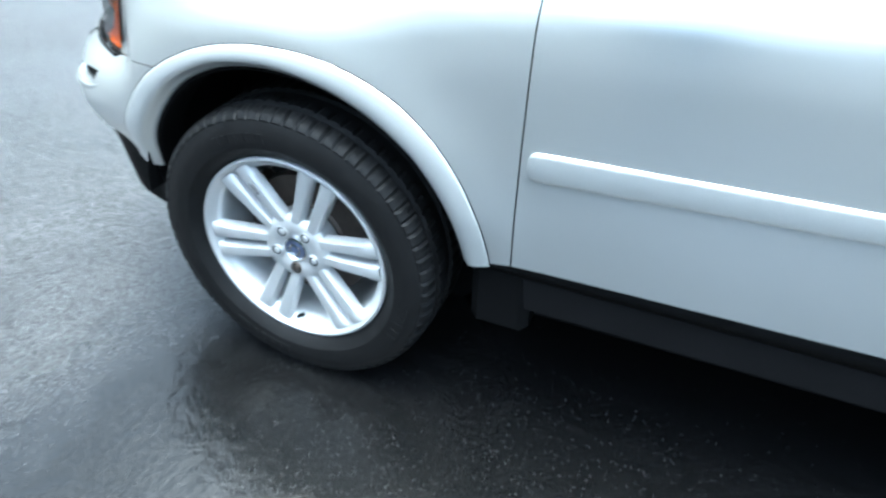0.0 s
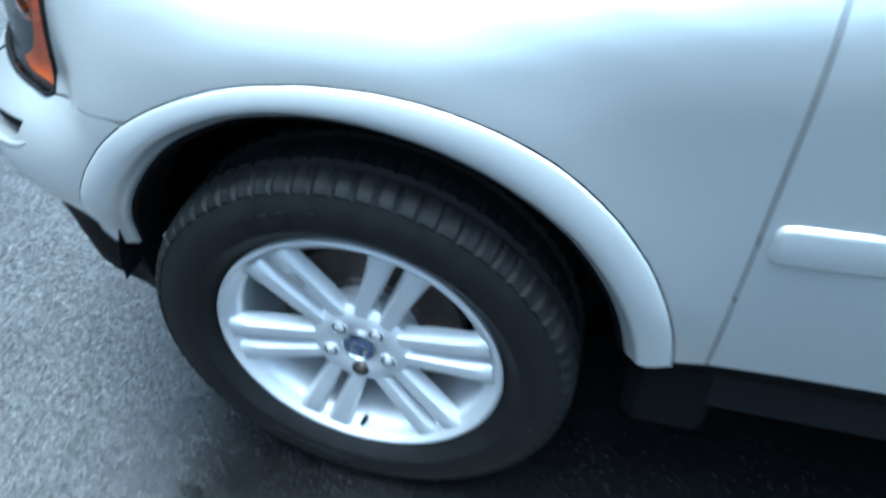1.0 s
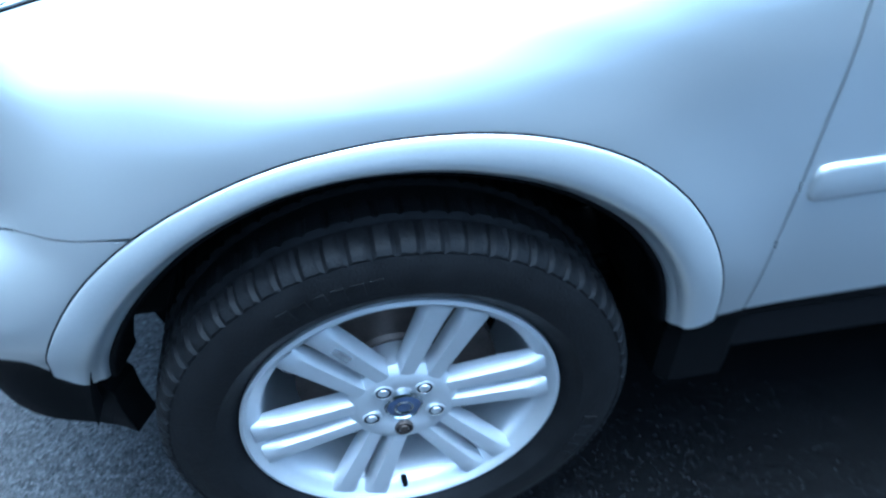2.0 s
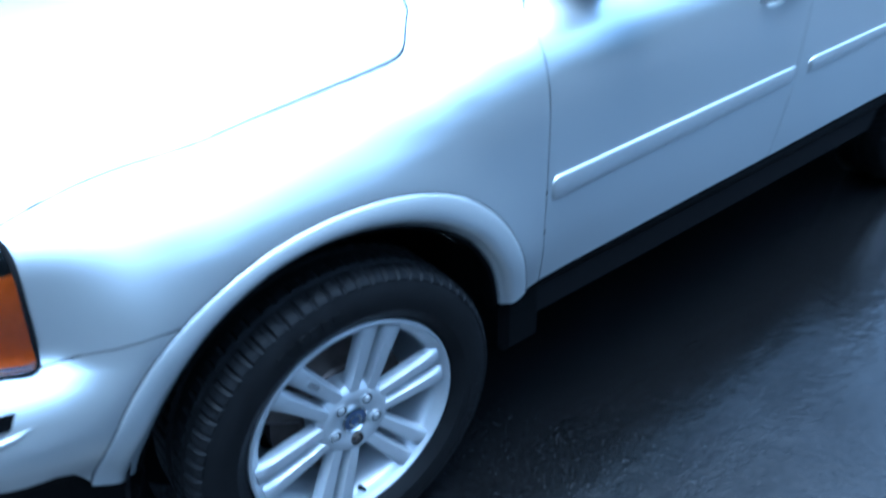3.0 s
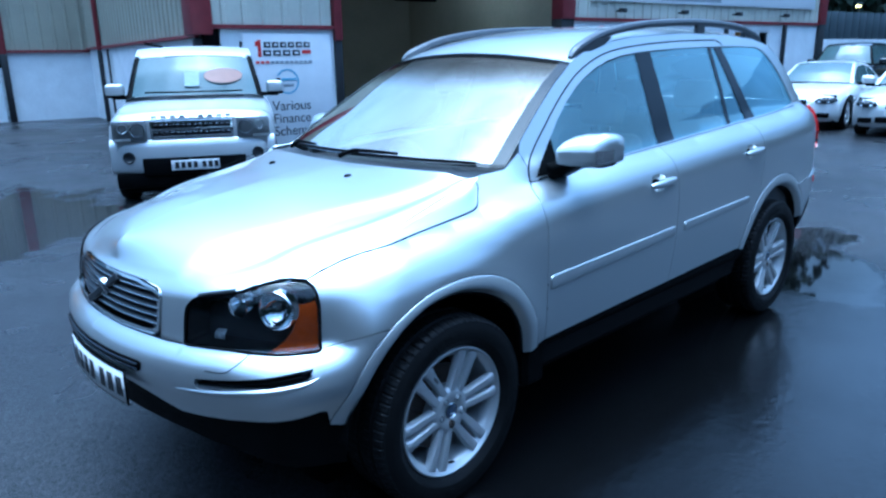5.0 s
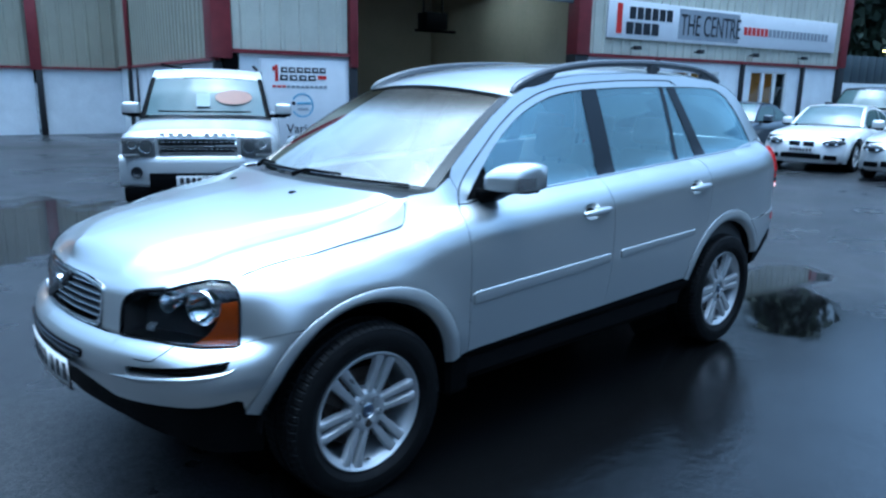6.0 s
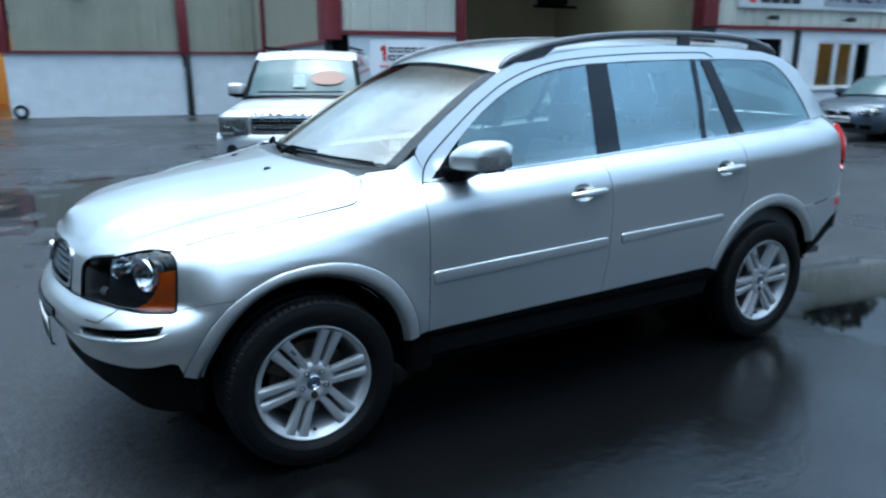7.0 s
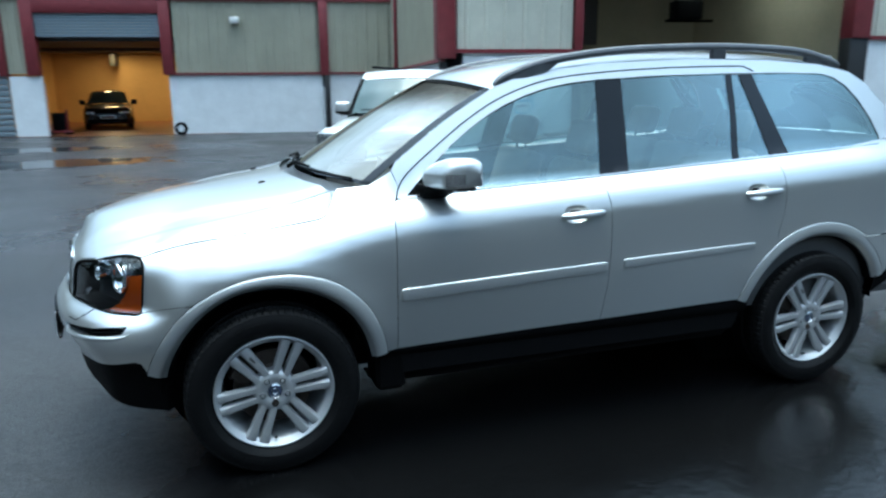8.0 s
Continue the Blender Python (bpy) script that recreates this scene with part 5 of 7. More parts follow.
for side, owner in ((1, lamps[0]), (-1, lamps[1])):
    gridpart("lamp_wall", [[(p.x, p.y * side, p.z) for p in r] for r in wall], LAMPGREY, owner, out=(0, 0, 1))
    for u, z, rad, deep, sunk in ((0.892, 0.860, 0.064, 0.050, -0.036), (0.730, 0.873, 0.034, 0.045, -0.036)):
        c = body(u, z, sunk)
        m = Matrix.Translation((c.x, c.y * side, c.z)) @ pose(0, 0, 0, 0, 0, -66 if side > 0 else -114)
        bm = bmesh.new()
        lathe(bm, [(rad * 0.16, deep), (rad * 0.45, deep * 0.86), (rad * 0.70, deep * 0.60), (rad * 0.88, deep * 0.26), (rad * 0.95, 0.004), (rad, 0.0), (rad * 1.04, 0.006), (rad * 1.05, 0.05)], 40, m)
        part("lamp_reflector", bm, REFLECTOR, owner, "chrome reflector bowl", smooth=True, angle=60)
        bm = bmesh.new()
        lathe(bm, [(rad * 0.90, 0.004), (rad * 0.93, -0.006), (rad * 0.99, -0.009), (rad * 1.04, -0.005), (rad * 1.05, 0.004)], 40, m)
        part("lamp_ring", bm, CHROME, owner, smooth=True, angle=60)
        if rad > 0.06:
            bm = bmesh.new()
            strip = [[bm.verts.new(m @ Vector((r * math.cos(radians(a)) * side, h, r * math.sin(radians(a))))) for r, h in ((rad * 1.03, 0.000), (rad * 1.10, -0.004), (rad * (1.10 + 0.26 * math.sin(radians((a + 25) * 180 / 110))), 0.002))] for a in range(-25, 86, 5)]
            for r0, r1 in zip(strip, strip[1:]):
                for q in range(2):
                    bm.faces.new((r0[q], r0[q + 1], r1[q + 1], r1[q]))
            part("lamp_collar", bm, REFLECTOR, owner, "bright crescent collar", smooth=True)
        bm = bmesh.new()
        lathe(bm, [(0.0, deep * 0.15), (rad * 0.14, deep * 0.2), (rad * 0.18, deep * 0.95)], 20, m)
        part("bulb", bm, CHROME, owner, smooth=True)
    # small bright side lamp low in the bowl
    rows = [[body(u, z, pu) for z, pu in ((0.768, -0.03), (0.774, -0.016), (0.786, -0.014), (0.796, -0.022), (0.800, -0.035))] for u in np.linspace(0.640, 0.682, 6)]
    gridpart("side_lamp", [[(p.x, p.y * side, p.z) for p in r] for r in rows], PALE, owner, "small pale side lamp", out=(-1, 0, 0))
    bm = bmesh.new()
    tube(bm, [Vector((p.x, p.y * side, p.z)) for p in [body(u, v, 0.0028) for u, v in dense(lamp_poly, 0.012) + [dense(lamp_poly, 0.012)[0]]]], 0.0042, 6)
    part("lamp_seal", bm, DARK, owner, smooth=True)

# number plate: plain bars for the characters
def front_patch(name, y0, y1, z0, z1, push, material, parent, label=""):
    rows = []
    for y in np.linspace(y0, y1, max(2, int(abs(y1 - y0) / 0.04) + 1)):
        col = []
        for dz, dp in ((0, -0.012), (0, 0), (1, 0), (1, -0.012)):
            x = -0.9155 + 0.30 * y * y - push - dp
            col.append((x, y, z0 + (z1 - z0) * dz))
        rows.append(col)
    return gridpart(name, rows, material, parent, label, out=(-1, 0, 0))


front_patch("plate_backing", -0.272, 0.272, 0.488, 0.616, 0.004, BLACK, bumper)
plate = front_patch("number_plate", -0.26, 0.26, 0.497, 0.608, 0.008, PLATE, estate, "white number plate with dark bars")
for k in range(7):
    y = 0.20 - 0.062 * k - (0.03 if k > 3 else 0)
    front_patch("plate_bar", y - 0.046, y - 0.004, 0.518, 0.588, 0.0095, INK, plate)
front_patch("plate_band", 0.215, 0.255, 0.502, 0.604, 0.0095, BADGE, plate)

# ---- windscreen, roof, tail ----
def edge_pt(x, z):
    return body(s_at(x, z), z)


A_PTS = [edge_pt(x, z) for x, z in smooth_line(A_LINE[:5], 5)]
rows = []
for k, p in enumerate(A_PTS):
    t = k / (len(A_PTS) - 1)
    bx, bz = 0.21 - 0.125 * t, 0.018 + 0.030 * t
    row = []
    for j in range(-14, 15):
        q = j / 14
        c = 1 - q * q
        row.append((p.x - bx * c, p.y * -q, p.z + bz * c))
    rows.append(row)
screen = gridpart("windscreen", rows, SCREEN, estate, "large raked windscreen with fine drops", out=(-1, 0, 0.5))
# dark band round the glass
for nm, part_rows in (("screen_band", [r[:2] for r in rows]), ("screen_band", [r[-2:] for r in rows]), ("screen_band", rows[-2:]), ("screen_band", rows[:2])):
    gridpart(nm, [[(a - 0.002, b, c + 0.003) for a, b, c in r] for r in part_rows], GLOSSK, screen, out=(-1, 0, 0.5))
cut = rows[-9:]
gridpart("shade_band", [[(a - 0.003, b, c + 0.004) for a, b, c in r[1:-1]] for r in cut], SHADE, screen, "dark tinted strip", out=(-1, 0, 0.5))
# roof
roof_line = [edge_pt(x, z) for x, z in smooth_line([*A_LINE[4:], (3.36, 1.60)], 4)]
rows = []
for p in roof_line:
    bx = 0.085 * (1 - ease(1.1, 1.7, p.x)) - 0.16 * ease(2.9, 3.4, p.x)
    bz = 0.048 + 0.014 * ease(1.1, 1.8, p.x)
    rows.append([(p.x - bx * (1 - q * q), p.y * -q, p.z + bz * (1 - abs(q) ** 2.4)) for q in (j / 16 for j in range(-16, 17))])
gridpart("roof", rows, PAINT, estate, out=(0, 0, 1))
gridpart("headlining", [[(a, b * 0.98, c - 0.04) for a, b, c in r] for r in rows], LINER, estate, "pale cloth headlining", out=(0, 0, -1))
# tailgate: window and lower door
tail_top = rows[-1]
t_edge = [edge_pt(x, z) for x, z in smooth_line([(3.36, 1.60), *TAILEDGE], 4)]
rows = [tail_top] + [[(p.x + 0.16 * (1 - q * q), p.y * -q, p.z + 0.02 * (1 - q * q)) for q in (j / 16 for j in range(-16, 17))] for p in t_edge[4:]]
gridpart("tailgate_window", rows, GLASS, estate, out=(1, 0, 0))
S_T = s_at(3.60, 1.10)
both("tailgate", sheet([(S_T + 0.05, 0.80), (S_END, 0.80), (S_END, 1.30), (S_T + 0.05, 1.30)], body, step=0.06), PAINT)
both("rear_bumper", sheet([*flank(*arc(HUB_R, HUB_Z, 0.515, 25, 57, 8)), (s_at(3.30, 0.793), 0.793), (s_at(3.45, 0.808), 0.808), (s_at(3.60, 0.823), 0.823), (s_at(3.66, 0.828), 0.828), (S_END, 0.79), (S_END, 0.73), (S_T + 0.1, 0.735), (s_at(3.60, 0.72), 0.72), (s_at(3.50, 0.68), 0.68), (s_at(3.38, 0.62), 0.62)], body, step=0.03, push=0.008), PAINT)
both("rear_chin", sheet([*flank((3.27, 0.47), (3.285, 0.575), (3.38, 0.628), (3.50, 0.688), (3.60, 0.728)), (S_T + 0.1, 0.74), (S_END, 0.738), (S_END, 0.60), (S_T + 0.1, 0.60), (s_at(3.55, 0.60), 0.60), (s_at(3.40, 0.53), 0.53)], body, step=0.05, push=0.0, depth=0.05), BLACK)
both("rear_reflector", sheet(flank((3.55, 0.755), (3.61, 0.757), (3.61, 0.80), (3.55, 0.798)), body, step=0.02, push=0.014), RED, "red reflector")
# tail lamps
both("tail_lamp", sheet(flank((3.612, 0.985), (3.66, 0.965), (3.70, 0.99), (3.69, 1.12), (3.665, 1.20), (3.64, 1.245), (3.618, 1.262), (3.606, 1.255), (3.604, 1.20), (3.606, 1.10)), body, step=0.02, push=0.012, depth=0.04), RED, "tall red tail lamp")
both("rear_corner", sheet(flank((3.55, 0.84), (3.66, 0.84), (3.70, 1.0), (3.66, 1.28), (3.585, 1.40), (3.50, 1.33)), body, step=0.05, push=-0.012, depth=0), PAINT)

# roof rails
for side in (1, -1):
    line = smooth_line([(1.13, -0.588, 1.612), (1.20, -0.580, 1.655), (1.42, -0.568, 1.722), (1.75, -0.560, 1.768), (2.1, -0.556, 1.788), (2.45, -0.556, 1.795), (2.8, -0.558, 1.785), (3.0, -0.562, 1.765), (3.16, -0.570, 1.722), (3.22, -0.575, 1.70)], 5)
    bm = bmesh.new()
    rad = [0.012 + 0.012 * min(1, min(k, len(line) - 1 - k) / 5) for k in range(len(line))]
    tube(bm, [(x, y * side, z) for x, y, z in line], rad, 10, 0.9)
    rail = part("roof_rail", bm, RAIL, estate, "dark graphite roof rail", smooth=True)
    for x0, x1, zt in ((1.16, 1.50, 1.735), (2.36, 2.46, 1.795), (2.98, 3.18, 1.755)):
        bm = bmesh.new()
        ysd = sorted((side * -0.578, side * -0.548))
        if x0 == 1.16:
            vs = [bm.verts.new((x, side * y, z)) for y in (-0.596, -0.560) for x, z in ((1.12, 1.596), (1.26, 1.635), (1.40, 1.672), (1.46, 1.710), (1.38, 1.705), (1.20, 1.655))]
            bm.faces.new(vs[:6])
            bm.faces.new(vs[6:][::-1])
            for k in range(6):
                bm.faces.new((vs[k], vs[(k + 1) % 6], vs[6 + (k + 1) % 6], vs[6 + k]))
        else:
            box(bm, x0, x1, *ysd, 1.70, zt, 0.012)
        part("rail_foot", bm, RAIL, rail, smooth=True)

# cowl, wipers
rows = [[(0.135 + 0.185 * (y / 0.74) ** 2, y, 1.163), (0.160 + 0.185 * (y / 0.74) ** 2, y, 1.166), (0.462 - 0.21 * (1 - (y / 0.74) ** 2), y, 1.176 + 0.016 * (1 - (y / 0.74) ** 2))] for y in np.linspace(-0.74, 0.74, 24)]
gridpart("cowl", rows, COWL, estate, "black slotted cowl under the windscreen", out=(0, 0, 1))


for pane in estate.children_recursive:
    if pane.type == "MESH" and pane.data.materials and pane.data.materials[0] in (GLASS, SCREEN, SHADE):
        pane.visible_shadow = False


def wiper(x0, y0, y1, lift):
    z_at = lambda y, up: (0.452 - 0.21 * (1 - (y / 0.738) ** 2) + up * 0.63, 1.180 + 0.018 * (1 - (y / 0.738) ** 2) + up * 0.42)
    a = z_at(y0, 0.0)
    piv = Vector((a[0] - 0.03, y0, a[1] + 0.012))
    b0 = z_at(y0 + (y1 - y0) * 0.12, 0.03)
    mid = z_at(y0 + (y1 - y0) * 0.5, lift * 0.6 + 0.02)
    bm = bmesh.new()
    tube(bm, [piv, Vector((b0[0] - 0.025, y0 + (y1 - y0) * 0.12, b0[1] + 0.030)), Vector((mid[0] - 0.028, y0 + (y1 - y0) * 0.5, mid[1] + 0.032))], [0.012, 0.008, 0.006], 8)
    w = part("wiper", bm, BLACK, estate, "black wiper arm and blade", smooth=True)
    bm = bmesh.new()
    pts = []
    for t in np.linspace(0.08, 1.0, 12):
        y = y0 + (y1 - y0) * t
        q = z_at(y, 0.02 + lift * t)
        pts.append((q[0] - 0.014, y, q[1] + 0.014))
    tube(bm, pts, 0.0065, 6)
    part("wiper_blade", bm, BLACK, w, smooth=True)


wiper(0, 0.55, -0.10, 0.02)
wiper(0, -0.02, -0.66, 0.015)

# door mirrors
for side, owner in ((1, fd[0]), (-1, fd[1])):
    rows = []
    crown = curve((0.0, 0.022), (0.08, 0.040), (0.22, 0.056), (0.45, 0.066), (0.72, 0.068), (0.88, 0.060), (1.0, 0.038))
    for k in range(25):
        t = k / 24
        top, y, x = crown(t), -(0.838 + 0.212 * t), 0.775 + 0.072 * t
        deep = 1.0 - 0.10 * (1 - ease(0.0, 0.12, t)) - 0.72 * max(0.0, (t - 0.70) / 0.30) ** 2.4
        foot = -0.054 + 0.020 * max(0.0, (t - 0.80) / 0.20) ** 2
        ring = [(-0.078, foot - 0.004), (-0.089, foot + 0.004), (-0.0915, -0.030), (-0.092, -0.004), (-0.089, 0.004), (-0.076, 0.004 + (top - 0.004) * 0.42), (-0.052, 0.004 + (top - 0.004) * 0.80), (-0.018, top), (0.038, top), (0.052, top - 0.008), (0.052, foot + 0.002), (0.044, foot - 0.004)]
        if k in (0, 24):
            ring = [(-0.01 + (a + 0.01) * 0.05, (top + foot) / 2 + (c - (top + foot) / 2) * 0.05) for a, c in ring]
        rows.append([(x + 0.052 + (a - 0.052) * deep, y, 1.243 + 0.008 * t + c) for a, c in ring + ring[:1]])
    mr = gridpart("door_mirror", [[(a, b * side, c) for a, b, c in r] for r in rows], PAINT, estate, "silver door mirror with a dark base", out=(0, -side, 0))
    # the dark base hangs below and runs to the door's corner
    lower = []
    for k in range(12):
        t = k / 11
        y = -(0.800 + 0.225 * t)
        x = 0.745 + 0.105 * t
        top, bot, deep = 1.192 + 0.012 * t, 1.120 + 0.060 * ease(0, 0.6, t), 0.085 - 0.015 * t
        if k in (0, 11):
            deep *= 0.55
            bot = top - (top - bot) * 0.5
        lower.append([(x - deep, y, top), (x - deep * 0.95, y, (top + bot) / 2), (x - deep * 0.6, y, bot), (x + deep * 0.5, y, bot), (x + deep * 0.75, y, top), (x - deep, y, top)])
    gridpart("mirror_base", [[(a, b * side, c) for a, b, c in r] for r in lower], BLACK, mr, "black mirror base", out=(0, 0, -1))
    lens = [[(a - 0.003, b - 0.002, c) for a, b, c in r[1:5]] for r in rows[19:24]]
    gridpart("mirror_indicator", [[(a, b * side, c) for a, b, c in r] for r in lens], CLEAR, mr, "clear indicator lens", out=(-1, 0, 0))
    # mirror glass
    bm = bmesh.new()
    box(bm, 0.900, 0.904, *sorted((side * -0.87, side * -1.04)), 1.20, 1.30, 0.003, pose(-0.045, 0, 0))
    part("mirror_glass", bm, CHROME, mr)

# ---- wheels of the estate ----
def loft_bar(bm, stations):
    """A rounded bar: stations of (centre, across, out, half width, height)."""
    rings = []
    for c, u, n, w, h in stations:
        prof = ((-1.0, -0.8), (-0.94, 0.30), (-0.66, 0.93), (0, 1.0), (0.66, 0.93), (0.94, 0.30), (1.0, -0.8))
        rings.append([bm.verts.new(c + u * (a * w) + n * (b * h)) for a, b in prof])
    for r0, r1 in zip(rings, rings[1:]):
        for k in range(6):
            bm.faces.new((r0[k], r0[k + 1], r1[k + 1], r1[k]))
        bm.faces.new((r0[6], r0[0], r1[0], r1[6]))
    bm.faces.new(rings[0])
    bm.faces.new(rings[-1][::-1])


def alloy_wheel(parent, m, turn=8.0, label="twelve-spoke silver alloy wheel"):
    """Axle along y, the face towards -y; its origin is the tyre's middle."""
    bm = bmesh.new()
    lathe(bm, [(0.205, 0.10), (0.208, 0.02), (0.212, -0.05), (0.217, -0.085), (0.224, -0.098), (0.233, -0.102), (0.236, -0.109), (0.243, -0.1145), (0.2485, -0.112), (0.2495, -0.10), (0.238, -0.085)], 96)
    lathe(bm, [(0.238, -0.085), (0.236, 0.11), (0.205, 0.10)], 96)
    me = bpy.data.meshes.new("wheel")
    bmesh.ops.recalc_face_normals(bm, faces=bm.faces)
    for f in bm.faces:
        f.smooth = True
    for e in bm.edges:
        if len(e.link_faces) == 2 and e.calc_face_angle(0) > radians(48):
            e.smooth = False
    bm.to_mesh(me)
    bm.free()
    me.materials.append(ALLOY)
    w = w_ob = piece("wheel", me, parent, label, m)
    bm = bmesh.new()
    lathe(bm, [(0.0, -0.088), (0.034, -0.090), (0.042, -0.095), (0.056, -0.0985), (0.070, -0.0985), (0.082, -0.094), (0.090, -0.084), (0.092, -0.05), (0.08, 0.0)], 48)
    part("hub", bm, ALLOY, w_ob, smooth=True)
    for p in range(6):
        for off in (-1, 1):
            bm = bmesh.new()
            a = radians(turn + 60 * p)
            e = Vector((math.cos(a), 0, math.sin(a)))
            u = Vector((-math.sin(a), 0, math.cos(a)))
            st = []
            for t, y, wd, h in ((0.0, -0.080, 0.0165, 0.016), (0.25, -0.084, 0.0172, 0.016), (0.5, -0.087, 0.0188, 0.016), (0.75, -0.091, 0.0205, 0.015), (0.92, -0.095, 0.023, 0.013), (1.0, -0.094, 0.026, 0.012)):
                r = 0.070 + (0.2295 - 0.070) * t
                st.append((e * r + u * off * (0.0215 + 0.0085 * t) + Vector((0, y, 0)), u, Vector((0, -1, 0)), wd, h))
            loft_bar(bm, st)
            part("spoke", bm, ALLOY, w_ob, smooth=True, angle=48)
    # tyre
    prof = [(0.236, -0.094), (0.2485, -0.100), (0.254, -0.105), (0.262, -0.110), (0.280, -0.116), (0.300, -0.1185), (0.318, -0.117), (0.332, -0.113), (0.342, -0.109), (0.346, -0.110), (0.352, -0.106), (0.358, -0.098),
            (0.3625, -0.082), (0.364, -0.070), (0.355, -0.066), (0.355, -0.056), (0.365, -0.052), (0.3655, -0.020), (0.356, -0.017), (0.356, 0.017), (0.3655, 0.020), (0.365, 0.09), (0.355, 0.105), (0.30, 0.118), (0.232, 0.10)]

    def tread(i, k):
        if 9 <= i <= 13:
            return -0.005 if k % 5 == 0 else (-0.0015 if k % 5 == 2 else 0.0)
        if i in (16, 17, 20):
            return -0.005 if (k + 2) % 5 == 0 else 0.0
        return 0.0
    bm = bmesh.new()
    lathe(bm, [(r, y - 0.016 * ease(0.235, 0.285, r)) for r, y in prof], 360, None, tread)
    part("tyre", bm, RUBBER, w, "black road tyre, damp, with moulded tread", smooth=True, angle=24)
    for a0, n in ((95, 6), (235, 7), (330, 5)):
        for k in range(n):
            bm = bmesh.new()
            box(bm, -0.011, 0.011, -0.0012, 0.004, -0.0085, 0.0085, 0.0, Matrix.Rotation(-radians(a0 + 4.6 * k), 4, "Y") @ Matrix.Translation((0.306, -0.1345, 0)))
            part("sidewall_mark", bm, RUBBER, w_ob)
    bm = bmesh.new()
    a = radians(turn + 120)
    e, u = Vector((math.cos(a), 0, math.sin(a))), Vector((-math.sin(a), 0, math.cos(a)))
    c = e * 0.172 - u * 0.0275 + Vector((0, -0.1065, 0))
    box(bm, -0.016, 0.016, -0.0008, 0.002, -0.0055, 0.0055, 0.0, Matrix.Translation(c) @ Matrix.Rotation(-a, 4, "Y"))
    part("spoke_mark", bm, CLEAR, w_ob)
    bm = bmesh.new()
    lathe(bm, [(0.0, -0.098), (0.020, -0.097), (0.030, -0.094), (0.0325, -0.088)], 32)
    part("hub_cap", bm, BADGE, w, "dark blue hub cap", smooth=True)
    bm = bmesh.new()
    lathe(bm, [(0.026, -0.0965), (0.0275, -0.0985), (0.0315, -0.096), (0.0335, -0.086)], 32)
    lathe(bm, [(0.011, -0.0985), (0.013, -0.1), (0.016, -0.0985)], 24)
    part("cap_ring", bm, CHROME, w, smooth=True)
    for k in range(5):
        a = radians(-92 + 72 * k)
        c = Vector((0.054 * math.cos(a), 0, 0.054 * math.sin(a)))
        bm = bmesh.new()
        mm = Matrix.Translation(c)
        ring_bm = bmesh.new()
        lathe(bm, [(0.0, -0.1015), (0.0075, -0.101), (0.0095, -0.098), (0.0095, -0.085)], 6, mm)
        lathe(bm, [(0.0115, -0.094), (0.0125, -0.1005), (0.0150, -0.1005), (0.0165, -0.094)], 20, mm)
        lathe(ring_bm, [(0.0090, -0.0992), (0.0122, -0.0996)], 20, mm)
        part("wheel_nut", bm, STEEL if k == 0 else ALLOY, w, smooth=True)
        part("nut_recess", ring_bm, DARK, w)
    bm = bmesh.new()
    a = radians(-92)
    tube(bm, [(0.214 * math.cos(a), -0.088, 0.214 * math.sin(a)), (0.207 * math.cos(a), -0.10, 0.207 * math.sin(a)), (0.203 * math.cos(a), -0.112, 0.203 * math.sin(a))], [0.0055, 0.0055, 0.0045], 8)
    part("valve", bm, BLACK, w, "black tyre valve", smooth=True)
    bm = bmesh.new()
    lathe(bm, [(0.06, -0.035), (0.095, -0.037), (0.10, -0.03), (0.165, -0.03), (0.166, -0.005), (0.10, -0.002)], 48)
    part("brake_disc", bm, STEEL, w, "worn steel brake disc", smooth=True)
    bm = bmesh.new()
    box(bm, -0.055, 0.055, -0.05, 0.04, -0.04, 0.04, 0.012, Matrix.Rotation(radians(-150), 4, "Y") @ Matrix.Translation((0.14, 0, 0)))
    part("brake_caliper", bm, STEEL, w, smooth=True)
    return w


first = alloy_wheel(estate, pose(HUB_F + 0.010, -0.8215, HUB_Z))


def wheel_copy(src, m, parent):
    made = copy_thing(src, m)
    made.parent = parent
    return made


wheel_copy(first, pose(HUB_R, -0.8185, HUB_Z, 0, 3, 0), estate)
wheel_copy(first, pose(HUB_F, 0.8185, HUB_Z, 0, 0, 180), estate)
wheel_copy(first, pose(HUB_R, 0.8185, HUB_Z, 0, 0, 180), estate)

# ---- cabin of the estate ----
def seat(x, y, z=0.50, back_h=0.62, width=0.50):
    bm = bmesh.new()
    box(bm, x - 0.25, x + 0.25, y - width / 2, y + width / 2, z, z + 0.17, 0.05, None, 3)
    s = part("seat", bm, SEAT, estate, "beige leather seat", smooth=True, angle=60)
    bm = bmesh.new()
    box(bm, -0.065, 0.065, y - width / 2 + 0.01, y + width / 2 - 0.01, 0, back_h, 0.05, Matrix.Translation((x + 0.27, 0, z + 0.12)) @ Matrix.Rotation(radians(17), 4, "Y"), 3)
    part("backrest", bm, SEAT, s, smooth=True, angle=60)
    bm = bmesh.new()
    box(bm, -0.045, 0.045, y - 0.13, y + 0.13, back_h + 0.03, back_h + 0.21, 0.04, Matrix.Translation((x + 0.27, 0, z + 0.12)) @ Matrix.Rotation(radians(15), 4, "Y"), 3)
    part("headrest", bm, SEAT, s, smooth=True, angle=60)
    bm = bmesh.new()
    for dy in (-0.06, 0.06):
        tube(bm, [(x + 0.27 + 0.58 * 0.28, y + dy, z + 0.12 + 0.56), (x + 0.27 + 0.68 * 0.27, y + dy, z + 0.12 + 0.68)], 0.007, 6)
    part("headrest_post", bm, CHROME, s, smooth=True)


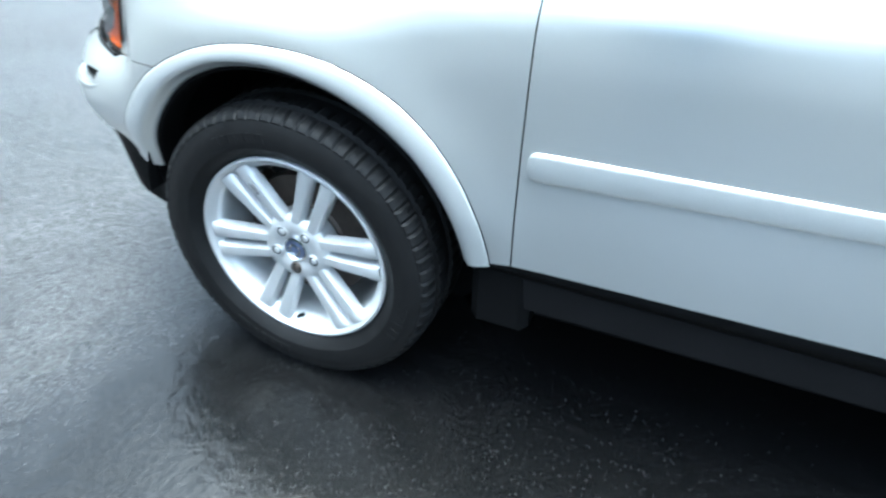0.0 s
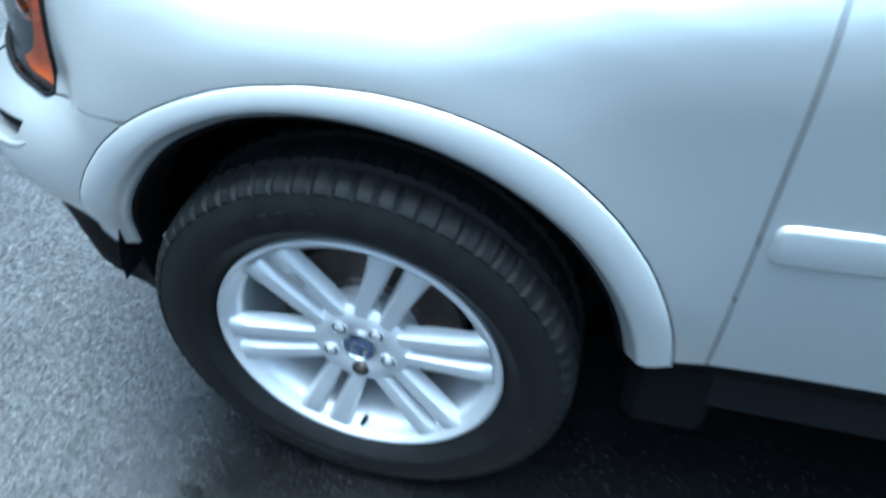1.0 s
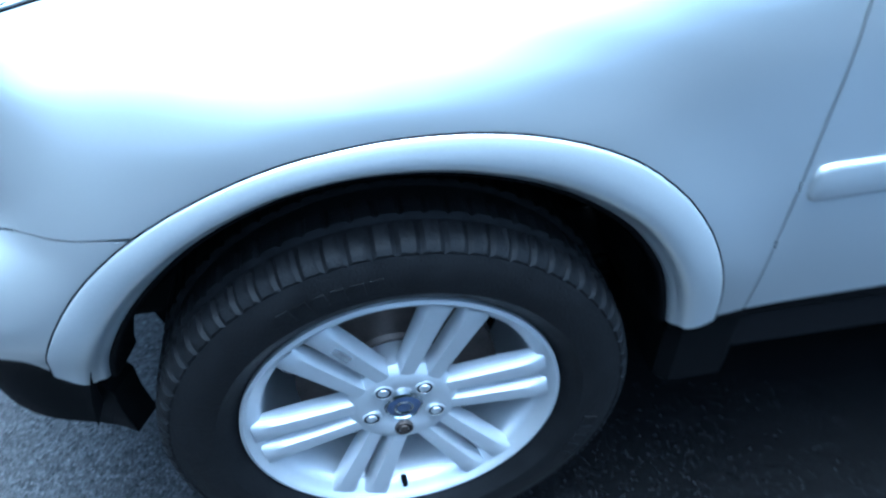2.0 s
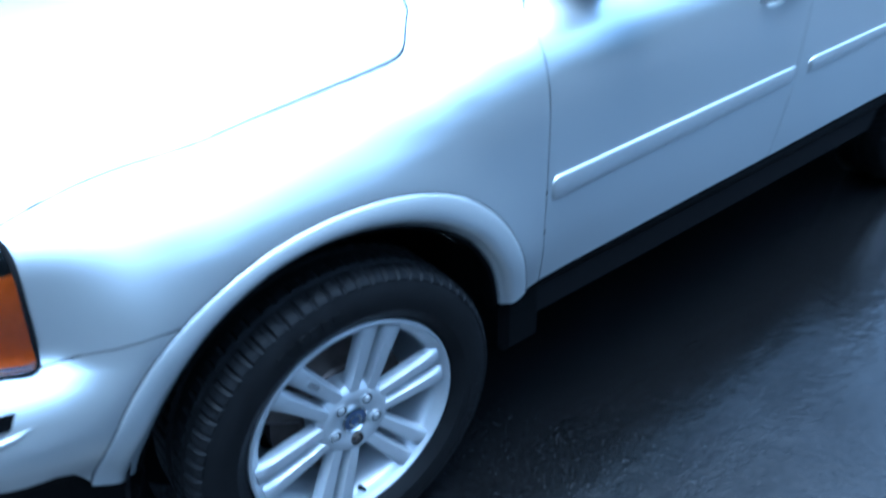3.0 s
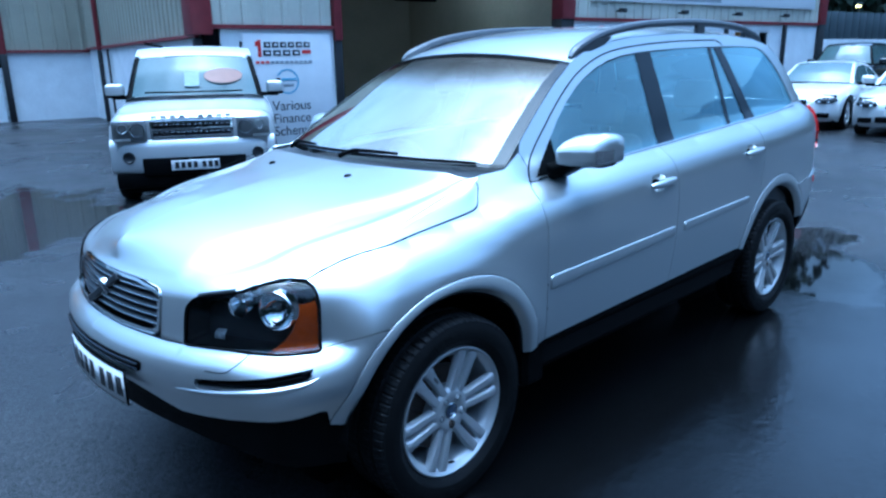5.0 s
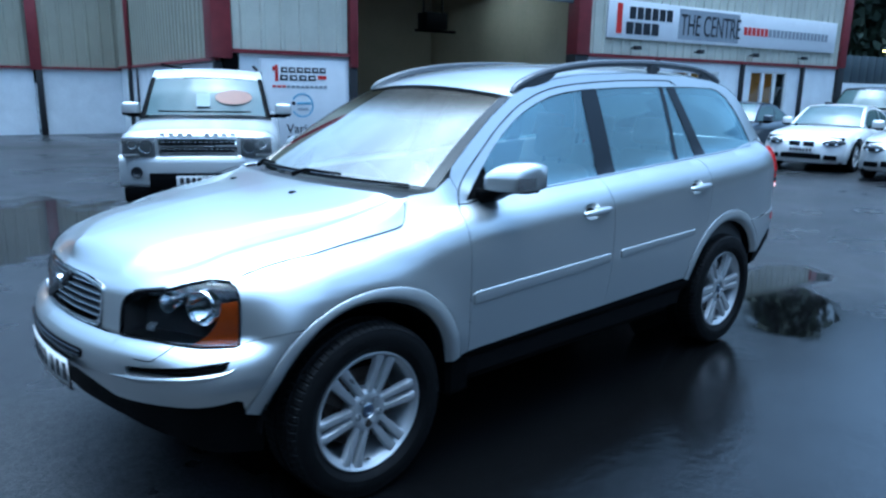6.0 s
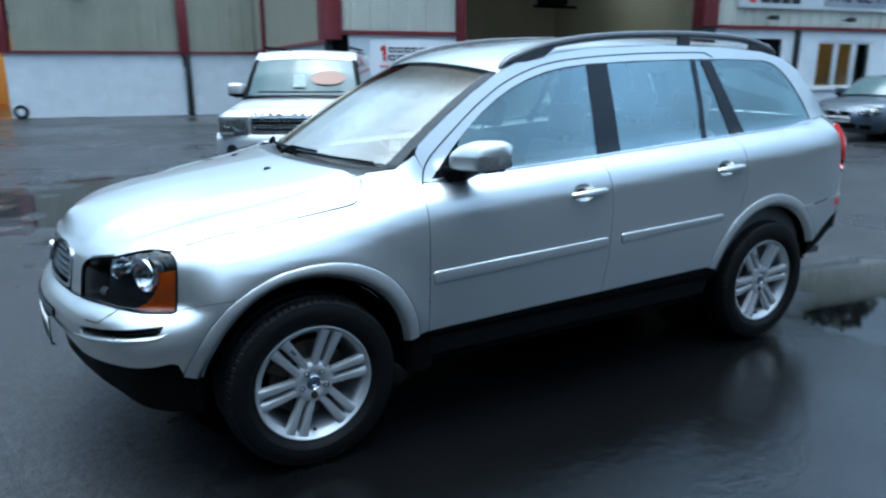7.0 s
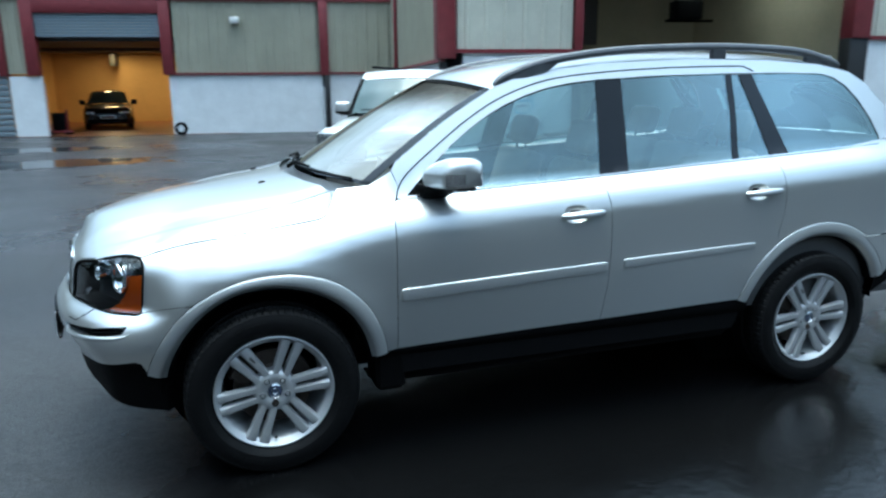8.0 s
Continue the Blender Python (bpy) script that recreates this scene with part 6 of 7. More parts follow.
for sx, sy in ((1.28, -0.38), (1.28, 0.38), (2.20, -0.44), (2.20, 0.0), (2.20, 0.44)):
    seat(sx, sy, 0.52 if sx < 2 else 0.56, 0.60, 0.52 if sx < 2 else 0.42)
boxpart("cabin_floor", CABIN, estate, (0.45, 3.6, -0.80, 0.80, 0.42, 0.46), 0.0)
boxpart("dashboard", CABIN, estate, (0.52, 0.90, -0.76, 0.76, 0.78, 1.13), 0.06, "dark grey dashboard")
boxpart("centre_console", CABIN, estate, (0.8, 1.5, -0.12, 0.12, 0.46, 0.80), 0.04)
boxpart("load_cover", CABIN, estate, (2.75, 3.50, -0.66, 0.66, 1.08, 1.10), 0.005)
bm = bmesh.new()
lathe(bm, [(0.18 + 0.014 * math.cos(a), 0.014 * math.sin(a)) for a in (math.tau * k / 8 for k in range(9))], 40, Matrix.Translation((1.0, 0.38, 1.02)) @ pose(0, 0, 0, 0, 0, 90) @ pose(0, 0, 0, -25, 0, 0))
box(bm, -0.17, 0.17, -0.02, 0.03, -0.03, 0.03, 0.01, Matrix.Translation((1.0, 0.38, 1.02)) @ pose(0, 0, 0, 0, 0, 90) @ pose(0, 0, 0, -25, 0, 0))
part("steering_wheel", bm, CABIN, estate, smooth=True)
for side in (1, -1):
    rows = [[body(s_at(x, z), z, -0.06) for z in (0.46, 0.7, 0.95, TOP(x) - 0.01)] for x in np.linspace(0.62, 3.45, 20)]
    gridpart("door_lining", [[(p.x, p.y * side, p.z) for p in r] for r in rows], CABIN, estate, out=(0, side, 0))
bm = bmesh.new()
box(bm, 0.93, 0.96, -0.12, 0.12, 1.455, 1.515, 0.015, None, 2)
part("rear_view_mirror", bm, CABIN, estate, smooth=True)
boxpart("screen_sticker", PLATE, estate, (0.575, 0.580, -0.60, -0.50, 1.245, 1.29), 0.0, "small white paper behind the glass", pose(0, 0, 0))

# ---- the other cars in the yard ----
CARGLASS = mat("car_window_gloss", (0.08, 0.115, 0.12), 0.06, 0, 0.0, 0.1, 4, rough_vary=0.02, spec=0.6)
STICKER = mat("orange_sticker", (0.22, 0.105, 0.07), 0.5, 0, 0, 0.1, 10)
HAZE = mat("sun_blind_grey", (0.20, 0.25, 0.26), 0.5, 0, 0, 0.2, 5)


def parked_car(name, label, m, paint, L, W, H, fo, wb, nose, bonnet_z, cowl, belt, roof0, roof1, tail, boot_z, group, square=0.0, sill=0.26, rw=0.33, cut=1.0, pillar=None, lean=0.36):
    """A car along x from its nose at 0. square: how flat its face is."""
    car = empty(name, m, label, "car", group)
    h = W / 2
    width = curve((0, h * (0.70 + 0.2 * square)), (0.07, h * (0.82 + 0.12 * square)), (0.22, h * (0.92 + 0.05 * square)), (0.6, h * 0.985), (1.2, h), (L - 0.9, h), (L - 0.3, h * 0.95), (L, h * 0.80))
    top = curve((0, nose), (0.10, nose + 0.08), (0.35, bonnet_z - 0.05), (cowl - 0.3, bonnet_z + 0.03), (cowl, bonnet_z + 0.05), (cowl + 0.8, belt), (tail - 0.2, belt + 0.03), (tail + 0.15, boot_z), (L - 0.12, boot_z - 0.02), (L, boot_z - 0.14))
    wheels = (fo, fo + wb)
    aw = rw + 0.055
    xs = sorted({*np.linspace(0, L, 56), *(w + aw * math.cos(math.pi * k / 16) for w in wheels for k in range(17))})

    def low(x):
        z = sill + 0.06 * max(0, 1 - x / 0.25)
        for w in wheels:
            if abs(x - w) < aw:
                z = max(z, rw + math.sqrt(aw * aw - (x - w) ** 2))
        return z
    rows = []
    for x in xs:
        w, t, z0 = width(x), top(x), low(x)
        half = []
        for a, b in ((0.94, 0.0), (0.985, 0.22), (1.0, 0.50), (0.995, 0.74), (0.955, 0.92), (0.87, 1.0)):
            half.append((w * a, max(z0, sill + (t - sill) * b)))
        half += [(w * 0.6, max(z0, t) + 0.022), (w * 0.3, max(z0, t) + 0.032), (0, max(z0, t) + 0.036)]
        rows.append([(x, -y, z) for y, z in half] + [(x, y, z) for y, z in half[::-1][1:]])
    body_ = gridpart("body", rows, paint, car, out=(0, 0, 1))
    for nm, r in (("front_panel", rows[0]), ("rear_panel", rows[-1])):
        bm = bmesh.new()
        bm.faces.new([bm.verts.new(p) for p in r])
        part(nm, bm, paint, body_)
    boxpart("underbody", DARK, car, (0.15, L - 0.15, -h * 0.86, h * 0.86, 0.18, belt - 0.15), 0.02)
    # cabin
    edge = curve((cowl, top(cowl) + 0.01), (cowl + 0.5 * (roof0 - cowl), top(cowl) + 0.56 * (H - top(cowl))), (roof0, H - 0.05), ((roof0 + roof1) / 2, H - 0.02), (roof1, H - 0.06), (tail, boot_z + 0.04))

    def cab(x, z):
        return min(width(x), h) * 0.88 - lean * max(0.0, z - belt)
    cx = np.linspace(cowl, tail, 40)
    for side in (1, -1):
        gridpart("cabin_side", [[(x, side * -cab(x, z), z) for z in np.linspace(top(x) - 0.02, max(edge(x), top(x)), 6)] for x in cx], paint, car, out=(0, -side, 0))
        for a, b, nm in ((cowl + 0.30 * (roof0 - cowl), (roof0 + tail) / 2 - 0.15, "front_window"), ((roof0 + tail) / 2 - 0.09, tail - 0.22 * (tail - roof1) - 0.12, "rear_window")):
            rws = []
            for x in np.linspace(a, b, 16):
                z0, z1 = max(belt, top(x)) + 0.035, max(edge(x) - 0.055, max(belt, top(x)) + 0.04)
                rws.append([(x, side * -(cab(x, z) + 0.006), z) for z in np.linspace(z0, z1, 5)])
            gridpart(nm, rws, CARGLASS, car, out=(0, -side, 0))
    for nm, x0, x1, mt in (("windscreen", cowl + 0.02, cowl + cut * (roof0 - cowl) - 0.02, CARGLASS), ("roof", cowl + cut * (roof0 - cowl) - 0.02, roof1, paint), ("back_window", roof1, tail, CARGLASS)):
        rws = []
        for x in np.linspace(x0, x1, 14):
            z = max(edge(x), top(x))
            yw = cab(x, z) * (0.93 if mt is CARGLASS else 1.0)
            bul = 0.16 if nm == "windscreen" else 0.04 if nm == "roof" else -0.08
            rws.append([(x - bul * (1 - q * q) * (0.6 if nm != "windscreen" else 1), yw * q, z + 0.02 + (0.035 if nm != "windscreen" else 0.02) * (1 - q * q)) for q in (j / 8 for j in range(-8, 9))])
        gridpart(nm, rws, mt, car, out=(-0.3, 0, 1))
    for side in (1, -1):
        rws = [[(x, side * cab(x, edge(x)) * q, max(edge(x), top(x)) + dz) for q, dz in ((1.0, -0.01), (1.0, 0.016), (0.96, 0.026), (0.91, 0.026))] for x in np.linspace(cowl, cowl + cut * (roof0 - cowl), 14)]
        gridpart("pillar", rws, pillar or paint, car, out=(0, side, 1))
        bm = bmesh.new()
        box(bm, cowl + 0.30, cowl + 0.46, *sorted((side * (cab(cowl, belt) + 0.06), side * (cab(cowl, belt) + 0.29))), belt + 0.03, belt + 0.20, 0.045, None, 3)
        mir = part("door_mirror", bm, paint, car, smooth=True, angle=60)
        bm = bmesh.new()
        box(bm, cowl + 0.305, cowl + 0.455, *sorted((side * (cab(cowl, belt) + 0.065), side * (cab(cowl, belt) + 0.285))), belt + 0.02, belt + 0.085, 0.03, None, 2)
        part("mirror_shell", bm, BLACK, mir, smooth=True, angle=60)
        bm = bmesh.new()
        box(bm, cowl + 0.32, cowl + 0.44, *sorted((side * (cab(cowl, belt) - 0.05), side * (cab(cowl, belt) + 0.22))), belt + 0.0, belt + 0.05, 0.015)
        part("mirror_arm", bm, BLACK, mir, smooth=True)
    # wheels
    for k, w in enumerate(wheels):
        for side in (1, -1):
            mm = Matrix.Translation((w, side * (h - 0.12), rw)) @ pose(0, 0, 0, 0, 0, 0 if side < 0 else 180)
            bm = bmesh.new()
            lathe(bm, [(rw * 0.66, -0.09), (rw * 0.80, -0.112), (rw * 0.94, -0.105), (rw, -0.08), (rw, 0.08), (rw * 0.9, 0.11)], 40)
            ty = piece("wheel", bpy.data.meshes.new("wheel"), car, "", mm)
            bmesh.ops.recalc_face_normals(bm, faces=bm.faces)
            for f in bm.faces:
                f.smooth = True
            bm.to_mesh(ty.data)
            bm.free()
            ty.data.materials.append(RUBBER)
            bm = bmesh.new()
            lathe(bm, [(rw * 0.56, 0.0), (rw * 0.60, -0.07), (rw * 0.65, -0.098), (rw * 0.68, -0.09)], 32)
            for j in range(10):
                a = math.tau * j / 10
                e, u = Vector((math.cos(a), 0, math.sin(a))), Vector((-math.sin(a), 0, math.cos(a)))
                loft_bar(bm, [(e * (rw * q) + Vector((0, -0.075, 0)), u, Vector((0, -1, 0)), 0.014, 0.012) for q in (0.1, 0.4, 0.63)])
            lathe(bm, [(0.0, -0.088), (0.05, -0.085), (0.055, -0.06)], 20)
            part("rim", bm, ALLOY, ty, smooth=True)
            bm = bmesh.new()
            lathe(bm, [(0.0, 0.0), (rw * 0.58, 0.0)], 24)
            part("rim_back", bm, DARK, ty)
    return car


# the tall silver off-roader
off_m = pose(1.945, 5.21, 0, 0, 0, 61.5)
boxy = parked_car("off_roader", "silver boxy off-road car with an orange windscreen sticker", off_m, PAINT_S, 4.80, 1.92, 1.825, 0.86, 2.885, 0.99, 1.10, 1.28, 1.17, 1.86, 4.45, 4.72, 1.18, "cars in the yard", 0.75, 0.42, 0.375, 0.74, BLACK, 0.215)
rows = []
for k in range(21):
    q = -1 + k / 10
    y = 0.90 * q
    x = 0.10 * abs(q) ** 3 - 0.05
    rows.append([(x + 0.05, y, 0.80), (x, y, 0.775), (x - 0.02, y, 0.70), (x - 0.02, y, 0.47), (x, y, 0.425), (x + 0.06, y, 0.41)])
bump = gridpart("front_bumper", rows, PAINT_S, boxy, out=(-1, 0, 0))
boxpart("intake", BLACK, bump, (-0.078, -0.02, -0.56, 0.56, 0.40, 0.590), 0.01)
boxpart("skid_panel", BLACK, bump, (-0.02, 0.25, -0.86, 0.86, 0.25, 0.43), 0.03)
plate2 = boxpart("number_plate", PLATE, boxy, (-0.092, -0.079, -0.26, 0.26, 0.445, 0.558), 0.003, "white number plate with dark bars")
for k in range(7):
    y = 0.22 - 0.066 * k - (0.03 if k > 3 else 0)
    boxpart("plate_bar", INK, plate2, (-0.095, -0.093, y - 0.044, y, 0.467, 0.537))
grl = boxpart("grille", CHROME, boxy, (-0.035, 0.03, -0.45, 0.45, 0.80, 1.00), 0.012, "silver honeycomb bar grille")
for z in (0.862, 0.945):
    boxpart("grille_gap", DARK, grl, (-0.038, -0.02, -0.42, 0.42, z - 0.029, z + 0.029), 0.004)
    for k in range(14):
        y = -0.39 + 0.060 * k
        boxpart("grille_tooth", CHROME, grl, (-0.042, -0.03, y - 0.021, y + 0.021, z - 0.002, z + 0.015), 0.004)
for k in range(9):
    y = 0.40 - 0.10 * k
    if k != 4:
        boxpart("bonnet_mark", SIGNGREY, boxy, (-0.008, 0.002, y - 0.030, y + 0.030, 1.026, 1.054), 0.003)
for side in (1, -1):
    lampb = boxpart("headlamp", CLEAR, boxy, (-0.035, 0.12, *sorted((side * 0.485, side * 0.85)), 0.775, 1.01), 0.02, "square clear headlamp")
    for y, z, r in ((0.585, 0.90, 0.075), (0.735, 0.925, 0.052)):
        bm = bmesh.new()
        lathe(bm, [(0.0, 0.03), (r * 0.5, 0.025), (r * 0.85, 0.005), (r, 0.0), (r * 1.06, 0.01)], 28, Matrix.Translation((-0.040, side * y, z)) @ pose(0, 0, 0, 0, 0, -90))
        part("lamp_reflector", bm, REFLECTOR, lampb, smooth=True)
        bm = bmesh.new()
        lathe(bm, [(r * 1.0, 0.012), (r * 1.0, -0.004), (r * 1.08, -0.004), (r * 1.08, 0.012)], 28, Matrix.Translation((-0.040, side * y, z)) @ pose(0, 0, 0, 0, 0, -90))
        part("lamp_ring", bm, CHROME, lampb, smooth=True)
    boxpart("lamp_strip", PLATE, lampb, (-0.039, -0.03, *sorted((side * 0.66, side * 0.835)), 0.785, 0.815), 0.004)
    ya, yb = sorted((side * 0.49, side * 0.845))
    gridpart("lens", [[(-0.046 - 0.012 * (1 - (2 * i / 6 - 1) ** 2), ya + (yb - ya) * i / 6, z) for z in (0.78, 0.86, 0.93, 1.005)] for i in range(7)], LENS, lampb, "clear lamp lens", out=(-1, 0, 0))
    bm = bmesh.new()
    lathe(bm, [(0.0, 0.02), (0.035, 0.015), (0.05, 0.0), (0.065, 0.0), (0.068, 0.02)], 24, Matrix.Translation((-0.045, side * 0.70, 0.60)) @ pose(0, 0, 0, 0, 0, -90))
    part("fog_lamp", bm, LAMPGREY, bump, smooth=True)
# stickers behind the screen
def screen_patch(nm, mt, y0, y1, u0, u1, lab):
    rows = []
    for j in range(9):
        row = []
        for i in range(9):
            y = y0 + (y1 - y0) * j / 8
            u = u0 + (u1 - u0) * i / 8
            cx, cz = (y0 + y1) / 2, (u0 + u1) / 2
            ang = math.atan2(j - 4, i - 4)
            if nm == "sticker":
                rr = max(abs(j - 4), abs(i - 4)) / 4
                y, u = cx + (y1 - y0) / 2 * rr * math.sin(ang), cz + (u1 - u0) / 2 * rr * math.cos(ang)
            z = 1.22 + 0.60 * u
            row.append((1.30 - 0.165 * (1 - (y / 0.75) ** 2) + 0.58 * u - 0.018, y, z + 0.040))
        rows.append(row)
    gridpart(nm, rows, mt, boxy, lab, out=(-1, 0, 0.5))


screen_patch("sticker", STICKER, -0.60, -0.12, 0.17, 0.48, "orange oval price sticker")
screen_patch("paper", HAZE, -0.06, 0.12, 0.12, 0.48, "white paper behind the screen")
for y in (-0.62, 0.62):
    boxpart("roof_bar", BLACK, boxy, (2.0, 4.3, y - 0.02, y + 0.02, 1.86, 1.895), 0.012)
bm = bmesh.new()
for y0, y1 in ((0.60, 0.02), (0.02, -0.58)):
    tube(bm, [(1.30 - 0.165 * (1 - (y / 0.75) ** 2) - 0.03, y, 1.265) for y in np.linspace(y0, y1, 8)], 0.012, 6)
part("wiper", bm, BLACK, boxy, smooth=True)


def coupe(name, label, m, paint, kidneys=True, L=4.58, W=1.78, H=1.38):
    car = parked_car(name, label, m, paint, L, W, H, 0.78, 2.76, 0.60, 0.86, 1.42, 0.90, 2.12, 3.05, 3.86, 0.98, "cars in the yard", 0.2, 0.22, 0.338)
    rows = []
    for k in range(21):
        q = -1 + k / 10
        y = 0.84 * q
        x = 0.26 * abs(q) ** 3.2 - 0.05
        rows.append([(x + 0.07, y, 0.66), (x + 0.02, y, 0.60), (x, y, 0.52), (x - 0.015, y, 0.40), (x, y, 0.26), (x + 0.06, y, 0.20)])
    b = gridpart("front_bumper", rows, paint, car, out=(-1, 0, 0))
    boxpart("intake", BLACK, b, (-0.078, -0.02, -0.40, 0.40, 0.29, 0.40), 0.012)
    h_ = W / 2
    for side in (1, -1):
        boxpart("side_intake", BLACK, b, (-0.045, 0.02, *sorted((side * 0.46, side * 0.70)), 0.28, 0.38), 0.012)
        if kidneys:
            kd = boxpart("grille", CHROME, car, (-0.068, 0.02, *sorted((side * 0.02, side * 0.26)), 0.53, 0.665), 0.03)
            boxpart("grille_gap", DARK, kd, (-0.071, -0.05, *sorted((side * 0.038, side * 0.242)), 0.548, 0.648), 0.02)
        rws = []
        for k in range(13):
            y = 0.40 + 0.40 * k / 12
            x = float(np.interp(y, (0.0, h_ * 0.724, h_ * 0.844, h_ * 0.93), (0.0, 0.0, 0.07, 0.22)))
            e = math.sin(math.pi * (k / 12)) ** 0.5
            rws.append([(x + dx, side * y, 0.625 + dz * (0.015 + 0.055 * e) + 0.02 * k / 12) for dx, dz in ((0.05, -1), (-0.030, -0.8), (-0.022, 0.4), (0.06, 1.0))])
        hl = gridpart("headlamp", rws, LAMPGREY, car, "dark headlamp with twin lights", out=(-1, 0, 0))
        for y in (0.50, 0.66):
            bm = bmesh.new()
            lathe(bm, [(0.0, 0.01), (0.03, 0.008), (0.045, 0.0), (0.05, 0.01)], 20, Matrix.Translation((float(np.interp(y, (0.0, h_ * 0.724, h_ * 0.844), (0.0, 0.0, 0.07))) - 0.036, side * y, 0.64)) @ pose(0, 0, 0, 0, 0, -90))
            part("lamp_reflector", bm, CHROME, hl, smooth=True)
    pl = boxpart("number_plate", PLATE, car, (-0.082, -0.068, -0.26, 0.26, 0.42, 0.53), 0.003, "white number plate with dark bars")
    for k in range(7):
        y = 0.22 - 0.066 * k
        boxpart("plate_bar", INK, pl, (-0.085, -0.083, y - 0.042, y, 0.44, 0.51))
    return car


HEAD = 184.0
wf = Vector((14.41, 3.23, 0))
bay = Vector((0.12, 0.993, 0))
coupe("coupe", "white two-door coupe parked in the yard", pose(wf.x, wf.y, 0, 0, 0, HEAD - 180), PAINT_W)
p = wf + bay * 2.6
coupe("coupe", "dark grey-blue coupe parked beside the white one", pose(p.x, p.y, 0, 0, 0, HEAD - 180), PAINT_G)
p = wf - bay * 2.15 - Vector((0.3, 0, 0))
coupe("coupe", "silver coupe parked beside the white one", pose(p.x, p.y, 0, 0, 0, HEAD - 180), PAINT_S)
parked_car("off_roader", "black tall off-road car parked behind the coupes", pose(21.6, 4.9, 0, 0, 0, 4), PAINT_K, 4.7, 1.9, 1.85, 0.86, 2.8, 1.0, 1.15, 1.25, 1.2, 1.8, 4.3, 4.6, 1.18, "cars in the yard", 0.7, 0.4, 0.37, 0.84, BLACK)
p = Vector((-3.72, 26.6, 0))
coupe("coupe", "dark car standing in the orange-lit bay", pose(p.x, p.y, 0.012, 0, 0, 94), PAINT_K, False, H=1.44)

# clutter by the far hall
tyre_m = YARD @ Matrix.Translation((-4.55, VH - 0.45, 0.22))
bm = bmesh.new()
lathe(bm, [(0.12, -0.07), (0.16, -0.09), (0.21, -0.07), (0.22, 0.0), (0.21, 0.07), (0.16, 0.09), (0.12, 0.07), (0.12, -0.07)], 32)
ob = part("old_tyre", bm, RUBBER, smooth=True)
ob.matrix_basis = tyre_m
tagged(ob, "old black tyre leaning by the bay opening", "tyre")
trolley = empty("trolley_jack", YARD @ Matrix.Translation((-8.8, VH + 0.8, 0.012)), "dark trolley with a red frame inside the bay", "trolley")
boxpart("base", MAROON, trolley, (-0.3, 0.35, -0.2, 0.2, 0.06, 0.14), 0.02)
boxpart("box", BLACK, trolley, (-0.22, 0.2, -0.18, 0.18, 0.14, 0.75), 0.03)
boxpart("handle", MAROON, trolley, (0.22, 0.25, -0.10, 0.10, 0.14, 0.85), 0.01)
for u in (-0.22, 0.27):
    for v in (-0.2, 0.2):
        bm = bmesh.new()
        lathe(bm, [(0.0, -0.02), (0.06, -0.02), (0.06, 0.02), (0.0, 0.02)], 16, Matrix.Translation((u, v, 0.06)))
        part("castor", bm, RUBBER, trolley, smooth=True)

# ---- boundary beyond the wing, trees behind it, and unseen trees added round the yard ----
bound = empty("yard_wall", YARD, "white block wall under a grey fence", "wall", kind="structure")
block_wall(bound, 23.6, 60.0, 13.0, -0.1, 2.1)
FENCE = mat("grey_fence", (0.06, 0.075, 0.085), 0.6, 0.2, 0, 0.2, 4)
for k in range(60):
    boxpart("fence_pale", FENCE, bound, (23.7 + 0.6 * k, 24.24 + 0.6 * k, 13.05, 13.12, 2.12, 3.2), 0.01)
LEAF = mat("dark_foliage", (0.030, 0.045, 0.025), 0.7, 0, 0, 0.5, 6, 0.4, 12)


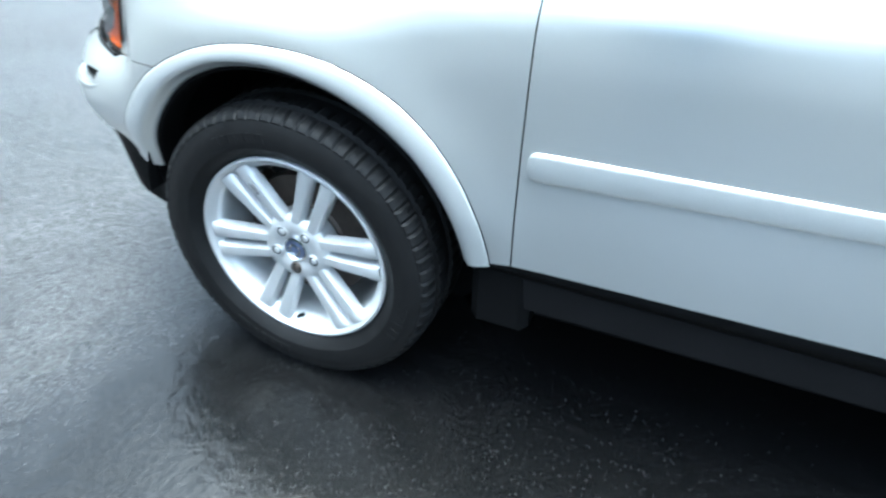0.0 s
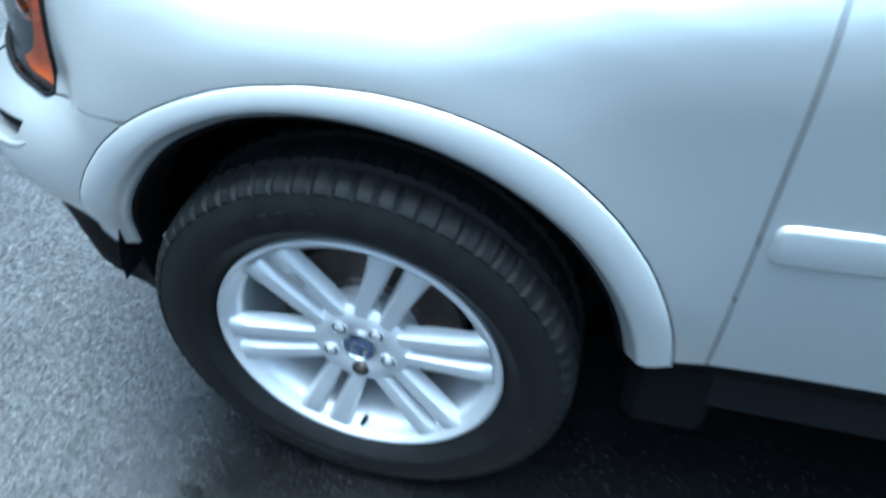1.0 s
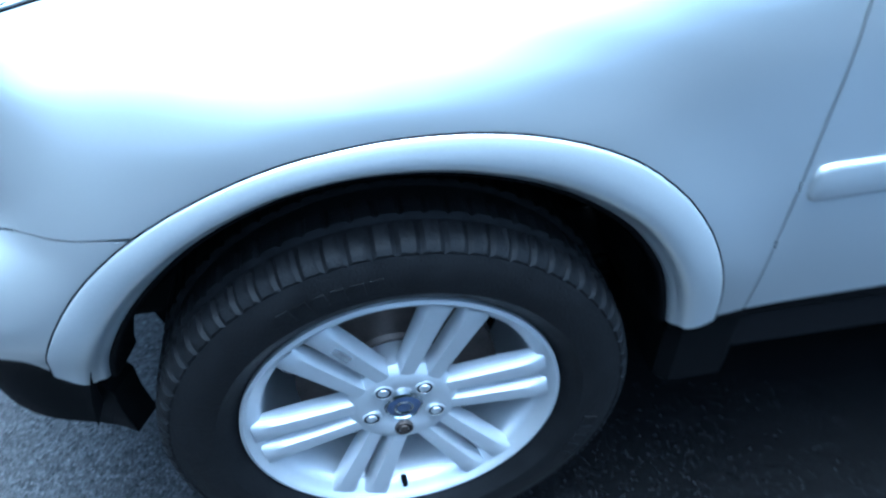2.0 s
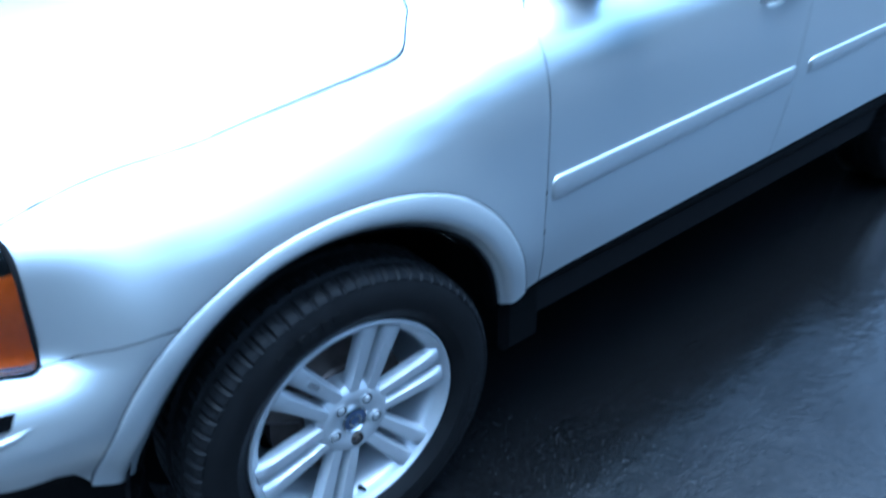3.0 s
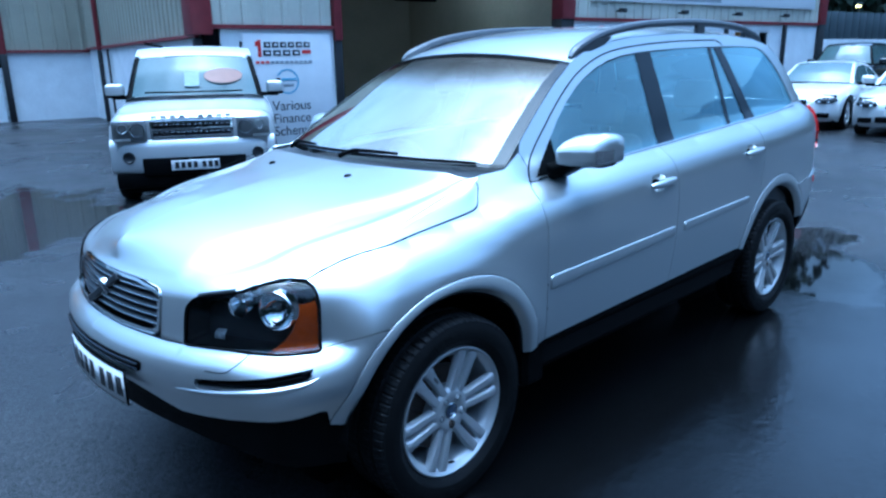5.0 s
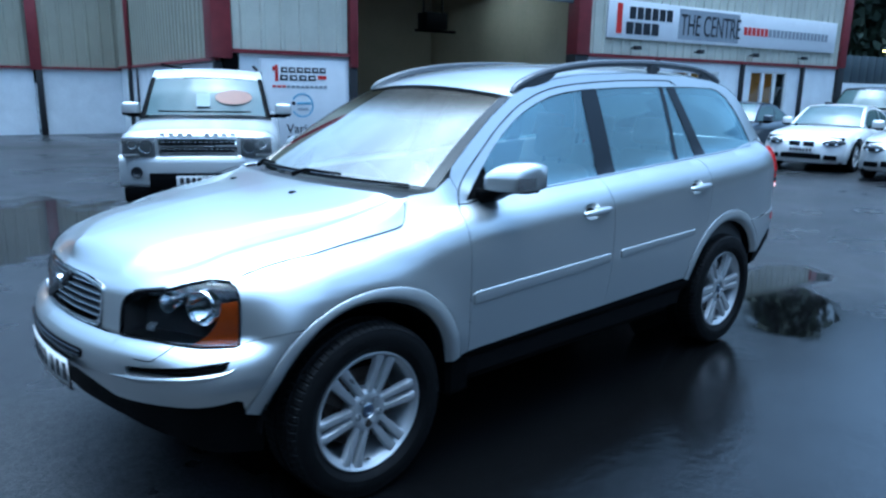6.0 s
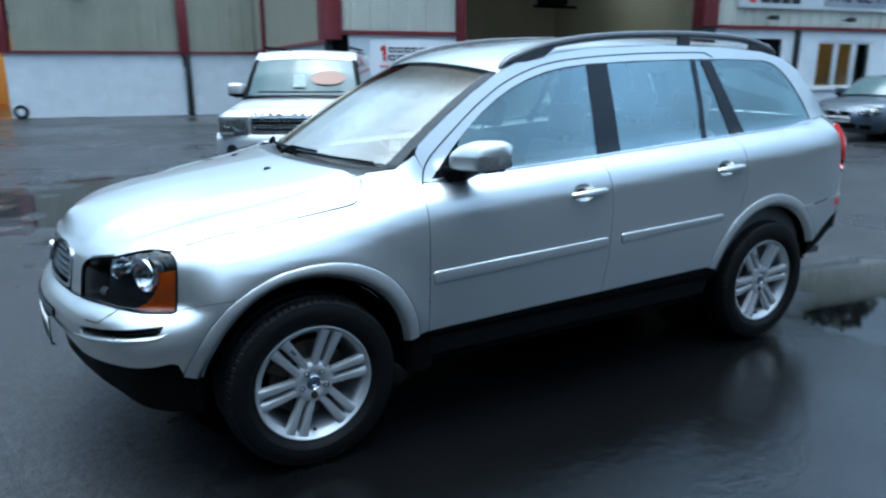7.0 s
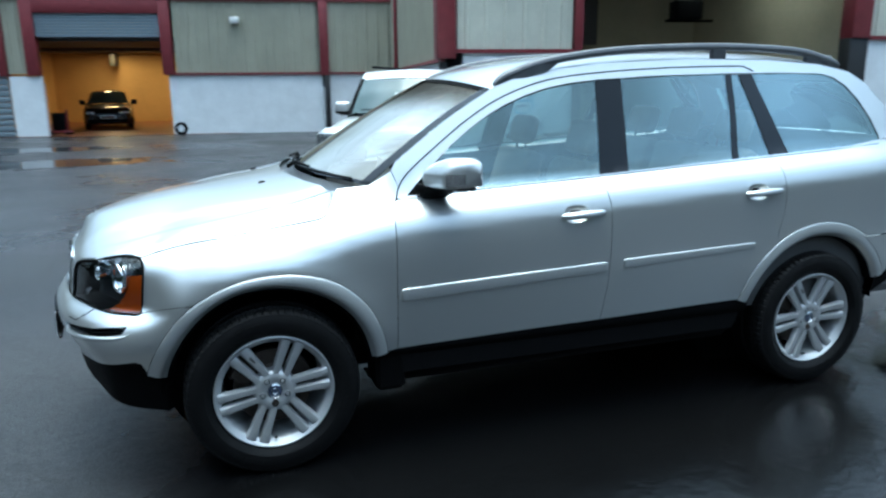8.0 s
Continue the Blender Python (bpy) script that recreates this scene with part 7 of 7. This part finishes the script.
def tree_belt(name, x0, y0, x1, y1, height, count, seed):
    """A far row of trees: many small leaf clumps over an uneven outline."""
    rnd = random.Random(seed)
    verts, faces = [], []
    length = math.hypot(x1 - x0, y1 - y0)
    for k in range(count):
        t = rnd.random()
        crown = height * (0.55 + 0.45 * noise.noise((t * length * 0.16, seed, 0.0)) + 0.22 * noise.noise((t * length * 0.55, seed, 3.0)))
        z = crown * rnd.random() ** 0.55
        x, y = x0 + (x1 - x0) * t + rnd.gauss(0, 1.0), y0 + (y1 - y0) * t + rnd.gauss(0, 1.0)
        r = rnd.uniform(0.35, 0.8)
        b = len(verts)
        for _ in range(5):
            d = Vector((rnd.gauss(0, 1), rnd.gauss(0, 1), rnd.gauss(0, 0.8))).normalized() * r
            u = Vector((rnd.gauss(0, 1), rnd.gauss(0, 1), rnd.gauss(0, 1))).normalized() * r * 0.6
            w = d.cross(u).normalized() * r * 0.6
            c = Vector((x, y, max(0.3, z))) + d * 0.6
            i = len(verts)
            verts += [c - u - w * 0.3, c + w, c + u - w * 0.3, c - w]
            faces.append((i, i + 1, i + 2, i + 3))
    ob = piece(name, mesh_of(name, verts, faces, LEAF, None, False))
    return tagged(ob, "dark far trees, part of them added to dim the low sky", "trees", kind="stuff")


tree_belt("far_tree_screen", 26, 22, 75, 6, 21.0, 5200, 11)
# trees that the windows mirror, raised to dim the low sky on the flank
tree_belt("far_tree_screen", -70, -28, 80, -32, 23.0, 14000, 12)
# unseen trees, added so that the puddle mirrors something dark
tree_belt("far_tree_screen", 60, 10, 92, -45, 16.0, 4200, 13)
# a lit lamp beyond the fence
lamp_post = empty("street_lamp", pose(46.2, 11.72, 0), "lit amber lamp on a tall pole beyond the fence", "lamp")
bm = bmesh.new()
tube(bm, [(0, 0, 0), (0, 0, 2.0), (0, 0, 4.2)], [0.09, 0.07, 0.05], 8)
part("pole", bm, FENCE, lamp_post, smooth=True)
boxpart("head", FENCE, lamp_post, (-0.35, 0.15, -0.14, 0.14, 4.2, 4.34), 0.03)
boxpart("lens", AMBER, lamp_post, (-0.32, 0.0, -0.12, 0.12, 4.10, 4.19), 0.03, "lit amber lens")
shed = empty("far_shed", pose(52.0, 7.2, 0), "brown clad shed beyond the fence", "building", kind="structure")
SHED = mat("ochre_cladding", (0.30, 0.22, 0.12), 0.6, 0, 0, 0.12, 1.2)
boxpart("wall", SHED, shed, (0.0, 8.0, -6.0, 4.2, 0.0, 4.6), 0.02)
boxpart("roof", FENCE, shed, (-0.3, 8.3, -6.3, 4.5, 4.6, 4.85), 0.03)
# two unseen belts, added to darken what the car's front corner mirrors
tree_belt("far_tree_screen", -22, -20, -21, 12, 22.0, 6000, 14)
tree_belt("far_tree_screen", -24, -12, -4, -25, 24.0, 6000, 15)
